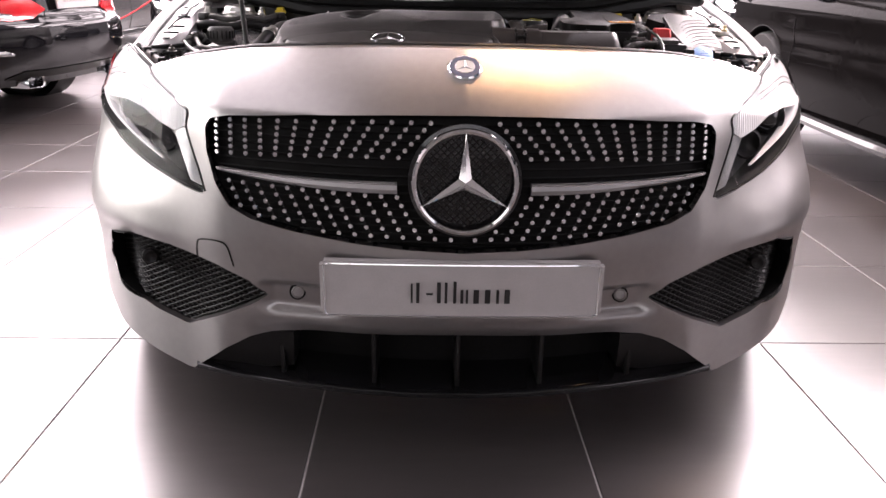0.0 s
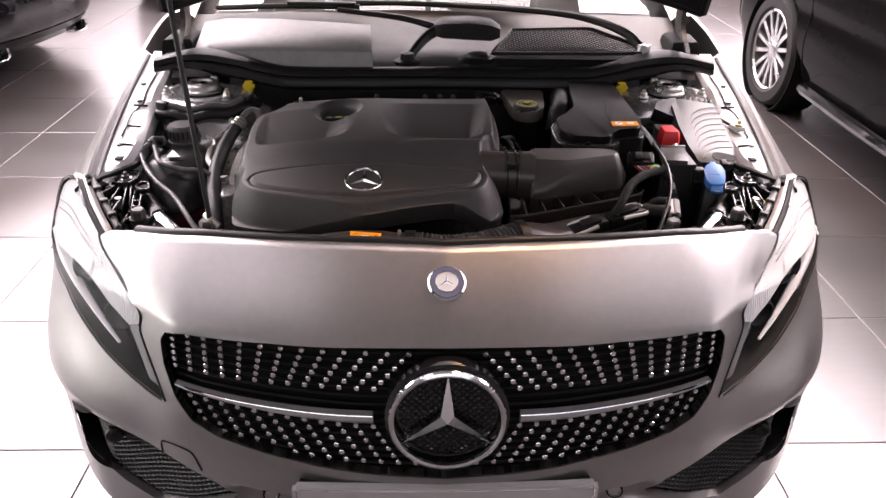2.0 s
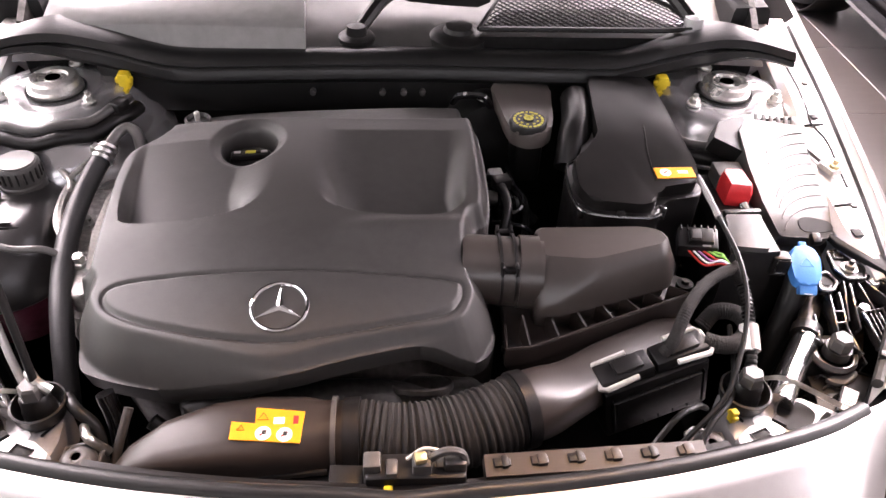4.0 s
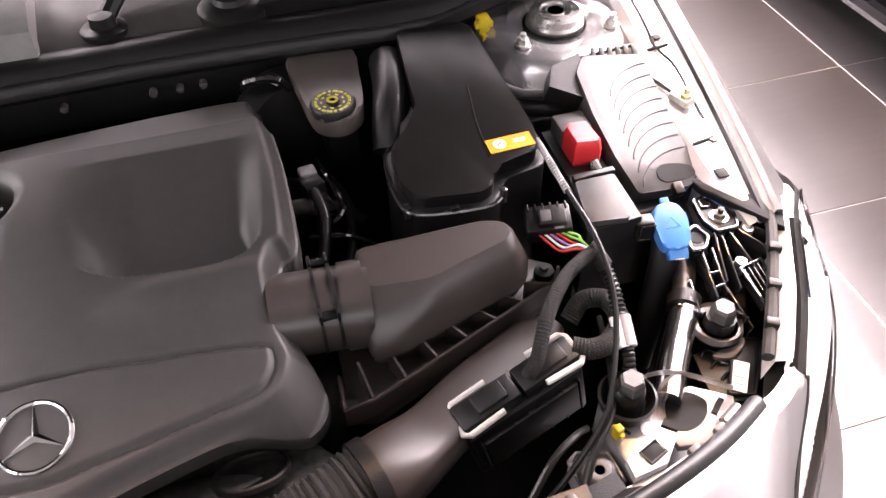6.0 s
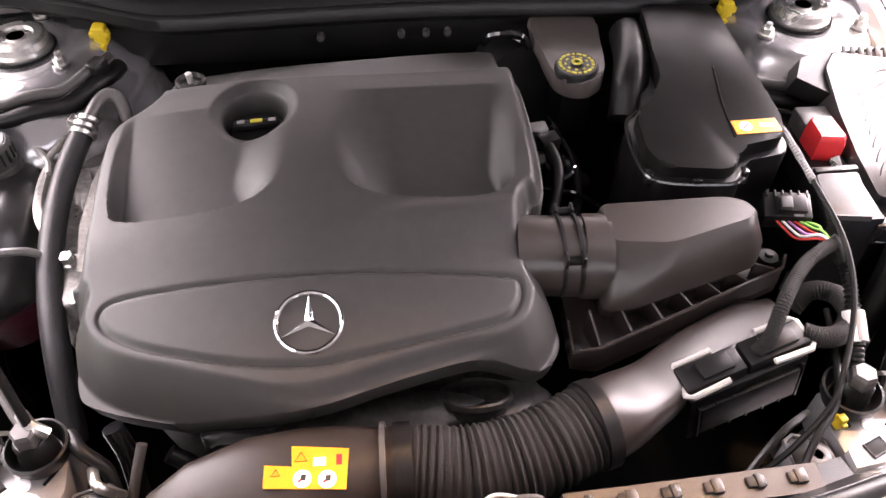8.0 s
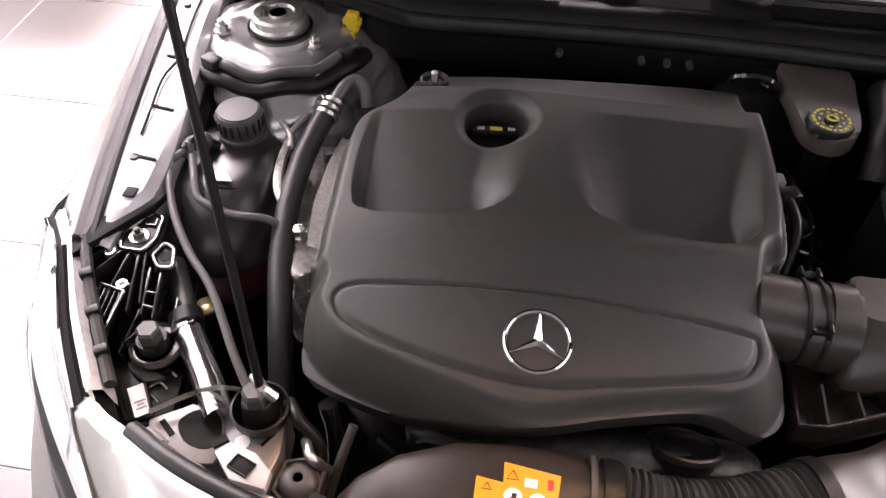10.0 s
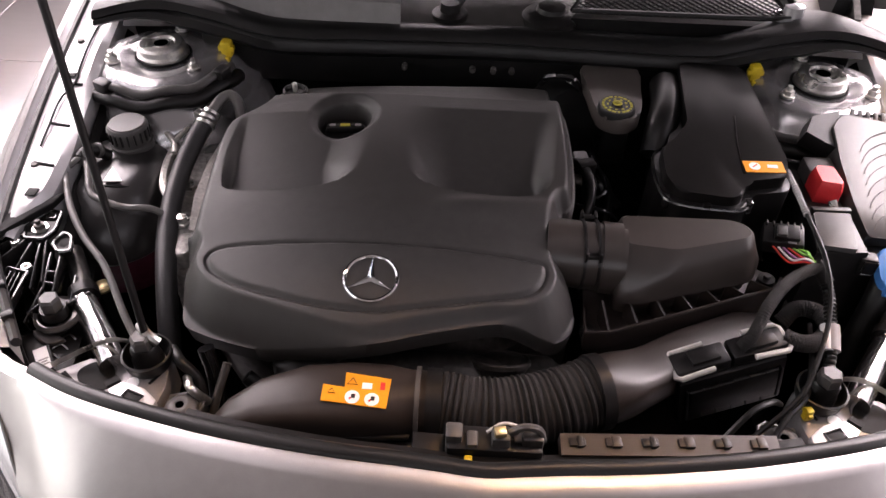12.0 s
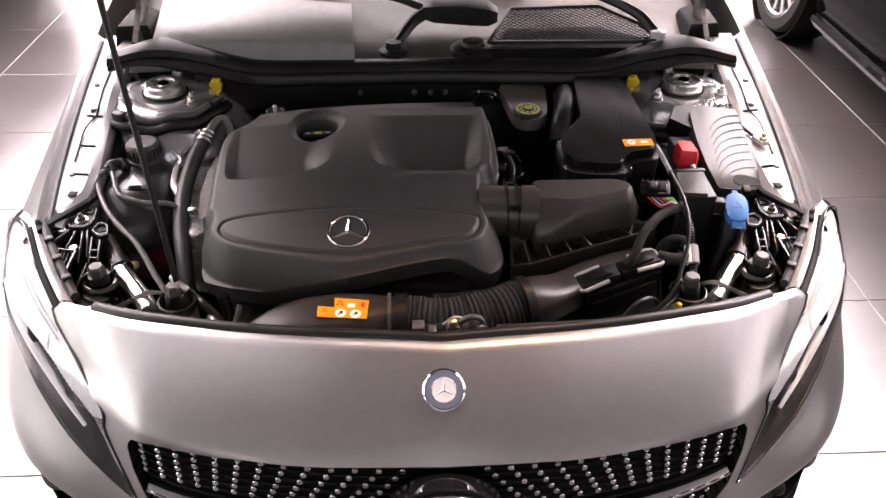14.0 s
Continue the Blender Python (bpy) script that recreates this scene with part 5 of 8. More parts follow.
def tower(sx):
    m = pose(sx * 0.608, 1.012, 0)
    prof = [(0.225, 0.56), (0.200, 0.66), (0.186, 0.700), (0.184, 0.716), (0.172, 0.724), (0.166, 0.742), (0.160, 0.756), (0.144, 0.764), (0.136, 0.780), (0.126, 0.792), (0.116, 0.808), (0.104, 0.815), (0.070, 0.817), (0.058, 0.812), (0.050, 0.814), (0.0, 0.814)]
    dome = lathe(prof, 72, m)
    for v in dome.verts:
        d = Vector((v.co.x - sx * 0.608, v.co.y - 1.012))
        turn = math.atan2(d.y, d.x * sx)
        if d.length > 0.10 and v.co.z > 0.6:
            k = 1 + 0.035 * math.sin(3 * turn + 0.6) + 0.020 * math.sin(7 * turn)
            v.co.x, v.co.y = sx * 0.608 + d.x * k, 1.012 + d.y * k
            v.co.z += 0.006 * math.sin(5 * turn) * min(1.0, (d.length - 0.10) / 0.05)
            # a pressed bead across the slope facing the front
            v.co.z += 0.010 * math.exp(-((turn + 1.75) / 0.42) ** 2) * math.exp(-((d.length - 0.132) / 0.020) ** 2)
    t = part("suspension_tower", dome, TOWER, car, "pressed metal suspension tower", angle=50)
    # the bore is a flat near-black disc, its shade painted
    part("mount_bore", lathe([(0.013, 0.8385), (0.0, 0.8385)], 20, m), DARK, t)
    part("top_mount", lathe([(0.047, 0.812), (0.047, 0.822), (0.043, 0.826), (0.042, 0.836), (0.038, 0.840), (0.026, 0.840), (0.023, 0.836), (0.016, 0.836), (0.014, 0.838), (0.0, 0.838)], 32, m), STEEL, t, "zinc-grey strut top mount")
    part("mount_rim", lathe([(0.052, 0.812), (0.052, 0.817), (0.048, 0.817), (0.048, 0.812)], 32, m), DARK, t)
    for a in (95, 215, 335):
        q = m @ pose(0, 0, 0, 0, 0, a if sx > 0 else 180 - a) @ pose(0.090, 0, 0.818)
        b = lathe([(0.013, 0), (0.013, 0.004)], 16, q)
        lathe([(0.0095, 0.004), (0.0095, 0.013)], 6, q, b)
        lathe([(0.005, 0.013), (0.005, 0.021), (0.0, 0.022)], 10, q, b)
        part("mount_nut", b, STEEL, t)
    out, up = (0.0, 0.0) if sx > 0 else (-0.028, 0.026)
    for rad, z, r, mat in ((0.172 + out, 0.768 + up, 0.013, PLASTIC), (0.160 + out, 0.786 + up, 0.008, GREYPL)):
        run = [tuple(m @ V(rad * math.cos(a) * sx, rad * math.sin(a), z + 0.004 * math.sin(9 * a))) for a in (radians(188 + 11 * k) for k in range(12))]
        part("tower_harness", tube(run, r, 10, 3), mat, t)
    for a in (205, 300):
        p = m @ V((0.166 + out) * math.cos(radians(a)) * sx, (0.166 + out) * math.sin(radians(a)), 0.778 + up)
        part("harness_clip", box(0.022, 0.030, 0.022, Matrix.Translation(p) @ pose(0, 0, 0, 0, 0, a * sx), 0.004), PLASTIC, t)
    c = V(sx * 0.494, 1.036, 0.806)
    clip = box(0.020, 0.022, 0.030, Matrix.Translation(c), 0.003)
    box(0.030, 0.012, 0.010, Matrix.Translation(c + V(0, -0.004, 0.012)), 0.002, clip)
    box(0.012, 0.016, 0.012, Matrix.Translation(c + V(0, -0.012, -0.008)), 0.002, clip)
    y = part("seal_clip", clip, YELLOW, car, "yellow plastic clip")
    part("clip_strap", tube([tuple(c), tuple(c + V(sx * 0.008, -0.03, -0.05)), tuple(c + V(sx * 0.0, -0.06, -0.10))], 0.004, 6, 4), RUBBER, y)


both(tower)

# cowl seal across the bay
seal_path = [(-0.728, 1.02, 0.884), (-0.66, 1.045, 0.893), (-0.60, 1.055, 0.892), (-0.52, 1.05, 0.880), (-0.45, 1.04, 0.866), (-0.38, 1.036, 0.857), (-0.2, 1.05, 0.853), (0, 1.056, 0.853)]
seal_line = spline(seal_path + [(-x, y, z) for x, y, z in seal_path[-2::-1]], 6)
seal_rings = []
for p in seal_line:
    g = 0.55 + 0.45 * ease(0.70, 0.55, abs(p.x)) if abs(p.x) > 0.6 else 1.0
    w = 1.0 + 0.9 * math.exp(-((abs(p.x) - 0.60) / 0.09) ** 2)
    seal_rings.append([p + V(0, 0.045 * w, 0.006), p + V(0, 0.020 * w, 0.012), p + V(0, 0.003, 0.006), p + V(0, -0.006, -0.006), p + V(0, 0.002, -0.012), p + V(0, -0.004, -0.018 * g), p + V(0, -0.006, -0.034 * g), p + V(0, 0.004, -0.046 * g), p + V(0, 0.022, -0.050 * g), p + V(0, 0.05 * w, -0.03 * g)])
part("cowl_seal", loft(seal_rings), RUBBER, car, "long black rubber cowl seal")
part("firewall_top", box(1.1, 0.05, 0.10, pose(0, 1.085, 0.74), 0.01), RUBBER, car)
for x in (-0.03, 0.01, 0.045, -0.16):
    part("firewall_stud", lathe([(0.006, 0), (0.006, 0.012), (0, 0.013)], 8, pose(x, 1.058, 0.79, 90)), GREYPL, car)

# cowl panel, its smooth cover, the mesh and the wipers
cowl = loft([[V(x, y, z - 0.06 * (abs(x) / 0.72) ** 2 * 0.3) for x in steps(-0.71, 0.71, 24)] for y, z in ((1.09, 0.845), (1.12, 0.868), (1.22, 0.880), (1.30, 0.905), (1.37, 0.948), (1.385, 0.950))], False, False)
cowl_p = part("cowl_panel", cowl, GREYPL, car, "grey plastic cowl panel under the windscreen")
lid_bm = loft([[V(-0.655, 1.13, 0.885 + h), V(-0.60, 1.10 + d, 0.900 + h), V(-0.45, 1.092 + d, 0.908 + h), V(-0.17, 1.088 + d, 0.905 + h), V(-0.185, 1.27 - d, 0.934 + h), V(-0.45, 1.31 - d, 0.940 + h), V(-0.60, 1.33 - d, 0.936 + h), V(-0.665, 1.32, 0.925 + h)] for h, d in ((-0.05, -0.01), (-0.006, 0.0), (0.0, 0.008))])
part("cowl_cover", lid_bm, COWLGREY, cowl_p, "smooth grey cowl cover", angle=30)
MESHP = [(0.150, 1.10), (0.215, 1.235), (0.44, 1.245), (0.53, 1.17), (0.565, 1.105), (0.50, 1.10)]


def mesh_z(x, y):
    return 0.884 + 0.24 * (y - 1.10) + 0.012


net = bmesh.new()
mesh_poly = [Vector(q) for q in MESHP]
for i in range(-30, 60):
    for j in range(-30, 60):
        x, y = 0.15 + 0.0075 * (i + j), 1.12 + 0.0062 * (i - j)
        if inside((x, y), mesh_poly):
            for du, dv in ((1, 0), (0, 1)):
                ex, ey = x + 0.0075 * (du + dv), y + 0.0062 * (du - dv)
                tube([V(x, y, mesh_z(x, y)), V(ex, ey, mesh_z(ex, ey))], 0.0016, 4, 1, net)
part("cowl_mesh", net, PLASTIC, cowl_p, "fine black diamond air intake mesh", smooth=False)
# near-black slab instead of a shaded depth under the mesh
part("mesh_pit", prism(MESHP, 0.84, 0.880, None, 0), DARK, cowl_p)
frame_pts = [(x, y, mesh_z(x, y)) for x, y in MESHP]
part("mesh_frame", tube(frame_pts + frame_pts[:1], 0.005, 6, 1), PLASTIC, cowl_p)

wiper = part("wiper_arm", tube([(-0.078, 1.130, 0.872), (-0.03, 1.185, 0.915), (0.01, 1.205, 0.935)], (0.012, 0.016), 8, 5), PLASTIC, car, "black wiper arm with its blade")
head = loft([[p + V(0, dy, dz) for dy, dz in ((-0.036 * s, -0.022 * s), (0.036 * s, -0.014 * s), (0.038 * s, 0.018 * s), (0.0, 0.028 * s), (-0.034 * s, 0.016 * s))] for p, s in ((V(-0.005, 1.215, 0.936), 0.7), (V(0.02, 1.205, 0.94), 1.0), (V(0.09, 1.195, 0.943), 1.15), (V(0.15, 1.185, 0.94), 1.05), (V(0.175, 1.18, 0.936), 0.6))])
part("wiper_head", head, PLASTIC, wiper)
part("wiper_pivot", lathe([(0.036, 0), (0.036, 0.008), (0.028, 0.012), (0.020, 0.012), (0.018, 0.028), (0.0, 0.032)], 24, pose(-0.078, 1.128, 0.860)), PLASTIC, wiper)
part("long_arm", tube([(0.0, 1.215, 0.94), (-0.10, 1.27, 0.952), (-0.28, 1.325, 0.962)], (0.011, 0.007), 6, 5), PLASTIC, wiper)
part("wiper_blade", tube([(-0.64, 1.372, 0.955), (-0.45, 1.365, 0.963), (-0.22, 1.35, 0.965)], 0.010, 6, 6, flat=0.8), RUBBER, wiper)
part("blade_spine", box(0.20, 0.020, 0.014, pose(-0.33, 1.352, 0.966, 0, 0, -4), 0.004), PLASTIC, wiper)
wiper2 = part("wiper_arm", tube([(0.56, 1.125, 0.905), (0.52, 1.19, 0.935), (0.40, 1.285, 0.958), (0.2, 1.345, 0.966), (0.05, 1.37, 0.968)], (0.014, 0.008), 8, 6), PLASTIC, car, "curved black wiper arm")
part("wiper_pivot", lathe([(0.036, 0), (0.036, 0.008), (0.028, 0.012), (0.020, 0.012), (0.018, 0.03), (0.0, 0.034)], 24, pose(0.562, 1.12, 0.885)), LAMPGREY, wiper2)
part("wiper_blade", tube([(0.26, 1.352, 0.962), (0.0, 1.385, 0.968), (-0.30, 1.40, 0.968)], 0.010, 6, 6, flat=0.8), RUBBER, wiper2)
motor = lathe([(0.055, 0), (0.055, 0.012), (0.045, 0.02), (0.030, 0.022), (0.026, 0.03), (0.0, 0.032)], 28, pose(0.115, 1.13, 0.858))
part("wiper_motor_cap", motor, PLASTIC, cowl_p)


# ---- engine cover ----
COVER_RIM = [(-0.436, 0.815), (-0.385, 0.868), (-0.376, 0.945), (-0.2, 0.962), (0.085, 0.978), (0.122, 0.93), (0.136, 0.80), (0.133, 0.650), (0.110, 0.622), (0.102, 0.575), (0.111, 0.52), (0.128, 0.480), (0.119, 0.449), (0.088, 0.433), (0.020, 0.428), (-0.070, 0.407), (-0.155, 0.386), (-0.250, 0.394), (-0.325, 0.407), (-0.400, 0.432), (-0.427, 0.458), (-0.434, 0.54), (-0.440, 0.65), (-0.446, 0.76)]
SCOOP_L = [(-0.413, 0.76), (-0.405, 0.655), (-0.384, 0.626), (-0.321, 0.620), (-0.253, 0.628), (-0.214, 0.650), (-0.196, 0.685), (-0.188, 0.74), (-0.182, 0.83), (-0.23, 0.885), (-0.30, 0.87), (-0.40, 0.84)]
SCOOP_R = [(-0.165, 0.87), (-0.150, 0.74), (-0.115, 0.663), (-0.083, 0.639), (-0.049, 0.628), (0.018, 0.621), (0.060, 0.624), (0.084, 0.638), (0.097, 0.668), (0.108, 0.748), (0.114, 0.83), (0.09, 0.885), (-0.08, 0.888)]
PANEL = [(-0.388, 0.508), (-0.368, 0.519), (-0.302, 0.523), (-0.205, 0.5255), (-0.109, 0.526), (-0.015, 0.521), (0.066, 0.514), (0.079, 0.505), (0.073, 0.484), (0.050, 0.467), (-0.042, 0.446), (-0.105, 0.434), (-0.155, 0.427), (-0.224, 0.434), (-0.288, 0.449), (-0.340, 0.466), (-0.378, 0.488)]
PROW = [(-0.60, 0.62), (-0.424, 0.56), (-0.408, 0.506), (-0.386, 0.474), (-0.350, 0.453), (-0.284, 0.431), (-0.215, 0.411), (-0.152, 0.397), (-0.095, 0.407), (-0.040, 0.422), (0.020, 0.438), (0.078, 0.462), (0.098, 0.500), (0.106, 0.56), (0.3, 0.62), (0.3, 1.2), (-0.6, 1.2)]


def np_loop(pts, n=5):
    return np.array([tuple(q) for q in loop2(pts, n)])


def gap(poly, x, y):
    """The distance to an outline, positive inside."""
    a, b = np.roll(poly, 1, 0), poly
    d = b - a
    t = np.clip(((x - a[:, 0]) * d[:, 0] + (y - a[:, 1]) * d[:, 1]) / (d**2).sum(1), 0, 1)
    far = float(np.sqrt(((a[:, 0] + t * d[:, 0] - x) ** 2 + (a[:, 1] + t * d[:, 1] - y) ** 2).min()))
    cut = (a[:, 1] > y) != (b[:, 1] > y)
    with np.errstate(divide="ignore", invalid="ignore"):
        cross = (b[:, 0] - a[:, 0]) * (y - a[:, 1]) / (b[:, 1] - a[:, 1]) + a[:, 0]
    return far if np.count_nonzero(cut & (x < cross)) % 2 else -far


L_RIM, L_SCL, L_SCR, L_PAN, L_PROW = np_loop(COVER_RIM), np_loop(SCOOP_L), np_loop(SCOOP_R), np_loop(PANEL), np_loop(PROW)
CREST = curve([(0.38, 0.776), (0.41, 0.783), (0.44, 0.790), (0.47, 0.797), (0.53, 0.811), (0.62, 0.832), (0.75, 0.841), (0.868, 0.843), (0.882, 0.818), (0.98, 0.808)])
OIL_X, OIL_Y = -0.238, 0.808


def cover_z(x, y):
    rim_gap = max(gap(L_RIM, x, y), 0.0)
    z = CREST(y) - 0.020 * (max(0.0, -0.15 - x) / 0.25) ** 2 - 0.010 * (max(0.0, x + 0.15) / 0.25) ** 2 * (1 - ease(0.56, 0.62, y))
    # the skirt below the prow's crease, and the rolled rim
    prow = gap(L_PROW, x, y) if y < 0.60 else 1.0
    z -= 0.056 * (min(1.0, (0.001 - prow) / 0.034) ** 1.15) if prow < 0.001 else 0.0
    z -= 0.034 * (1 - ease(0.0, 0.022, rim_gap)) ** 1.6 * ease(-0.012, 0.010, prow)
    g = gap(L_SCL, x, y)
    if g > 0:
        z -= 0.036 * ease(-0.002, 0.006 + (0.010 + 0.052 * ease(-0.34, -0.24, x)) * ease(0.630, 0.70, y), g) * max(0.03, 1 - max(0.0, y - 0.622) / 0.20)
    g = gap(L_SCR, x, y)
    if g > 0:
        z -= 0.052 * ease(-0.150, -0.05, x) * ease(-0.002, 0.006 + 0.030 * ease(0.630, 0.70, y), g) * max(0.03, 1 - max(0.0, y - 0.625) / 0.215)
    oil = math.hypot(x - OIL_X, y - OIL_Y)
    z -= 0.010 * (1 - ease(0.044, 0.062, oil)) + 0.042 * (1 - ease(0.038, 0.046, oil))
    if y < 0.64:
        z += 0.0065 * ease(-0.110, -0.030, x - 0.6 * abs(y - 0.592)) * (1 - ease(0.600, 0.624, y)) * ease(0.545, 0.596, y)
    g = gap(L_PAN, x, y)
    z += 0.0025 * ease(-0.003, 0.003, g) - 0.0035 * math.exp(-((g + 0.004) / 0.0025) ** 2)
    return z


cover_bm = trimmed(steps(-0.455, 0.145, 290), steps(0.380, 0.985, 290), lambda x, y: V(x, y, cover_z(x, y)), [], [tuple(q) for q in L_RIM])
folded(cover_bm, lambda p: V(0, 0.012 if p.y < 0.5 else 0, -0.040))
cover_p = part("engine_cover", cover_bm, COVER, car, "matte dark grey plastic engine cover", angle=60)
# near-black lines paint the shade along the scoops' front edges
for line in (((-0.366, 0.6268), (-0.32, 0.6238), (-0.262, 0.6308)), ((-0.045, 0.6305), (0.016, 0.6248), (0.056, 0.6272))):
    path = spline([V(*q, 0) for q in line], 8)
    part("scoop_slit", tube([(q.x, q.y, cover_z(q.x, q.y) + 0.0006) for q in path], 0.0014, 6, 1), DARK, cover_p)
part("oil_cap", lathe([(0.036, 0.760), (0.036, 0.800), (0.033, 0.803), (0.0, 0.803)], 28, pose(OIL_X, OIL_Y, 0)), PLASTIC, cover_p)
capm = pose(OIL_X, OIL_Y, 0.803, 0, 0, 5)
part("cap_grip", box(0.064, 0.014, 0.012, capm, 0.004), PLASTIC, cover_p)
part("cap_print", box(0.016, 0.007, 0.0012, capm @ pose(0, 0, 0.012), 0), YPRINT, cover_p)
for dx in (-0.021, 0.021):
    part("cap_print", box(0.010, 0.006, 0.0012, capm @ pose(dx, 0, 0.012), 0), LABELGREY, cover_p)
part("dipstick_ring", lathe([(0.022, 0), (0.022, 0.006), (0.018, 0.008), (0.015, 0.002)], 20, pose(-0.340, 0.905, 0.812)), PLASTIC, cover_p)
part("dipstick_tip", lathe([(0.004, 0), (0.005, 0.018), (0.0, 0.022)], 10, pose(-0.340, 0.905, 0.812)), ALU, cover_p)
logo_n = math.degrees(math.atan2(cover_z(-0.156, 0.51) - cover_z(-0.156, 0.44), 0.07))
LOGO = Matrix.Translation((-0.156, 0.470, cover_z(-0.156, 0.47) - 0.001)) @ pose(0, 0, 0, logo_n, 0, 0)
ring_star(LOGO, 0.0385, 0.0055, 0.004, cover_p, "cover_emblem", "chrome star in a ring on the cover")


# ---- intake side ----
air = loft([[V(p.x, p.y, z) for p in rounded(pts, 0.014, 4)] for z, pts in (
    (0.690, ((0.192, 0.525), (0.232, 0.524), (0.385, 0.578), (0.404, 0.592), (0.395, 0.625), (0.366, 0.638), (0.190, 0.632))),
    (0.738, ((0.190, 0.522), (0.230, 0.521), (0.387, 0.575), (0.406, 0.590), (0.397, 0.625), (0.366, 0.640), (0.188, 0.634))),
    (0.742, ((0.186, 0.501), (0.222, 0.502), (0.394, 0.558), (0.408, 0.585), (0.401, 0.626), (0.366, 0.641), (0.187, 0.636))),
    (0.752, ((0.186, 0.501), (0.222, 0.502), (0.394, 0.558), (0.408, 0.585), (0.401, 0.626), (0.366, 0.641), (0.187, 0.636))),
    (0.764, ((0.188, 0.505), (0.226, 0.505), (0.390, 0.561), (0.410, 0.586), (0.396, 0.621), (0.363, 0.634), (0.190, 0.630))),
    (0.790, ((0.191, 0.530), (0.262, 0.522), (0.385, 0.566), (0.396, 0.586), (0.387, 0.613), (0.360, 0.624), (0.192, 0.622))),
    (0.809, ((0.194, 0.548), (0.266, 0.540), (0.376, 0.574), (0.388, 0.588), (0.381, 0.609), (0.357, 0.619), (0.195, 0.617))),
    (0.8125, ((0.197, 0.552), (0.268, 0.544), (0.373, 0.577), (0.383, 0.589), (0.377, 0.606), (0.355, 0.615), (0.198, 0.613))))])
airbox = part("air_filter_box", air, AIRBOX, car, "black moulded air filter box", angle=32)
tray = prism([(0.148, 0.470), (0.180, 0.463), (0.445, 0.572), (0.458, 0.592), (0.455, 0.618), (0.41, 0.650), (0.155, 0.640)], 0.672, 0.700, None, 0.003)
part("filter_tray", tray, TRAY, airbox)
part("tray_wall", loft([[V(0.146, 0.520, z), V(0.143 + d, 0.458 + d, z), V(0.178, 0.462 + d, z), V(0.440, 0.568 + d, z), V(0.452 - d, 0.590, z)] for z, d in ((0.690, 0.0), (0.722, 0.0), (0.722, 0.003), (0.700, 0.003))], False, False), TRAY, airbox, "thin tray wall")
for k in range(7):
    f = k / 6
    p0, p1 = V(0.170 + 0.225 * f, 0.506 + 0.058 * f, 0), V(0.178 + 0.255 * f, 0.467 + 0.100 * f, 0)
    run = (p1 - p0).normalized()
    lie = V(-run.y, run.x, 0) * 0.0016
    rib = loft([[p + lie * e + V(0, 0, z) for p, z in ((p0, 0.696), (p1, 0.696), (p1, 0.7225), (p0, 0.742))] for e in (-1, 1)])
    part("tray_rib", rib, TRAY, airbox)
part("tray_edge", tube([(0.146, 0.505, 0.723), (0.144, 0.460, 0.723), (0.178, 0.463, 0.723), (0.440, 0.569, 0.723), (0.452, 0.590, 0.723)], 0.0026, 6, 1), TRAY, airbox)
part("tray_lug", lathe([(0.013, 0), (0.013, 0.012), (0.006, 0.013), (0.005, 0.018), (0, 0.018)], 14, pose(0.437, 0.600, 0.700)), PLASTIC, airbox)
part("tray_lug", lathe([(0.010, 0), (0.010, 0.012), (0.005, 0.013), (0.0, 0.014)], 14, pose(0.150, 0.478, 0.700)), PLASTIC, airbox)
neck = part("intake_neck", tube([(0.085, 0.575, 0.770), (0.13, 0.573, 0.768), (0.20, 0.568, 0.765)], 0.050, 24, 4), AIRBOX, car, "round black intake neck with clamp")
part("neck_sleeve", tube([(0.168, 0.571, 0.766), (0.196, 0.569, 0.766)], 0.053, 24, 2), AIRBOX, neck)
for x in (0.140, 0.160):
    part("clamp", tube([(x - 0.002, 0.573, 0.768), (x + 0.002, 0.573, 0.768)], 0.0525, 24, 1), PLASTIC, neck, "thin black hose clamp")
for y, z in ((0.612, 0.806), (0.532, 0.804)):
    b = box(0.024, 0.010, 0.006, pose(0.150, y, z - 0.004), 0.001)
    for dx in (-0.010, 0.010):
        box(0.004, 0.014, 0.016, pose(0.150 + dx, y, z - 0.008), 0.001, b)
    part("clamp_lug", b, PLASTIC, neck)

duct_rings = []
duct_line = spline([(0.422, 0.527, 0.670), (0.354, 0.493, 0.675), (0.289, 0.457, 0.682), (0.231, 0.418, 0.688), (0.186, 0.392, 0.695), (0.150, 0.376, 0.698)], 6)
for k, p in enumerate(duct_line):
    f = k / (len(duct_line) - 1)
    d = (duct_line[min(k + 1, len(duct_line) - 1)] - duct_line[max(k - 1, 0)]).normalized()
    side = d.cross(V(0, 0, 1)).normalized()
    up = side.cross(d)
    wide, high, e = 0.035 + 0.012 * ease(0.5, 1.0, f), 0.030 + 0.016 * ease(0.6, 1.0, f), 0.45 + 0.5 * ease(0.7, 1.0, f)
    wide *= 0.55 + 0.45 * ease(0.0, 0.10, f)
    ring = []
    for j in range(28):
        c, sn = math.cos(2 * math.pi * j / 28), math.sin(2 * math.pi * j / 28)
        ring.append(p + side * wide * math.copysign(abs(c) ** e, c) + up * high * math.copysign(abs(sn) ** e, sn))
    duct_rings.append(ring)
duct = part("intake_duct", loft(duct_rings), DUCT, car, "smooth black intake duct", angle=50)
part("duct_seam", tube([tuple(r[26]) for r in duct_rings[2:-4]], 0.0022, 5, 1), PLASTIC, duct)
part("duct_collar", tube([(0.163, 0.380, 0.698), (0.147, 0.375, 0.698)], 0.052, 24, 2), PLASTIC, duct)
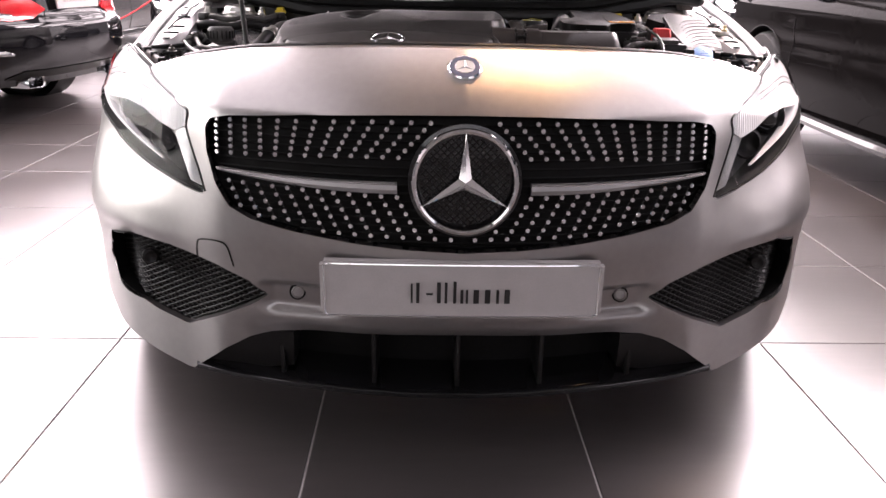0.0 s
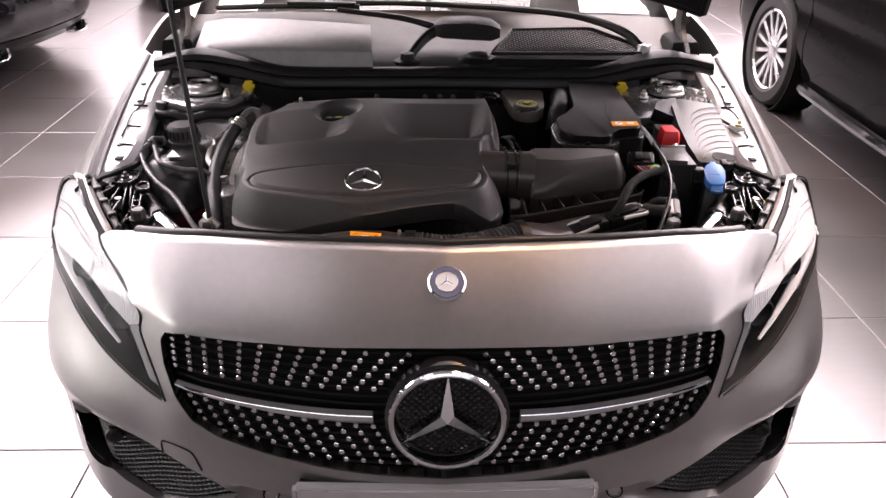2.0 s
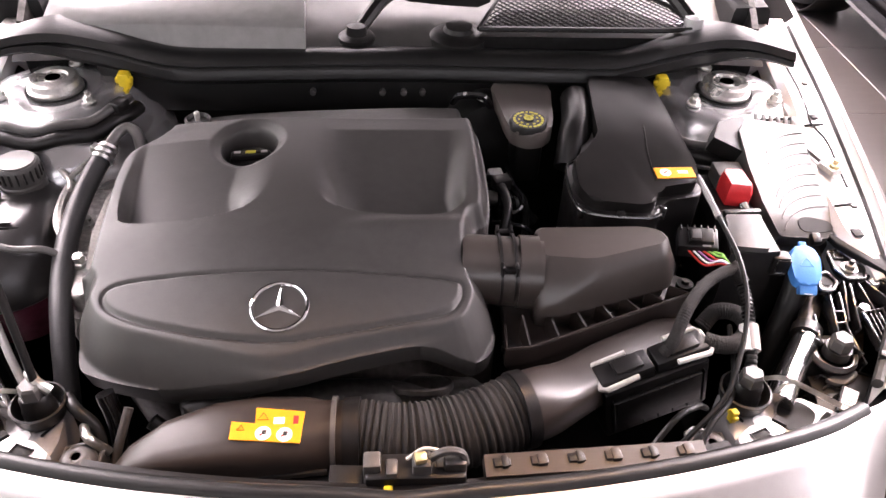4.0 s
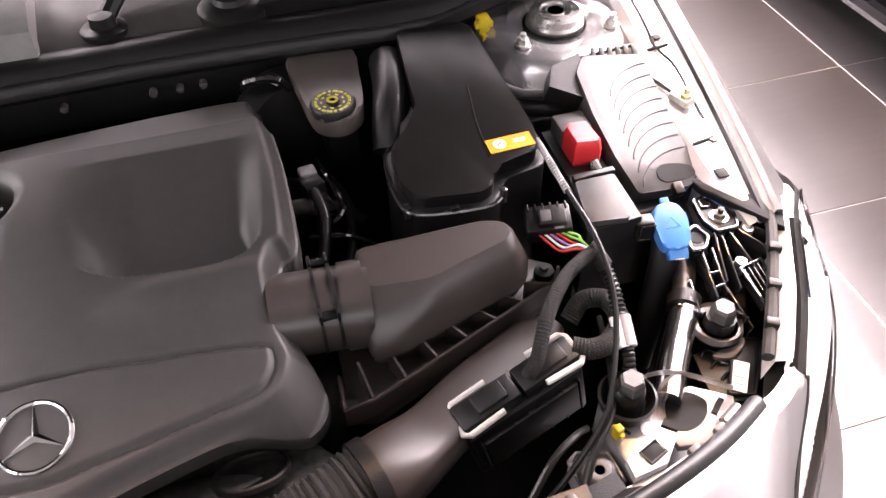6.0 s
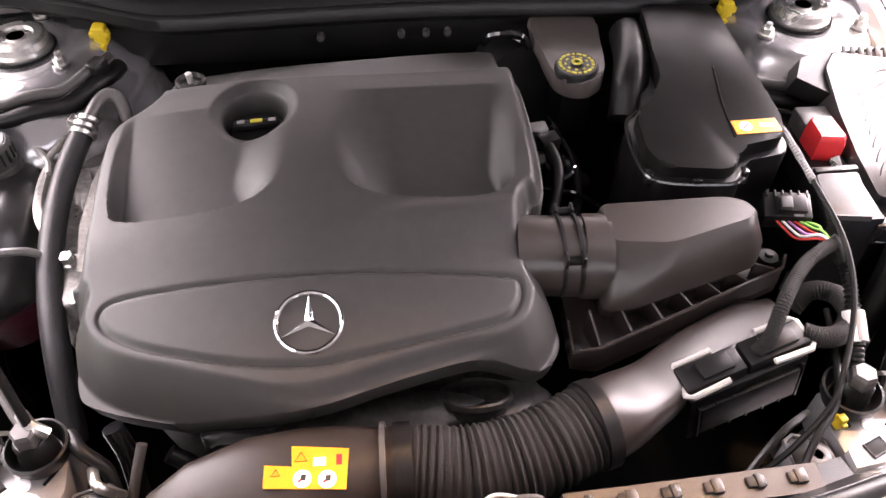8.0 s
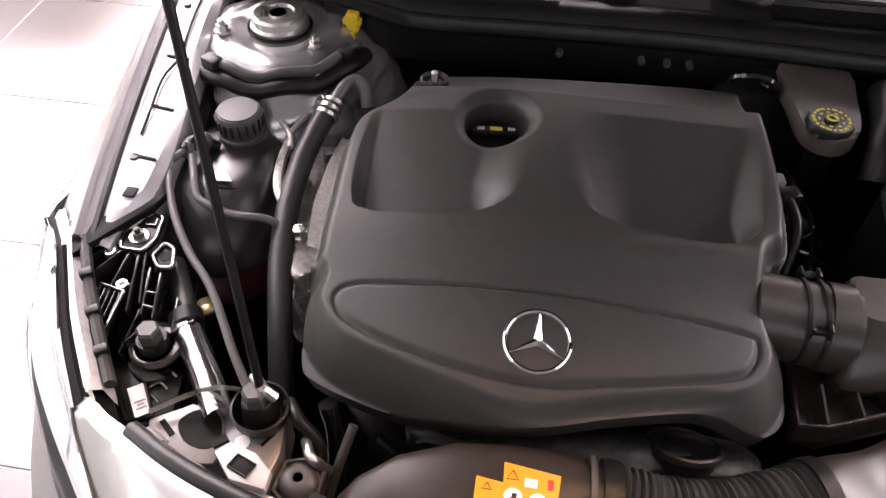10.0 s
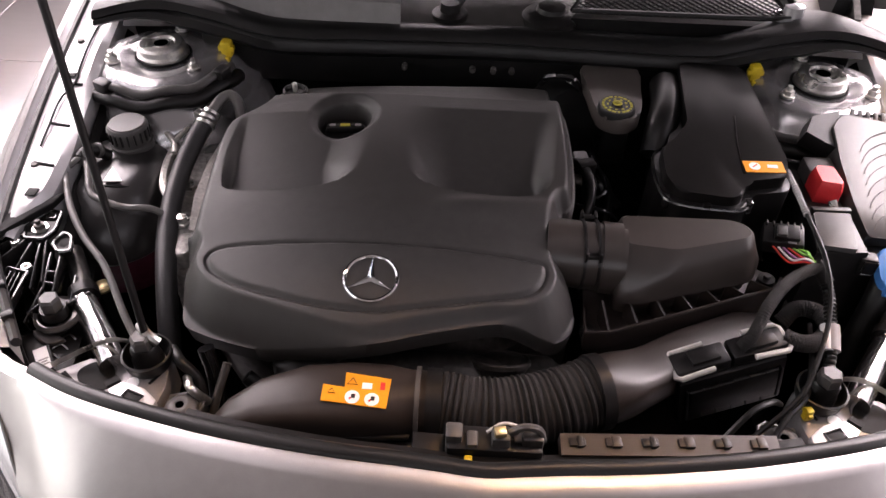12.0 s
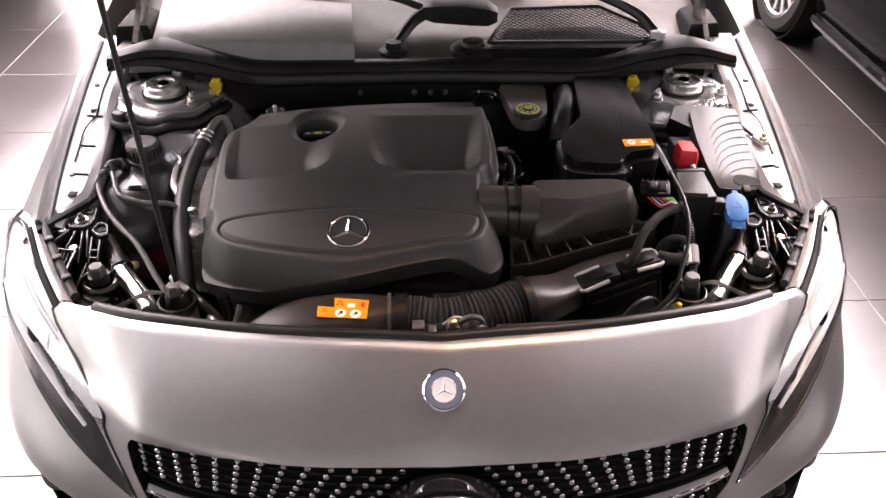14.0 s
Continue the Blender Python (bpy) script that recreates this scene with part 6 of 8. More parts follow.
part("bellows", tube([(0.152, 0.376, 0.698), (0.08, 0.350, 0.692), (0.01, 0.338, 0.690), (-0.058, 0.342, 0.694)], 0.0475, 24, 8, ribs=0.0019, pitch=0.0090), FABRIC, duct, "ribbed woven intake bellows")
part("duct_collar", tube([(-0.052, 0.342, 0.694), (-0.072, 0.342, 0.694)], 0.051, 24, 2), PLASTIC, duct)
part("duct_collar", tube([(-0.080, 0.342, 0.694), (-0.086, 0.342, 0.694)], 0.0525, 24, 2), GREYPL, duct)
rings = []
for x, y0, y1, z0, z1, rr in ((-0.066, 0.295, 0.388, 0.648, 0.741, 1.0), (-0.092, 0.294, 0.388, 0.648, 0.741, 0.95), (-0.12, 0.289, 0.388, 0.655, 0.742, 0.6), (-0.17, 0.284, 0.386, 0.66, 0.741, 0.35), (-0.23, 0.284, 0.380, 0.66, 0.736, 0.3), (-0.29, 0.286, 0.360, 0.664, 0.724, 0.3), (-0.33, 0.290, 0.334, 0.668, 0.708, 0.4), (-0.348, 0.294, 0.314, 0.674, 0.692, 0.6)):
    ring = []
    hy, hz, cy, cz = (y1 - y0) / 2, (z1 - z0) / 2, (y0 + y1) / 2, (z0 + z1) / 2
    for k in range(28):
        a = 2 * math.pi * k / 28
        c, s = math.cos(a), math.sin(a)
        p = 0.35 + 0.65 * rr
        ring.append(V(x, cy + hy * math.copysign(abs(c) ** p, c), cz + hz * math.copysign(abs(s) ** p, s)))
    rings.append(ring)
scoop = part("intake_scoop", loft(rings), DUCT, car, "black intake scoop with orange warning label", angle=60)
part("scoop_flange", prism([(-0.362, 0.300), (-0.352, 0.276), (-0.2, 0.268), (-0.08, 0.258), (-0.075, 0.290), (-0.12, 0.296), (-0.3, 0.305)], 0.678, 0.688, None, 0.002), PLASTIC, scoop)
part("scoop_seam", tube([(-0.35, 0.292, 0.694), (-0.2, 0.284, 0.697), (-0.09, 0.290, 0.699)], 0.004, 6, 5), PLASTIC, scoop)
LAB = [(-0.176, 0.352), (-0.117, 0.346), (-0.120, 0.303), (-0.203, 0.309), (-0.203, 0.333), (-0.175, 0.330)]
lab_m = Matrix.Translation((-0.16, 0.33, 0.7415)) @ pose(0, 0, 0, 5, 1, 0) @ Matrix.Translation((0.16, -0.33, 0))
lab = part("warning_label", prism(LAB, 0.0, 0.0012, lab_m, 0), ORANGE, scoop, "orange warning label with symbols")
for cx, cy in ((-0.164, 0.3165), (-0.139, 0.3145)):
    part("label_disc", lathe([(0.0095, 0.0010), (0.0095, 0.0016), (0, 0.0016)], 20, lab_m @ pose(cx, cy, 0)), WHITE, lab)
    part("label_mark", box(0.010, 0.0022, 0.0004, lab_m @ pose(cx, cy, 0.0017, 0, 0, 40), 0), RED, lab)
    part("label_mark", box(0.005, 0.006, 0.0004, lab_m @ pose(cx + 0.001, cy + 0.001, 0.0019), 0), INK, lab)
part("label_mark", box(0.013, 0.009, 0.0005, lab_m @ pose(-0.147, 0.3335, 0.0012), 0), WHITE, lab)
part("label_mark", box(0.006, 0.011, 0.0005, lab_m @ pose(-0.127, 0.3345, 0.0012), 0), RED, lab)
for cx, cy, s in ((-0.166, 0.338, 1.0), (-0.191, 0.323, 0.7)):
    tri = [tuple(lab_m @ V(cx + 0.0075 * s * math.cos(a), cy + 0.0065 * s * math.sin(a), 0.0016)) for a in (radians(90), radians(210), radians(330))]
    part("label_mark", tube(tri + tri[:1], 0.0005, 4, 1), INK, lab)

# control unit with its two plugs
ECU = pose(0.360, 0.436, 0.617, 0, -12, 14) @ Matrix.Diagonal((0.86, 0.9, 1, 1))
ecu = part("control_unit", box(0.180, 0.046, 0.098, ECU @ pose(0, 0.002, 0), 0.005), PLASTIC, car, "black control unit with two grey-levered plugs")
part("unit_frame", box(0.150, 0.008, 0.060, ECU @ pose(0, -0.024, 0.022), 0.003), PLASTIC, ecu)
for k in range(7):
    part("unit_rib", box(0.003, 0.007, 0.070, ECU @ pose(-0.078 + 0.026 * k, -0.024, 0.014), 0.001), PLASTIC, ecu)
for k, x in enumerate((-0.047, 0.047)):
    plug = part("plug", box(0.090, 0.038, 0.022, ECU @ pose(x, 0.004, 0.098), 0.004), PLASTIC, ecu)
    part("plug_lid", box(0.046, 0.026, 0.007, ECU @ pose(x + 0.006, 0.004, 0.119), 0.002), PLASTIC, plug)
    e = 1 if k else -1
    pts = [(x - e * 0.014, -0.021, 0.119), (x + e * 0.040, -0.022, 0.115), (x + e * 0.047, -0.016, 0.113), (x + e * 0.047, 0.022, 0.113), (x + e * 0.040, 0.028, 0.115), (x - e * 0.014, 0.027, 0.119)]
    part("plug_lever", tube([tuple(ECU @ V(*q)) for q in pts], 0.0040, 8, 1), LEVER, plug, "pale grey plug lever")
for pts, r in ((((0.350, 0.432, 0.742), (0.362, 0.438, 0.762), (0.386, 0.474, 0.785), (0.421, 0.514, 0.790), (0.455, 0.538, 0.790), (0.474, 0.548, 0.788)), 0.0085), (((0.412, 0.452, 0.744), (0.432, 0.443, 0.744), (0.458, 0.450, 0.740), (0.486, 0.482, 0.732), (0.488, 0.520, 0.724), (0.462, 0.532, 0.718), (0.440, 0.520, 0.700)), 0.0125)):
    part("wire_sleeve", tube(pts, r, 12, 6, ribs=0.0003, pitch=0.004), FABRIC, ecu)
PLUG = pose(0.447, 0.622, 0.764, 10, -6, -14)
plug2 = part("harness_plug", box(0.058, 0.040, 0.026, PLUG, 0.003), PLASTIC, car, "black plug with coloured wires")
part("plug_step", box(0.036, 0.026, 0.008, PLUG @ pose(0.004, -0.003, 0.026), 0.002), PLASTIC, plug2)
part("plug_latch", box(0.014, 0.018, 0.006, PLUG @ pose(-0.004, -0.006, 0.034), 0.0015), GREYPL, plug2)
part("plug_print", box(0.012, 0.006, 0.0006, PLUG @ pose(0.012, -0.016, 0.0262), 0), LABELGREY, plug2)
for k in range(6):
    part("plug_rib", box(0.0024, 0.010, 0.003, PLUG @ pose(-0.024 + 0.0096 * k, 0.016, 0.026), 0.0006), PLASTIC, plug2)
for k, mat in enumerate((GREENW, GREENW, REDW, PINKW, WHITE, REDW)):
    a = PLUG @ V(0.022 - 0.007 * k, -0.019, 0.016)
    b = a + V(0.006 + 0.002 * k, -0.018 - 0.002 * k, 0.010 - 0.003 * k)
    part("wire", tube([tuple(a), tuple(b), (0.466 - 0.002 * k, 0.566 - 0.002 * k, 0.792 + 0.003 * math.sin(2.0 * k)), (0.474, 0.549, 0.788)], 0.0017, 6, 5), mat, plug2)
part("wire_joint", tube([(0.470, 0.555, 0.789), (0.478, 0.545, 0.784), (0.484, 0.530, 0.776)], 0.0105, 10, 4), FABRIC, plug2)
part("braided_cable", tube([(0.470, 0.735, 0.818), (0.469, 0.697, 0.822), (0.471, 0.629, 0.818)], 0.0044, 8, 8, ribs=0.0008, pitch=0.005), LABELGREY, car)
part("cable", tube([(0.471, 0.632, 0.818), (0.478, 0.560, 0.806), (0.476, 0.505, 0.790), (0.463, 0.452, 0.768), (0.434, 0.392, 0.742), (0.412, 0.362, 0.726), (0.368, 0.332, 0.698), (0.335, 0.320, 0.66)], 0.0036, 8, 8), RUBBER, car)
part("corrugated_cable", tube([(0.480, 0.540, 0.782), (0.486, 0.515, 0.766), (0.484, 0.490, 0.754), (0.479, 0.456, 0.742), (0.474, 0.428, 0.725), (0.470, 0.41, 0.70)], 0.0080, 10, 8, ribs=0.0012, pitch=0.006), RUBBER, car)
wrap = part("cable_tag", tube([(0.4815, 0.474, 0.7485), (0.477, 0.440, 0.734)], 0.0118, 12, 1), LABELGREY, car, "paper tag wrapped round a cable")
part("tag_face", tube([(0.4745, 0.473, 0.7505), (0.470, 0.439, 0.736)], 0.0085, 12, 1), WHITE, wrap)

# brake fluid reservoir and the black box beside it
part("reservoir_foot", box(0.05, 0.10, 0.10, pose(0.232, 0.955, 0.685), 0.01), DARK, car)
res = prism(loop2([(0.190, 0.900), (0.205, 0.876), (0.228, 0.868), (0.252, 0.878), (0.268, 0.905), (0.276, 0.97), (0.276, 1.06), (0.180, 1.06), (0.182, 0.97)], 4), 0.782, 0.811, None, 0.006)
res_p = part("brake_reservoir", res, RESERVOIR, car, "grey brake fluid reservoir with yellow-printed cap")
part("reservoir_cap", lathe([(0.033, 0.800), (0.033, 0.816), (0.030, 0.820), (0.010, 0.820), (0.009, 0.823), (0.0, 0.823)], 32, pose(0.224, 0.903, 0)), PLASTIC, res_p)
for k in range(18):
    part("cap_print", box(0.0040 + 0.002 * (k % 3), 0.0042, 0.0008, pose(0.224, 0.903, 0.820, 0, 0, 20 * k) @ pose(0, 0.0245, 0), 0), YPRINT, res_p)
for k in range(9):
    part("cap_print", box(0.0046, 0.0028, 0.0008, pose(0.224, 0.903, 0.820, 0, 0, 40 * k + 8) @ pose(0, 0.0165, 0), 0), YPRINT, res_p)
part("cap_centre", lathe([(0.0085, 0.823), (0.0085, 0.8238), (0.0045, 0.8238), (0.0045, 0.823)], 20, pose(0.224, 0.903, 0)), YPRINT, res_p)
part("brake_servo", lathe([(0.085, 0.0), (0.098, 0.02), (0.098, 0.05), (0.08, 0.075), (0.04, 0.085)], 32, pose(0.165, 1.06, 0.695, 78, 0, 8)), DARK, car, "round black brake servo")
part("servo_pipe", tube([(0.10, 1.015, 0.79), (0.112, 1.0, 0.812), (0.150, 0.994, 0.815), (0.17, 1.0, 0.79)], 0.007, 8, 5), GLOSSBL, car)
part("servo_rail", tube([(0.128, 1.020, 0.806), (0.154, 0.990, 0.806)], 0.0022, 6, 1), PIPE, car)
box_wall = prism(rounded([(0.270, 0.785), (0.266, 0.693), (0.284, 0.656), (0.369, 0.644), (0.393, 0.655), (0.402, 0.684), (0.470, 0.698), (0.482, 0.750), (0.472, 1.02), (0.335, 1.03), (0.318, 0.880), (0.296, 0.80)], 0.012), 0.60, 0.806, None, 0.003, seg=3)
big_p = part("black_bay_box", box_wall, PLASTIC, car, "large black moulded box with orange label", angle=30)
lid_a = rounded([(0.277, 0.770), (0.274, 0.695), (0.290, 0.663), (0.366, 0.652), (0.386, 0.662), (0.394, 0.692), (0.462, 0.707), (0.472, 0.750), (0.460, 1.015), (0.346, 1.02), (0.336, 0.908), (0.331, 0.840), (0.302, 0.790)], 0.013)
BOXT = Matrix.Translation((0.38, 0.80, 0.828)) @ pose(0, 0, 0, 3.0, 0.0, 0) @ Matrix.Translation((-0.38, -0.80, 0))
part("box_lid", prism(lid_a, -0.045, 0.004, BOXT, 0.005, seg=3), SATIN, big_p, "satin black box lid", angle=30)
part("lid_crease", tube([tuple(BOXT @ V(x, y, 0.0042)) for x, y in ((0.395, 0.71), (0.40, 0.78), (0.412, 0.86))], 0.0012, 5, 4), SATIN, big_p)
part("box_shoulder", tube([(0.325, 1.0, 0.806), (0.316, 0.93, 0.806), (0.302, 0.875, 0.796), (0.292, 0.835, 0.765)], 0.028, 14, 6), PLASTIC, big_p)
part("box_rim", tube([(0.290, 0.80, 0.806), (0.269, 0.772, 0.806), (0.265, 0.695, 0.806), (0.284, 0.655, 0.806), (0.368, 0.643, 0.806), (0.393, 0.653, 0.806)], 0.0026, 6, 4), RIBGREY, big_p)
part("lid_lug", box(0.012, 0.008, 0.008, pose(0.330, 0.648, 0.806), 0.002), SATIN, big_p)
for x, y in ((0.275, 0.672), (0.400, 0.668)):
    part("box_clip", box(0.010, 0.012, 0.022, pose(x, y, 0.786), 0.002), RIBGREY, big_p)
olab = part("warning_label", box(0.062, 0.026, 0.0012, BOXT @ pose(0.430, 0.728, 0.0042, 0, 0, 2), 0), ORANGE, big_p, "small orange warning label")
part("label_disc", lathe([(0.0088, 0.001), (0.0088, 0.0018), (0, 0.0018)], 18, BOXT @ pose(0.415, 0.7275, 0.0046)), WHITE, olab)
part("label_mark", box(0.011, 0.002, 0.0005, BOXT @ pose(0.415, 0.7275, 0.0066, 0, 0, 42), 0), RED, olab)
part("label_mark", box(0.016, 0.007, 0.0005, BOXT @ pose(0.443, 0.729, 0.0056), 0), WHITE, olab)

# fuse box with its grey lid, the red terminal and the washer filler
TILTM = Matrix.Translation((0.62, 0.76, 0.797)) @ pose(0, 0, 0, 19, 6, 0)


def lid_pt(x, y, z=0.0):
    return TILTM @ V(x - 0.62, y - 0.76, z)


lid_out = rounded([(0.565, 0.845), (0.584, 0.874), (0.676, 0.868), (0.690, 0.660), (0.668, 0.640), (0.588, 0.638), (0.574, 0.70), (0.566, 0.77)], 0.006)
lid = prism([(q.x - 0.62, q.y - 0.76) for q in lid_out], -0.030, 0.010, TILTM, 0.0025)
fuse = part("fuse_box", lid, LIDGREY, car, "fuse box with a ribbed grey lid", angle=30)
for k in range(8):
    f = k / 7
    cy = 0.845 - 0.150 * f
    arc = [tuple(lid_pt(0.683 - 0.004 * f - 0.085 * math.sin(a), cy - 0.075 * (1 - math.cos(a)) + 0.006, 0.0108)) for a in (radians(8 * j) for j in range(10))]
    part("lid_rib", tube(arc, 0.0007, 5, 2), LIDGREY, fuse)
# flat near-black patch, the recess's shade in its colour
part("lid_recess", prism([(q.x - 0.62, q.y - 0.76) for q in loop2([(0.625, 0.668), (0.640, 0.678), (0.676, 0.672), (0.678, 0.655), (0.632, 0.650)], 3)], 0.0095, 0.0112, TILTM, 0), DARK, fuse)
part("lid_latch", box(0.014, 0.018, 0.014, pose(0.640, 0.640, 0.760, 18), 0.002), PLASTIC, fuse)
part("fuse_case", prism([(0.512, 0.860), (0.60, 0.885), (0.688, 0.885), (0.694, 0.66), (0.60, 0.63), (0.50, 0.63)], 0.60, 0.745, None, 0.005), PLASTIC, fuse)
wedge = loft([[lid_pt(x, y, z) for x, y in ((0.520, 0.83), (0.535, 0.865), (0.585, 0.885), (0.575, 0.80))] for z in (-0.03, 0.004)])
part("case_wedge", wedge, PLASTIC, fuse)
part("comb_bar", tube([(0.572, 0.893, 0.822), (0.684, 0.893, 0.830)], 0.003, 6, 1), PLASTIC, fuse)
for k in range(6):
    part("comb_tooth", box(0.0075, 0.024, 0.004, Matrix.Translation(lid_pt(0.607 + 0.0135 * k, 0.880, 0.001)) @ pose(0, 0, 0, 19, 0, -14), 0.001), PLASTIC, fuse)
part("terminal_tray", prism([(0.505, 0.800), (0.566, 0.800), (0.566, 0.650), (0.502, 0.650)], 0.74, 0.776, None, 0.004), PLASTIC, fuse)
part("tray_block", box(0.046, 0.040, 0.03, pose(0.540, 0.775, 0.776), 0.003), GREYPL, fuse)
red = loft([[V(0.540 + x * s, 0.738 + y * s, z) for x, y in ((-0.021, -0.024), (0.014, -0.030), (0.020, -0.022), (0.016, 0.026), (-0.013, 0.028), (-0.021, 0.018))] for z, s in ((0.775, 1.0), (0.797, 1.0), (0.810, 0.90), (0.814, 0.80))])
part("red_terminal_cap", red, RED, fuse, "red plastic battery terminal cap", angle=25)
part("terminal_bolt", tube([(0.544, 0.706, 0.786), (0.548, 0.694, 0.776)], 0.007, 8, 1), STEEL, fuse)
fl = part("fuse_cover", prism([(0.500, 0.690), (0.562, 0.690), (0.560, 0.588), (0.482, 0.582)], 0.66, 0.786, None, 0.003), PLASTIC, fuse)
part("cover_plate", prism(rounded([(0.499, 0.664), (0.555, 0.664), (0.538, 0.582), (0.484, 0.589)], 0.003), 0.787, 0.796, None, 0.002), LIDGREY, fl, "small grey cover plate")
part("cover_bar", box(0.060, 0.010, 0.010, pose(0.530, 0.674, 0.786, 0, 0, 2), 0.002), PLASTIC, fl)
catch = part("cover_catch", box(0.026, 0.020, 0.034, pose(0.566, 0.592, 0.742, 0, 0, -8), 0.003), PLASTIC, fl)
hoop_ = [tuple(pose(0.568, 0.5815, 0.760, 0, 0, -8) @ V(x, 0, z)) for x, z in ((-0.009, -0.012), (0.009, -0.012), (0.009, 0.012), (-0.009, 0.012))]
part("catch_frame", tube(hoop_ + hoop_[:1], 0.0016, 6, 1), RIBGREY, catch)
filler = part("washer_filler", tube([(0.600, 0.582, 0.748), (0.592, 0.565, 0.71), (0.575, 0.54, 0.64), (0.56, 0.52, 0.56)], (0.020, 0.018), 16, 5), PLASTIC, car, "washer filler neck with a blue cap")
BL = pose(0.600, 0.580, 0.764, 24, 0, -8)
part("blue_cap", prism(loop2([(-0.020, -0.018), (-0.012, -0.032), (0.012, -0.032), (0.020, -0.018), (0.021, 0.014), (0.011, 0.030), (-0.011, 0.030), (-0.021, 0.014)], 4), -0.012, 0.006, BL, 0.004), BLUE, filler, "blue washer fluid cap")
part("cap_tab", box(0.026, 0.014, 0.014, BL @ pose(0.002, -0.034, -0.014, 20), 0.002), BLUE, filler)
part("tab_print", box(0.012, 0.001, 0.007, BL @ pose(0.002, -0.0425, -0.009, 20), 0), WHITE, filler)
part("cap_symbol", tube([tuple(BL @ V(x, y, 0.0064)) for x, y in ((-0.010, -0.004), (0.0, 0.010), (0.010, -0.004), (-0.010, -0.004))], 0.0006, 4, 1), BLUE, filler)
part("cap_hinge", box(0.012, 0.012, 0.006, BL @ pose(0, 0.034, -0.004), 0.002), BLUE, filler)


# ---- headlamp carriers, bump stops and front cross member ----
def corner(sx):
    mir = Matrix.Diagonal((sx, 1, 1, 1))

    def P(x, y, z):
        return V(sx * x, y, z)

    def blade(name, a, b, mat, parent, tall=0.034, thick=0.0032):
        """A thin upright rib with a rounded top edge from a to b."""
        a, b = P(*a), P(*b)
        d = b - a
        m = Matrix.Translation((a + b) / 2) @ d.to_track_quat("X", "Z").to_matrix().to_4x4()
        return part(name, box(d.length, thick, tall, m @ pose(0, 0, -tall), 0.0011), mat, parent)

    def hoop(name, pts, z, r, mat, parent):
        pts = [P(x, y, z) for x, y in pts]
        return part(name, tube(pts + pts[:1], r, 6, 1), mat, parent)

    # holes, slits and slots here are near-black patches with shade painted in
    carrier = part("lamp_carrier", prism([(0.625, 0.625), (0.665, 0.635), (0.735, 0.600), (0.715, 0.54), (0.660, 0.44), (0.60, 0.40), (0.565, 0.42), (0.60, 0.50)], 0.640, 0.662, mir, 0.004), DARK, car, "ribbed black headlamp carrier")
    # the screwed plate with its spread of ribs
    outline = [(0.660, 0.627), (0.679, 0.630), (0.701, 0.590), (0.692, 0.565), (0.663, 0.565), (0.654, 0.587)]
    pad = part("carrier_mount", prism(rounded(outline, 0.005), 0.742, 0.750, mir, 0.002), PLASTIC, carrier)
    hoop("mount_rim", [tuple(q) for q in rounded(outline, 0.005)], 0.751, 0.0022, RIBGREY, pad)
    part("mount_washer", lathe([(0.0125, 0.750), (0.0125, 0.7525), (0.0, 0.7525)], 18, pose(sx * 0.677, 0.588, 0)), STEEL, pad)
    part("carrier_nut", lathe([(0.0085, 0.7525), (0.0085, 0.759), (0.004, 0.760), (0.004, 0.766), (0.0, 0.767)], 6, pose(sx * 0.677, 0.588, 0)), METALDK, pad, smooth=False)
    part("mount_hole", box(0.012, 0.011, 0.002, pose(sx * 0.671, 0.616, 0.7502, 0, 0, -sx * 25), 0.0006), DARK, pad)
    hoop("hole_rim", ((0.664, 0.610), (0.676, 0.609), (0.679, 0.622), (0.666, 0.623)), 0.752, 0.0016, RIBGREY, pad)
    for a, b in (((0.660, 0.567, 0.748), (0.645, 0.500, 0.728)), ((0.668, 0.566, 0.748), (0.657, 0.486, 0.726)), ((0.680, 0.566, 0.748), (0.689, 0.500, 0.733)), ((0.691, 0.567, 0.748), (0.718, 0.522, 0.742)), ((0.699, 0.582, 0.748), (0.728, 0.545, 0.748)), ((0.664, 0.524, 0.732), (0.684, 0.528, 0.732))):
        blade("carrier_rib", a, b, RIBGREY, carrier)
    for x, y, z in ((0.705, 0.560, 0.746), (0.674, 0.520, 0.734)):
        part("carrier_eye", lathe([(0.0070, z - 0.02), (0.0070, z + 0.003), (0.0040, z + 0.003), (0.0, z - 0.004)], 14, pose(sx * x, y, 0)), STEEL, carrier)
    hoop("vane_frame", ((0.667, 0.510), (0.700, 0.517), (0.692, 0.455), (0.664, 0.449)), 0.735, 0.0022, RIBGREY, carrier)
    for k in range(4):
        x = 0.672 + 0.0072 * k
        blade("carrier_vane", (x, 0.509 + 0.0015 * k, 0.734), (x - 0.003, 0.453 + 0.0012 * k, 0.731), RIBGREY, carrier, 0.018, 0.0024)
    # the eye beside the filler, its ladder down to the knob
    loop = [(0.619, 0.551), (0.629, 0.582), (0.645, 0.590), (0.652, 0.566), (0.637, 0.548)]
    part("eye_plate", prism(rounded(loop, 0.006), 0.732, 0.740, mir, 0.002), PLASTIC, carrier)
    hoop("eye_bracket", [tuple(q) for q in rounded(loop, 0.006)], 0.742, 0.0030, RIBGREY, carrier)
    part("eye_hole", lathe([(0.0085, 0.7402), (0.0085, 0.7412), (0.0, 0.7412)], 16, pose(sx * 0.636, 0.569, 0)), DARK, carrier)
    legs = (((0.634, 0.553, 0.740), (0.620, 0.480, 0.728)), ((0.648, 0.549, 0.740), (0.636, 0.484, 0.728)))
    for a, b in legs:
        blade("ladder_leg", a, b, RIBGREY, carrier)
    for f in (0.52, 0.80):
        a, b = (tuple(p + (q - p) * f for p, q in zip(*leg)) for leg in legs)
        blade("ladder_rung", a, b, RIBGREY, carrier, 0.024)
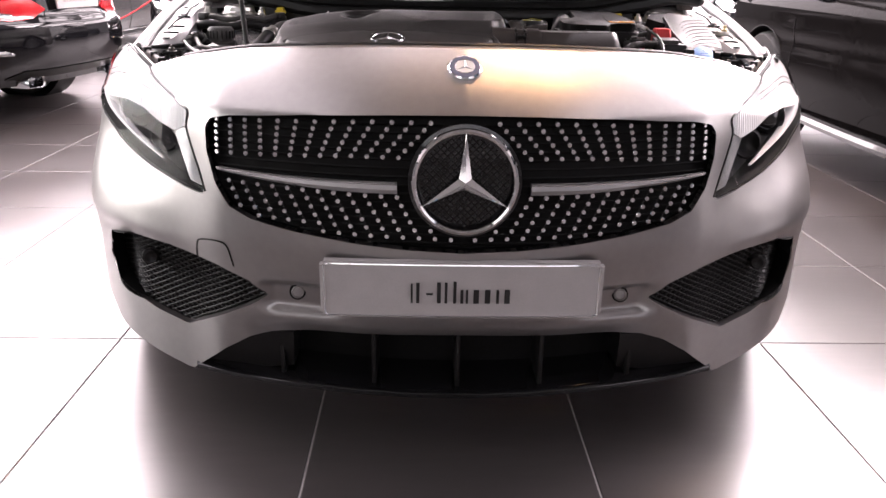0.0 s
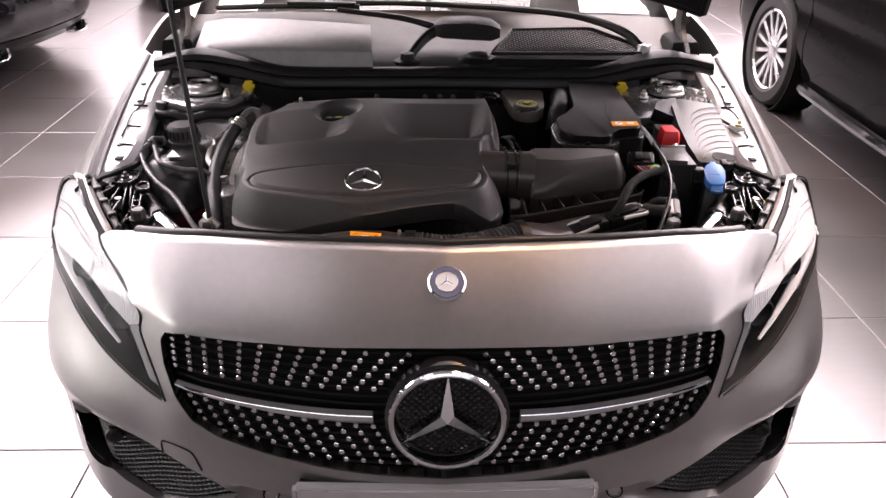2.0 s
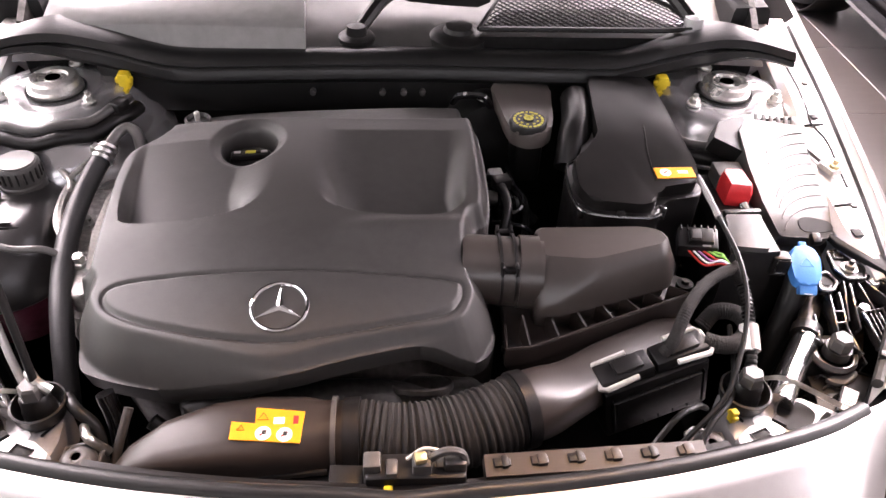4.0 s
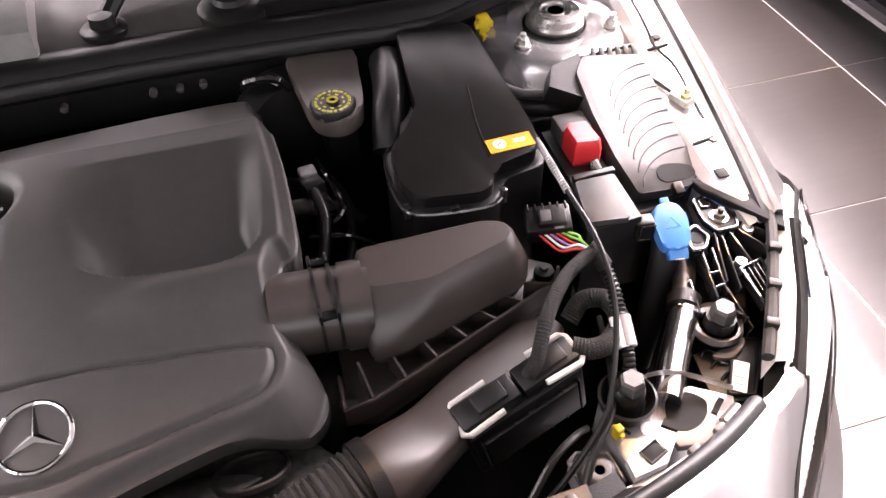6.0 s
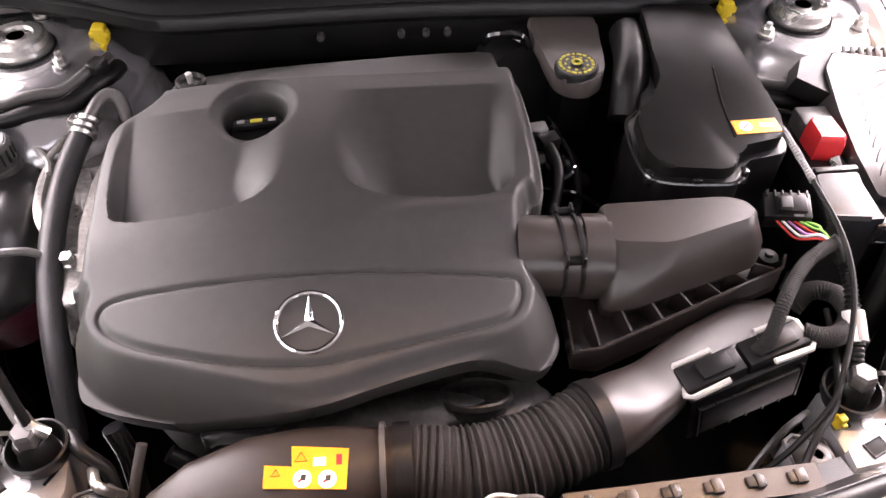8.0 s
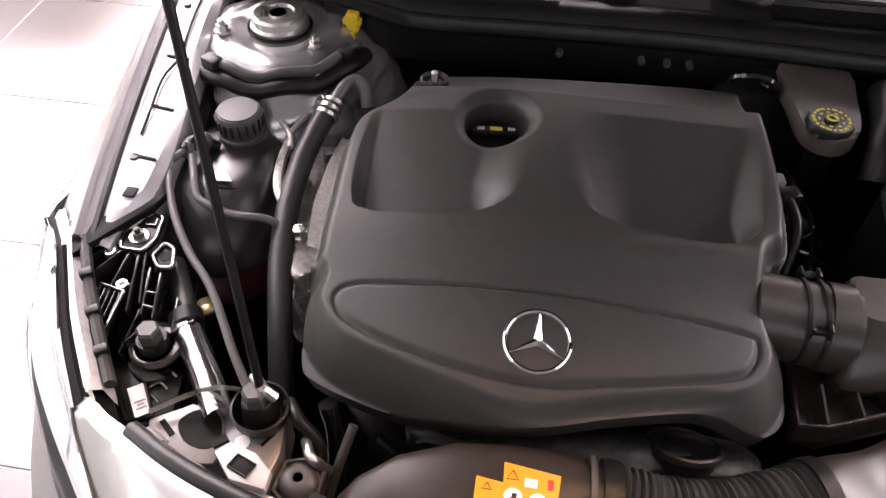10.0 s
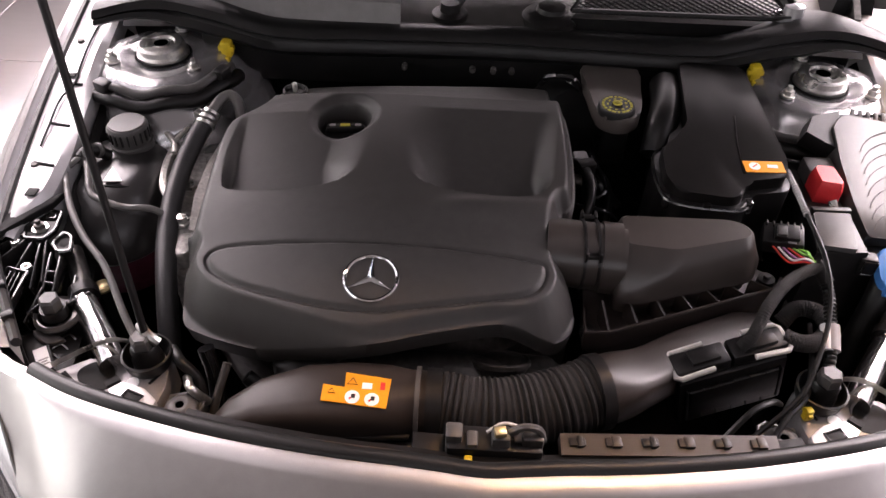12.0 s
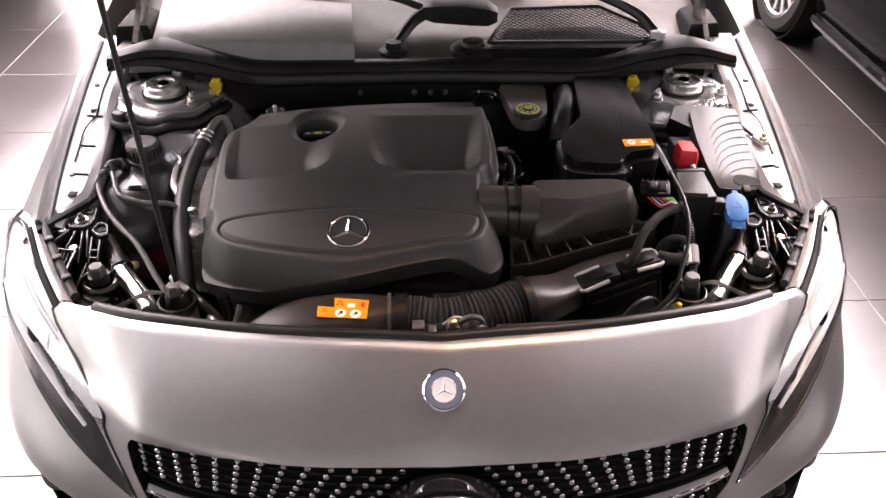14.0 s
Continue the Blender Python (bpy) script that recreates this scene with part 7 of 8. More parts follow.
    for a, b in (((0.604, 0.520, 0.724), (0.594, 0.474, 0.718)), ((0.572, 0.490, 0.722), (0.598, 0.470, 0.716)), ((0.628, 0.470, 0.722), (0.648, 0.448, 0.716)), ((0.648, 0.500, 0.716), (0.652, 0.440, 0.704))):
        blade("carrier_rib", a, b, RIBGREY, carrier)
    part("painted_dome", lathe([(0.018, 0.736), (0.017, 0.745), (0.012, 0.749), (0.005, 0.749), (0.0, 0.745)], 18, pose(sx * 0.732, 0.600, 0)), PALESEAT, carrier, "round pale plug")
    part("dome_stem", tube([P(0.736, 0.590, 0.742), P(0.744, 0.578, 0.735)], 0.007, 10, 1), PALESEAT, carrier)
    pin = part("adjuster_pin", tube([P(0.674, 0.640, 0.756), P(0.698, 0.662, 0.764)], 0.0055, 10, 1), ALU, carrier)
    part("pin_nut", lathe([(0.010, 0), (0.010, 0.008), (0.006, 0.010), (0.006, 0.016), (0, 0.016)], 6, pose(sx * 0.712, 0.640, 0.745)), BRASS, pin, smooth=False)
    rod = part("lamp_back_rod", tube([P(0.752, 0.592, 0.756), P(0.724, 0.540, 0.756), P(0.694, 0.488, 0.752), P(0.662, 0.438, 0.746), P(0.624, 0.380, 0.734)], 0.0072, 8, 5, flat=1.5), GREYPL, carrier, "grey ribbed rod behind the lamp")
    for x, y, z in ((0.706, 0.508, 0.757), (0.676, 0.459, 0.751), (0.645, 0.412, 0.744)):
        part("rod_clip", box(0.016, 0.012, 0.012, Matrix.Translation(P(x, y, z)) @ pose(0, 0, 0, 0, 0, -sx * 32), 0.002), PLASTIC, rod)
    part("rod_head", box(0.024, 0.020, 0.022, Matrix.Translation(P(0.755, 0.585, 0.744)) @ pose(0, 0, 0, 0, 0, -sx * 30), 0.003), PLASTIC, rod)
    # shelf with a framed paper label
    shelf = part("carrier_shelf", prism([(0.574, 0.440), (0.622, 0.448), (0.668, 0.425), (0.626, 0.355), (0.565, 0.372)], 0.664, 0.680, mir, 0.003), PLASTIC, carrier)
    for k in range(4):
        f = k / 3
        part("shelf_wave", tube([P(0.580 + 0.012 * f, 0.432 - 0.055 * f, 0.681), P(0.592 + 0.012 * f, 0.438 - 0.055 * f, 0.684), P(0.604 + 0.012 * f, 0.430 - 0.055 * f, 0.682), P(0.618 + 0.004 * f, 0.436 - 0.055 * f, 0.684)], 0.0020, 5, 4), RIBGREY, shelf)
    tray = [(0.630, 0.442), (0.664, 0.430), (0.612, 0.364), (0.583, 0.372)]
    part("label_tray", prism(tray, 0.676, 0.686, mir, 0.002), SATIN, shelf)
    hoop("label_frame", tray, 0.688, 0.0022, SATIN, shelf)
    tag = part("lamp_label", box(0.020, 0.044, 0.0012, pose(sx * 0.608, 0.391, 0.6866, 0, 0, -sx * 36), 0), WHITE, shelf)
    for k, w in enumerate((0.012, 0.008, 0.013)):
        part("label_bar", box(w, 0.0022, 0.0006, pose(sx * 0.608, 0.391, 0.688, 0, 0, -sx * 36) @ pose(0, -0.012 + 0.005 * k, 0), 0), LABELGREY, tag)
    part("pale_tongue", prism(loop2([(0.590, 0.424), (0.612, 0.414), (0.640, 0.432), (0.634, 0.440), (0.606, 0.430)], 3), 0.686, 0.692, mir, 0.002), GREYPL, carrier)
    # lamp adjuster knob
    knob = lathe([(0.026, 0.690), (0.028, 0.700), (0.024, 0.706), (0.019, 0.706), (0.018, 0.722)], 24, pose(sx * 0.612, 0.456, 0))
    knob_p = part("lamp_adjuster", knob, PLASTIC, car, "black hexagonal knob in a grey collar")
    part("knob_top", lathe([(0.0155, 0.720), (0.0150, 0.738), (0.012, 0.742), (0.0, 0.742)], 6, pose(sx * 0.612, 0.456, 0, 0, 0, 10)), GREYPL, knob_p, smooth=False)
    part("knob_collar", lathe([(0.029, 0.696), (0.033, 0.702), (0.031, 0.710), (0.028, 0.706)], 28, pose(sx * 0.611, 0.458, 0)), PIPE, knob_p)
    # the front rail: a dark upper pipe clamped to a bright tube
    rail = part("front_rail", tube([P(0.588, 0.494, 0.702), P(0.560, 0.457, 0.700), P(0.534, 0.423, 0.698), P(0.505, 0.382, 0.694)], 0.0185, 20, 4), RAILSTEEL, car, "shiny round front rail")
    part("upper_pipe", tube([P(0.640, 0.586, 0.706), P(0.606, 0.532, 0.704), P(0.580, 0.486, 0.702)], 0.0145, 16, 4), METALDK, rail)
    part("rail_clamp", tube([P(0.594, 0.508, 0.704), P(0.584, 0.492, 0.703)], 0.0215, 18, 1), PLASTIC, rail)
    part("brass_screw", lathe([(0.0, 0.0), (0.015, 0.0), (0.015, 0.005), (0.011, 0.007), (0.008, 0.005), (0.0, 0.004)], 18, pose(sx * 0.596, 0.560, 0.655)), BRASS, car)
    # bump stop in its cup on a pale bracket
    stop = part("bump_stop", lathe([(0.021, 0.690), (0.021, 0.706), (0.019, 0.712), (0.018, 0.728), (0.0155, 0.731)], 24, pose(sx * 0.457, 0.390, 0)), PLASTIC, car, "black rubber bonnet stop on a painted bracket")
    part("stop_top", lathe([(0.0160, 0.728), (0.0150, 0.746), (0.012, 0.750), (0.0, 0.750)], 6, pose(sx * 0.457, 0.390, 0, 0, 0, 12)), GREYPL, stop, smooth=False)
    part("stop_cup", lathe([(0.027, 0.688), (0.032, 0.700), (0.034, 0.714), (0.031, 0.715), (0.028, 0.702), (0.022, 0.694)], 28, pose(sx * 0.457, 0.391, 0)), RUBBER, stop)
    brk = [(0.430, 0.404), (0.488, 0.408), (0.502, 0.385), (0.488, 0.346), (0.470, 0.316), (0.430, 0.308), (0.424, 0.350)]
    part("stop_bracket", prism(brk, 0.630, 0.690, mir, 0.004), PANELSHADE, stop)
    part("bracket_slit", box(0.003, 0.020, 0.002, pose(sx * 0.442, 0.364, 0.6905, 0, 0, sx * 30), 0), DARK, stop)
    part("bracket_plug", lathe([(0.009, 0.690), (0.009, 0.6915), (0.0, 0.6915)], 16, pose(sx * 0.470, 0.356, 0)), WHITE, stop)
    face = [(0.424, 0.300), (0.466, 0.306), (0.492, 0.334), (0.478, 0.348), (0.446, 0.340), (0.424, 0.322)]
    plate_ = part("pierced_plate", prism(face, 0.692, 0.704, mir, 0.002), INNER, stop)
    part("square_hole", box(0.024, 0.016, 0.0016, pose(sx * 0.456, 0.322, 0.7042, 0, 0, sx * 22), 0.0006), DARK, plate_)
    hole = [tuple(pose(sx * 0.456, 0.322, 0.7062, 0, 0, sx * 22) @ V(x, y, 0)) for x, y in ((-0.0125, -0.0085), (0.0125, -0.0085), (0.0125, 0.0085), (-0.0125, 0.0085))]
    part("hole_rim", tube(hole + hole[:1], 0.0016, 6, 1), PLASTIC, plate_)
    part("plate_gap", prism([(0.480, 0.350), (0.494, 0.338), (0.500, 0.344), (0.487, 0.357)], 0.700, 0.7052, mir, 0), DARK, plate_)
    ring = [(0.489, 0.352), (0.503, 0.392), (0.545, 0.398), (0.588, 0.370), (0.578, 0.344), (0.530, 0.322), (0.495, 0.328)]
    collar = part("bracket_sheet", prism(ring, 0.676, 0.686, mir, 0.003), PANELSHADE, stop)
    part("bracket_hole", prism(loop2([(0.497, 0.356), (0.508, 0.386), (0.535, 0.390), (0.552, 0.372), (0.538, 0.350), (0.512, 0.343)], 4), 0.684, 0.6872, mir, 0), DARK, collar)
    part("sheet_slot", box(0.007, 0.024, 0.002, pose(sx * 0.562, 0.362, 0.6862, 0, 0, -sx * 50), 0), DARK, collar)
    part("sheet_stub", tube([P(0.556, 0.338, 0.690), P(0.580, 0.350, 0.694)], 0.008, 10, 1), STEEL, collar)
    strap = [P(0.472, 0.410, 0.704), P(0.490, 0.408, 0.716), P(0.512, 0.402, 0.722), P(0.545, 0.396, 0.708), P(0.585, 0.372, 0.700)]
    part("bracket_lip", loft([[p + V(0, 0, z) for p in spline(strap, 5)] for z in (0.0, 0.004, 0.0041, -0.006)], False, False), STEEL, stop)
    sheet = prism([(0.372, 0.262), (0.43, 0.284), (0.50, 0.308), (0.575, 0.336), (0.600, 0.358), (0.580, 0.346), (0.530, 0.324), (0.470, 0.306), (0.424, 0.300), (0.372, 0.292)], 0.684, 0.692, mir, 0.002)
    part("front_panel", sheet, INNER, car, "pale painted front panel")
    for x, y in ((0.505, 0.314), (0.545, 0.329)):
        part("panel_tab", box(0.016, 0.012, 0.010, Matrix.Translation(P(x, y, 0.690)) @ pose(0, 0, 0, 0, 0, sx * 20), 0.002), GREYPL, car)
    cup = [(0.372, 0.350), (0.384, 0.358), (0.418, 0.348), (0.422, 0.312), (0.404, 0.298), (0.376, 0.304)]
    seat = part("bush_bracket", prism(cup, 0.640, 0.672, mir, 0.003), PANELSHADE if sx > 0 else GREYPL, car)
    hoop("bracket_rim", cup, 0.676, 0.0030, PIPE, seat)
    bush = lathe([(0.022, 0.668), (0.023, 0.682), (0.018, 0.690), (0.011, 0.693), (0.006, 0.692), (0.0055, 0.682), (0.0, 0.682)], 24, pose(sx * 0.396, 0.325, 0))
    part("rubber_bush", bush, GREYPL, car, "grey-black rubber bush in a bracket")
    part("bush_bore", lathe([(0.0056, 0.6915), (0.0, 0.6915)], 14, pose(sx * 0.396, 0.325, 0)), DARK, seat)


both(corner)
lip_path = [(x, skin(x, LIPZ(x)) + 0.024, LIPZ(x) - 0.006) for x in steps(0, 0.56, 12)]
lip_line = [(-x, y, z) for x, y, z in reversed(lip_path)] + lip_path[1:]
part("front_seal", tube(lip_line, 0.0105, 10, 4), RUBBER, car, "black rubber seal along the nose panel")
rings = []
for x in steps(-0.37, 0.40, 30):
    a = abs(x)
    y, z = skin(x, LIPZ(a)), LIPZ(a)
    rings.append([V(x, y + 0.012, z - 0.010), V(x, y + 0.040, z - 0.020), V(x, y + 0.060, z - 0.065), V(x, y + 0.085, z - 0.075), V(x, y + 0.090, z - 0.12), V(x, y + 0.03, z - 0.13)])
part("cross_member", loft(rings), PLASTIC, car, "black front cross member")
part("cross_strip", loft([[V(x, y0 + 0.05 * x, z) for y0, z in ((0.245, 0.742), (0.275, 0.742), (0.28, 0.72), (0.245, 0.72))] for x in steps(0.095, 0.36, 8)]), TRAY, car, "dark front cross strip with raised clips")
for k in range(6):
    x = 0.115 + 0.044 * k
    y = 0.262 + 0.05 * x
    clip = box(0.020, 0.012, 0.004, pose(x, y, 0.7415, 0, 0, 4), 0.0015)
    box(0.007 + 0.004 * (k % 2), 0.015, 0.0055, pose(x + 0.003, y, 0.7415, 0, 0, 4), 0.001, clip)
    part("strip_clip", clip, TRAY if k % 2 else PLASTIC, car)
for x, w in ((-0.215, 0.022), (-0.165, 0.016), (-0.125, 0.020), (-0.26, 0.016)):
    part("flange_clip", box(w, 0.014, 0.010, pose(x, 0.276, 0.685, 0, 0, -3), 0.002), PLASTIC, car)
    part("flange_slot", box(w * 0.6, 0.005, 0.0012, pose(x, 0.273, 0.6952, 0, 0, -3), 0), DARK, car)
for pts in (((0.30, 0.300, 0.700), (0.34, 0.330, 0.735), (0.375, 0.352, 0.730), (0.40, 0.372, 0.700)), ((0.365, 0.300, 0.690), (0.395, 0.340, 0.712), (0.430, 0.375, 0.716), (0.452, 0.430, 0.720), (0.470, 0.500, 0.720))):
    part("harness_cable", tube(pts, 0.0042, 8, 6), RUBBER, car)
lock = part("bonnet_lock", box(0.115, 0.035, 0.05, pose(0.015, 0.262, 0.700), 0.004), PLASTIC, car, "bonnet lock with steel pins")
for x, y, w, h in ((-0.034, 0.264, 0.020, 0.046), (-0.012, 0.258, 0.014, 0.040), (0.022, 0.260, 0.022, 0.050), (0.046, 0.268, 0.016, 0.036)):
    block = box(w, 0.022, h, pose(x, y, 0.716), 0.003)
    box(w * 0.45, 0.026, h * 0.6, pose(x, y, 0.716), 0.001, block)
    part("lock_block", block, GREYPL, lock)
part("lock_pin", box(0.014, 0.012, 0.010, pose(0.020, 0.258, 0.766, 8, 0, 12), 0.002), BRASS, lock, "brass lock pin")
part("lock_hook", box(0.026, 0.020, 0.032, pose(0.060, 0.262, 0.732), 0.004), METALDK, lock)
part("lock_hook", tube([(0.030, 0.262, 0.762), (0.048, 0.262, 0.776), (0.066, 0.262, 0.772), (0.072, 0.262, 0.752)], 0.005, 8, 3), GREYPL, lock)
part("lock_tab", box(0.010, 0.010, 0.020, pose(-0.016, 0.238, 0.722), 0.002), YELLOW, lock)
part("lock_cable", tube([(0.005, 0.265, 0.758), (0.025, 0.272, 0.768), (0.050, 0.270, 0.762)], 0.0022, 6, 4), LEVER, lock)
box_l = prism([(-0.085, 0.250), (-0.045, 0.248), (-0.045, 0.280), (-0.085, 0.282)], 0.70, 0.728, None, 0.004)
part("lock_bracket", box_l, PLASTIC, lock)
clipy = box(0.010, 0.010, 0.020, pose(0.430, 0.356, 0.694, 0, 0, 15), 0.002)
box(0.007, 0.018, 0.006, pose(0.430, 0.356, 0.702, 0, 0, 15), 0.002, clipy)
part("yellow_clip", clipy, YELLOW, car, "small yellow cable clip")

# ---- coolant tank side ----
TANK = [(-0.712, 0.80), (-0.645, 0.850), (-0.570, 0.825), (-0.540, 0.745), (-0.552, 0.655), (-0.62, 0.615), (-0.700, 0.650)]
tank_rings = []
for z, s in ((0.56, 0.80), (0.60, 0.90), (0.648, 0.97)):
    tank_rings.append([V(-0.622 + (q.x + 0.622) * s, 0.725 + (q.y - 0.725) * s, z) for q in loop2(TANK, 4)])
tank = part("coolant_tank", loft(tank_rings), COOLANT, car, "black-topped coolant tank with purple-red fluid")
top_rings = []
for z, s in ((0.645, 1.0), (0.652, 1.04), (0.660, 1.0), (0.700, 0.98), (0.728, 0.88), (0.744, 0.70), (0.750, 0.45)):
    top_rings.append([V(-0.622 + (q.x + 0.622) * s, 0.725 + (q.y - 0.725) * s + (0.03 if z > 0.72 else 0), z) for q in loop2(TANK, 4)])
part("tank_top", loft(top_rings), TANKBL, tank, angle=60)
capz = lathe([(0.036, 0.742), (0.036, 0.755), (0.033, 0.757), (0.034, 0.770), (0.0345, 0.786), (0.031, 0.791), (0.0, 0.792)], 28, pose(-0.616, 0.818, 0))
part("tank_cap", capz, GREYPL, tank)
part("cap_top", lathe([(0.030, 0.7915), (0.029, 0.7932), (0.0, 0.7934)], 28, pose(-0.616, 0.818, 0)), LIDGREY, tank)
for dx, dy in ((-0.03, 0.0), (0.0, -0.035), (0.03, -0.02)):
    part("tank_rib", tube([(-0.62 + dx, 0.775 + dy, 0.738), (-0.63 + dx, 0.72 + dy, 0.722), (-0.632 + dx, 0.672 + dy * 0.5, 0.690)], 0.003, 6, 4), TANKBL, tank)
ridge = bmesh.new()
for k in range(20):
    box(0.004, 0.003, 0.020, pose(-0.616, 0.818, 0.765) @ pose(0, 0, 0, 0, 0, 18 * k) @ pose(0.034, 0, 0), 0, ridge)
part("cap_ridges", ridge, PLASTIC, tank)
part("tank_seam", tube([(-0.555, 0.76, 0.700), (-0.60, 0.70, 0.715), (-0.69, 0.70, 0.708)], 0.003, 6, 5), PLASTIC, tank)
part("tank_mark", prism([(-0.624, 0.703), (-0.593, 0.706), (-0.619, 0.738)], 0.0, 0.0015, Matrix.Translation((-0.612, 0.716, 0.7550)) @ pose(0, 0, 0, 8, 0, 0) @ Matrix.Translation((0.612, -0.716, 0)), 0), WHITE, tank, "small white triangular mark")
part("tank_seam", tube([(-0.680, 0.722, 0.732), (-0.654, 0.706, 0.742), (-0.609, 0.698, 0.748), (-0.574, 0.708, 0.740), (-0.556, 0.722, 0.724)], 0.0022, 6, 5), DARK, tank)
part("tank_nipple", tube([(-0.640, 0.775, 0.745), (-0.675, 0.785, 0.748), (-0.690, 0.785, 0.745)], 0.009, 10, 3), PLASTIC, tank)
elbow = part("pipe_elbow", tube([(-0.640, 0.775, 0.752), (-0.655, 0.765, 0.770), (-0.664, 0.752, 0.776), (-0.668, 0.738, 0.772)], 0.010, 12, 4), PLASTIC, car, "black plastic pipe elbow on the coolant tank")
for p in ((-0.652, 0.768, 0.768), (-0.667, 0.740, 0.773)):
    part("elbow_collar", lathe([(0.012, -0.004), (0.0135, 0.0), (0.012, 0.004)], 14, Matrix.Translation(p) @ pose(0, 0, 0, 60, 0, -30)), GREYPL, elbow)
part("vent_pipe", tube([(-0.667, 0.742, 0.774), (-0.684, 0.715, 0.768), (-0.678, 0.695, 0.765), (-0.648, 0.634, 0.756), (-0.608, 0.579, 0.746), (-0.561, 0.530, 0.735), (-0.510, 0.455, 0.716), (-0.474, 0.408, 0.695)], 0.0055, 10, 8), PIPE, car, "thin grey coolant vent pipe")
part("vent_pipe", tube([(-0.664, 0.746, 0.772), (-0.650, 0.715, 0.766), (-0.634, 0.676, 0.758), (-0.618, 0.661, 0.754), (-0.575, 0.652, 0.746), (-0.522, 0.658, 0.735), (-0.49, 0.655, 0.68)], 0.0055, 10, 8), PIPE, car, "thin grey coolant vent pipe")
hose = part("thick_hose", tube([(-0.496, 0.848, 0.772), (-0.505, 0.815, 0.760), (-0.513, 0.765, 0.744), (-0.513, 0.700, 0.728), (-0.503, 0.62, 0.708), (-0.482, 0.535, 0.680), (-0.464, 0.45, 0.61)], 0.0165, 14, 7), HOSE, car, "thick black hose with an aluminium fitting")
part("hose_fitting", tube([(-0.494, 0.850, 0.773), (-0.484, 0.878, 0.786), (-0.474, 0.903, 0.794), (-0.461, 0.912, 0.796), (-0.447, 0.905, 0.788), (-0.440, 0.890, 0.765)], 0.0095, 12, 6), PIPE, hose, "grey metal hose fitting")
for f in (0.0, 0.010, 0.020):
    part("crimp_ring", tube([(-0.4945 + f * 0.35, 0.848 + f, 0.772 + f * 0.45), (-0.493 + f * 0.35, 0.853 + f, 0.7745 + f * 0.45)], 0.0185 - 0.15 * f, 14, 1), STEEL, hose)
part("fitting_block", box(0.018, 0.016, 0.014, pose(-0.507, 0.868, 0.776, 0, 20, -20), 0.003), STEEL, hose)
# the forked bracket, the pale rim and the sheet behind the hose
fork = part("forked_bracket", tube([(-0.587, 0.875, 0.750), (-0.547, 0.828, 0.748), (-0.540, 0.805, 0.742)], 0.0050, 8, 3), ALU, car, "pale forked bracket behind the hose")
part("bracket_arm", tube([(-0.522, 0.895, 0.755), (-0.547, 0.829, 0.748)], 0.0045, 8, 1), ALU, fork)
part("bracket_arm", tube([(-0.582, 0.892, 0.750), (-0.522, 0.897, 0.754)], 0.0035, 8, 1), ALU, fork)
for x, y in ((-0.597, 0.880), (-0.588, 0.898)):
    part("bracket_bolt", lathe([(0.011, 0.744), (0.011, 0.752), (0.007, 0.754), (0.007, 0.760), (0.0, 0.761)], 6, pose(x, y, 0)), STEEL, fork, smooth=False)
part("casting_rim", tube([(-0.546, 0.830, 0.737), (-0.548, 0.791, 0.735), (-0.540, 0.740, 0.735), (-0.524, 0.705, 0.733), (-0.51, 0.695, 0.725)], 0.0075, 8, 5), ALU, car, "pale cast rim beside the hose")
part("side_sheet", loft([[V(x, y, z) for x, y, z in ((-0.470, 0.840, 0.742), (-0.477, 0.782, 0.740), (-0.478, 0.705, 0.734), (-0.472, 0.640, 0.716))], [V(x, y, z) for x, y, z in ((-0.446, 0.842, 0.734), (-0.450, 0.785, 0.732), (-0.450, 0.705, 0.726), (-0.446, 0.640, 0.708))], [V(x, y, z) for x, y, z in ((-0.450, 0.842, 0.690), (-0.454, 0.785, 0.690), (-0.454, 0.722, 0.685), (-0.448, 0.640, 0.670))]], False, False), ALU, car, "pale metal sheet beside the engine cover")


def lump(seed, centre, size, rough=0.25):
    """A rough casting: a block knocked out of true."""
    rnd = random.Random(seed)
    bm = bmesh.new()
    bmesh.ops.create_icosphere(bm, subdivisions=3, radius=1.0)
    off = Vector((rnd.random() * 9, rnd.random() * 9, rnd.random() * 9))
    for v in bm.verts:
        n = noise.noise(v.co * 1.7 + off) * rough + noise.noise(v.co * 4.0 + off) * rough * 0.4
        c = Vector([math.copysign(abs(a) ** 0.6, a) for a in v.co])
        v.co = Vector([c[k] * size[k] * (1 + n) + centre[k] for k in range(3)])
    return bm


for k, (c, s) in enumerate((((-0.505, 0.775, 0.645), (0.035, 0.06, 0.06)), ((-0.465, 0.70, 0.655), (0.030, 0.055, 0.055)), ((-0.54, 0.86, 0.68), (0.05, 0.025, 0.03)), ((-0.47, 0.62, 0.62), (0.025, 0.05, 0.06)))):
    part("engine_casting", lump(k, c, s), ALUDULL, car, "grey cast aluminium engine part")
frame_bm = prism(rounded([(-0.585, 0.905), (-0.53, 0.915), (-0.495, 0.82), (-0.462, 0.70), (-0.452, 0.60), (-0.482, 0.585), (-0.512, 0.68), (-0.538, 0.79)], 0.02), 0.675, 0.708, None, 0.006)
casting = part("timing_case", frame_bm, ALUDULL, car, "grey cast aluminium timing case")
for a, b in (((-0.575, 0.895), (-0.525, 0.845)), ((-0.53, 0.905), (-0.545, 0.85))):
    part("case_rib", tube([(*a, 0.712), (*b, 0.712)], 0.008, 8, 1), ALU, casting)
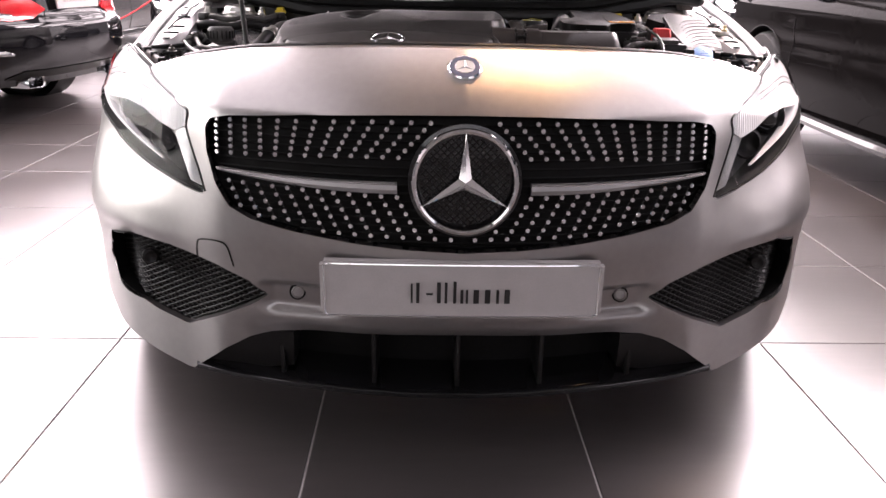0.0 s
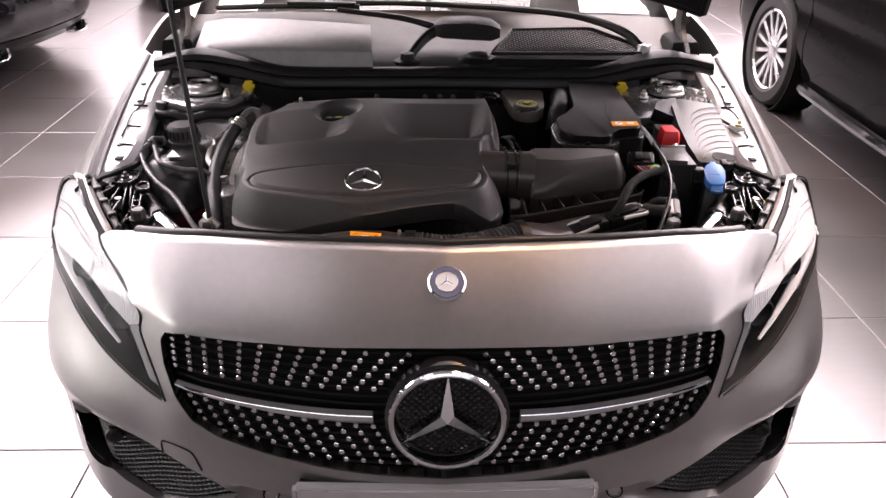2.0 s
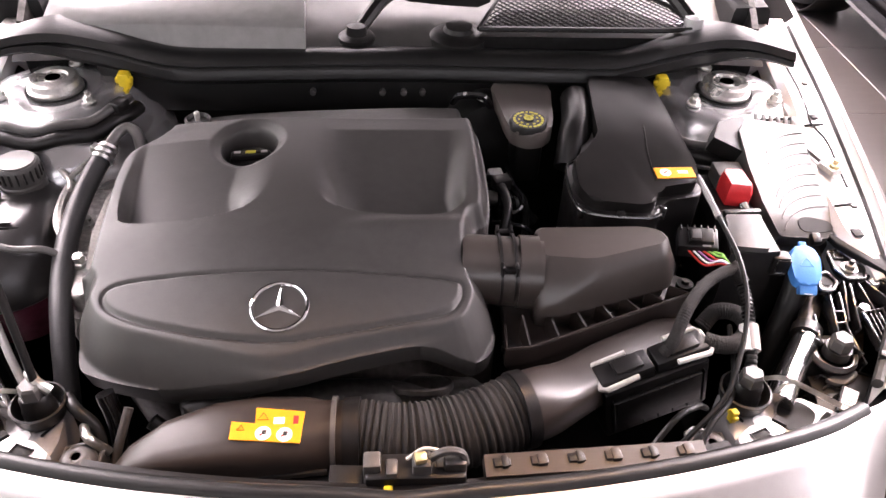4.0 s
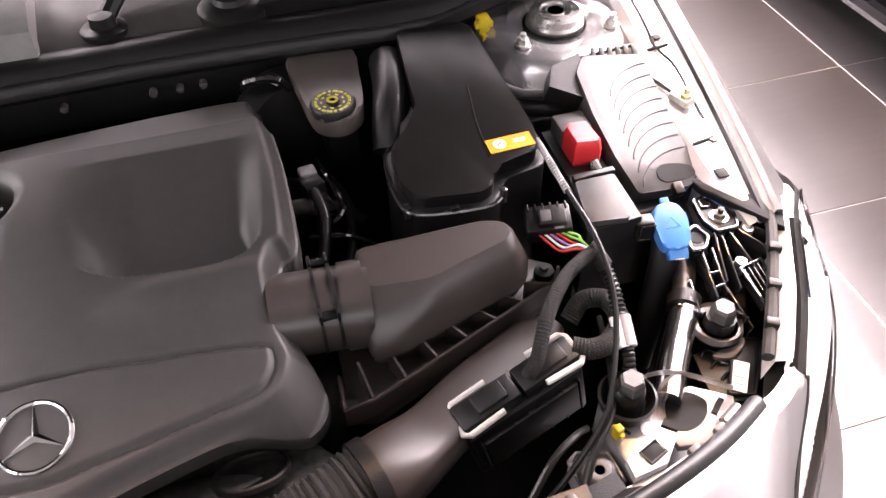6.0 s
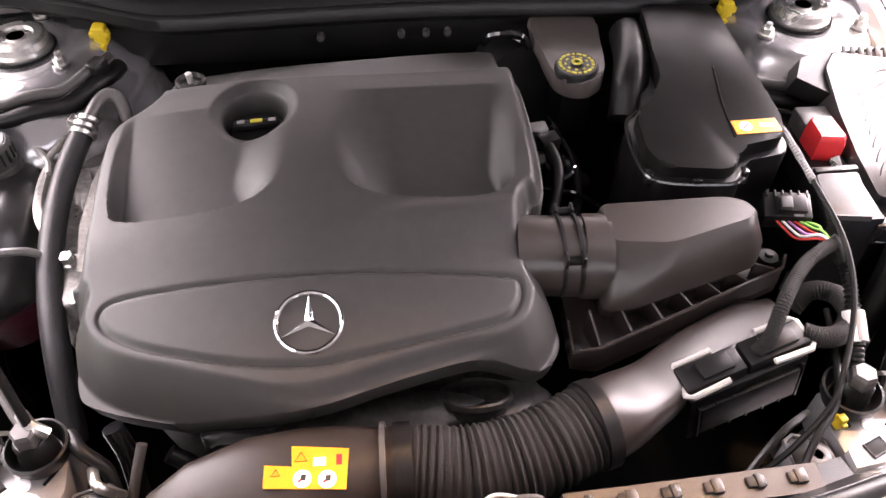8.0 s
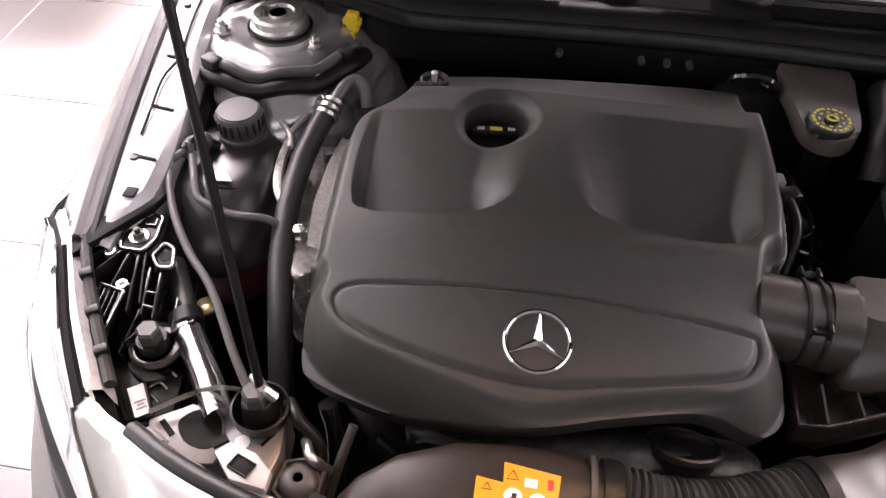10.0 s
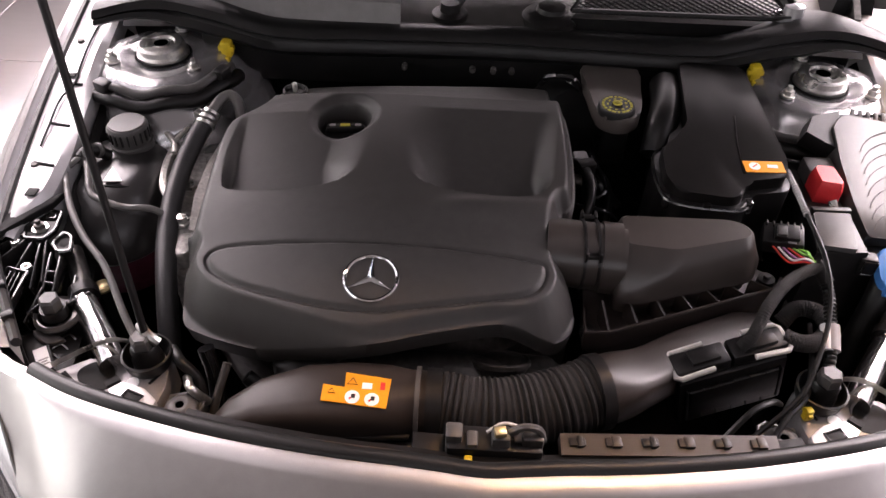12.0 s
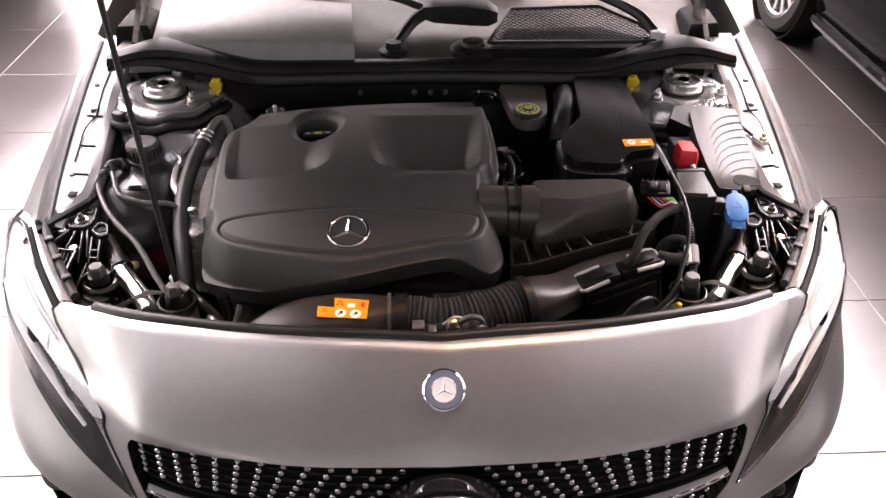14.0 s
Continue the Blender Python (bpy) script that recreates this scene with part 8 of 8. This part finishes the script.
for x, y in ((-0.572, 0.893), (-0.53, 0.84), (-0.505, 0.755), (-0.488, 0.66)):
    part("case_bolt", lathe([(0.013, 0.706), (0.013, 0.714), (0.009, 0.715), (0.009, 0.726), (0.0, 0.727)], 6, pose(x, y, 0)), STEEL, casting, smooth=False)
part("engine_block", lump(9, (-0.15, 0.70, 0.52), (0.30, 0.24, 0.17), 0.12), METALDK, car, "dark engine block under its cover")
part("heat_shield", lump(11, (-0.13, 0.425, 0.655), (0.16, 0.03, 0.035), 0.15), METALDK, car, "dented dark heat shield")
part("heat_shield", lump(12, (0.05, 0.435, 0.640), (0.07, 0.035, 0.030), 0.15), METALDK, car, "dented dark heat shield")
turbo = lathe([(0.041, 0.0), (0.0445, 0.004), (0.0445, 0.010), (0.042, 0.012), (0.040, 0.006), (0.038, -0.010), (0.0, -0.012)], 28, pose(0.028, 0.437, 0.668, -35, 0, 0))
part("metal_ring", turbo, METALDK, car, "bright metal ring below the cover")
part("blue_hose", tube([(-0.26, 0.405, 0.690), (-0.21, 0.402, 0.700), (-0.18, 0.412, 0.712)], 0.004, 6, 4), RUBBER, car)
part("oil_filler_neck", lump(21, (-0.245, 0.412, 0.672), (0.045, 0.022, 0.022), 0.2), PLASTIC, car)
for pts, r, mat in ((((-0.385, 0.415, 0.70), (-0.375, 0.40, 0.66), (-0.37, 0.37, 0.60)), 0.012, GLOSSBL), (((-0.350, 0.395, 0.695), (-0.362, 0.36, 0.66), (-0.372, 0.33, 0.62)), 0.006, GREYPL), (((-0.40, 0.37, 0.69), (-0.385, 0.345, 0.70), (-0.37, 0.35, 0.665)), 0.006, STEEL), (((-0.33, 0.40, 0.66), (-0.30, 0.39, 0.63), (-0.30, 0.37, 0.57)), 0.011, RUBBER), (((-0.43, 0.41, 0.70), (-0.41, 0.385, 0.705), (-0.385, 0.37, 0.68), (-0.38, 0.34, 0.63)), 0.008, RUBBER)):
    part("loose_hose", tube(pts, r, 10, 5), mat, car)
part("rod_foot", tube([(-0.462, 0.408, 0.752), (-0.45, 0.395, 0.748), (-0.436, 0.392, 0.735)], 0.007, 8, 3), STEEL, car)
for pts, r in ((((0.14, 0.84, 0.74), (0.165, 0.80, 0.76), (0.175, 0.74, 0.752), (0.16, 0.69, 0.72)), 0.008), (((0.15, 0.82, 0.70), (0.19, 0.80, 0.72), (0.23, 0.78, 0.69)), 0.012), (((0.20, 0.88, 0.70), (0.215, 0.80, 0.715), (0.20, 0.71, 0.70), (0.165, 0.68, 0.70)), 0.006)):
    part("loose_hose", tube(pts, r, 10, 6), RUBBER, car)
for pts in (((0.187, 0.885, 0.735), (0.194, 0.835, 0.742), (0.203, 0.775, 0.742), (0.196, 0.752, 0.738), (0.172, 0.748, 0.728)), ((0.150, 0.735, 0.728), (0.20, 0.728, 0.722), (0.236, 0.722, 0.70))):
    part("thin_pipe", tube(pts, 0.0042, 8, 6), GLOSSBL, car)
part("sensor_body", box(0.034, 0.060, 0.05, pose(0.176, 0.795, 0.690, 0, 0, 6), 0.006), GLOSSBL, car)
part("sensor_head", box(0.026, 0.022, 0.016, pose(0.168, 0.858, 0.728, 0, 0, 8), 0.004), PALESEAT, car)
part("plug_small", box(0.03, 0.024, 0.022, pose(0.170, 0.800, 0.748, 0, 0, 20), 0.004), PLASTIC, car)
part("metal_stub", tube([(0.128, 0.79, 0.735), (0.165, 0.785, 0.738)], 0.013, 12, 1), METALDK, car)
earth = part("earth_strap", tube([(0.672, 0.872, 0.812), (0.70, 0.83, 0.802), (0.712, 0.795, 0.800)], 0.004, 6, 4), GREYPL, car)
part("earth_lug", box(0.022, 0.034, 0.012, pose(0.716, 0.782, 0.795, 0, 0, 20), 0.003), ALU, earth)
part("earth_bolt", lathe([(0.009, 0), (0.009, 0.01), (0.005, 0.012), (0.005, 0.02), (0, 0.02)], 8, pose(0.718, 0.776, 0.802)), BRASS, earth)


# ---- floor tiles, the nearest first ----
def tile_mesh(deep):
    bm = bmesh.new()
    hx, hy = PX / 2 - 0.0022, deep / 2 - 0.0022
    lo = [bm.verts.new((x * hx, y * hy, -0.006)) for x, y in ((-1, -1), (1, -1), (1, 1), (-1, 1))]
    mid = [bm.verts.new((x * hx, y * hy, -0.0008)) for x, y in ((-1, -1), (1, -1), (1, 1), (-1, 1))]
    top = [bm.verts.new((x * (hx - 0.0015), y * (hy - 0.0015), 0.0)) for x, y in ((-1, -1), (1, -1), (1, 1), (-1, 1))]
    for a, b in ((lo, mid), (mid, top)):
        for k in range(4):
            bm.faces.new((a[k], a[(k + 1) % 4], b[(k + 1) % 4], b[k]))
    bm.faces.new(top)
    return bm


def tiles():
    """Square tiles, with a course of deeper ones before the car's nose."""
    rows = [(TY + PY * (j + 0.5), PY) for j in range(-3, math.floor((Y1 - TY) / PY))]
    edge, deep = TY - 3 * PY, 0.72
    rows += [(edge - deep * (k + 0.5), deep) for k in range(math.floor((edge - Y0) / deep))]
    meshes = {}
    for d in (PY, deep):
        meshes[d] = mesh_of("tile", tile_mesh(d), False)
        meshes[d].materials.append(TILE)
    rest = bmesh.new()
    near = 0
    for y, d in sorted(rows, key=lambda r: abs(r[0] - 1.5)):
        for i in range(math.ceil((X0 - TX) / PX), math.floor((X1 - TX) / PX)):
            x = TX + PX * (i + 0.5)
            if abs(x) < 3.8 and near < 300:
                ob = new("tile", meshes[d])
                ob.parent = floor
                ob.location = (x, y, 0)
                near += 1
            else:
                rest.from_mesh(meshes[d])
                for v in rest.verts[-12:]:
                    v.co += V(x, y, 0)
    ob = part("tile_field", rest, TILE, floor, smooth=False)
    tagged(ob, kind="stuff")


tiles()
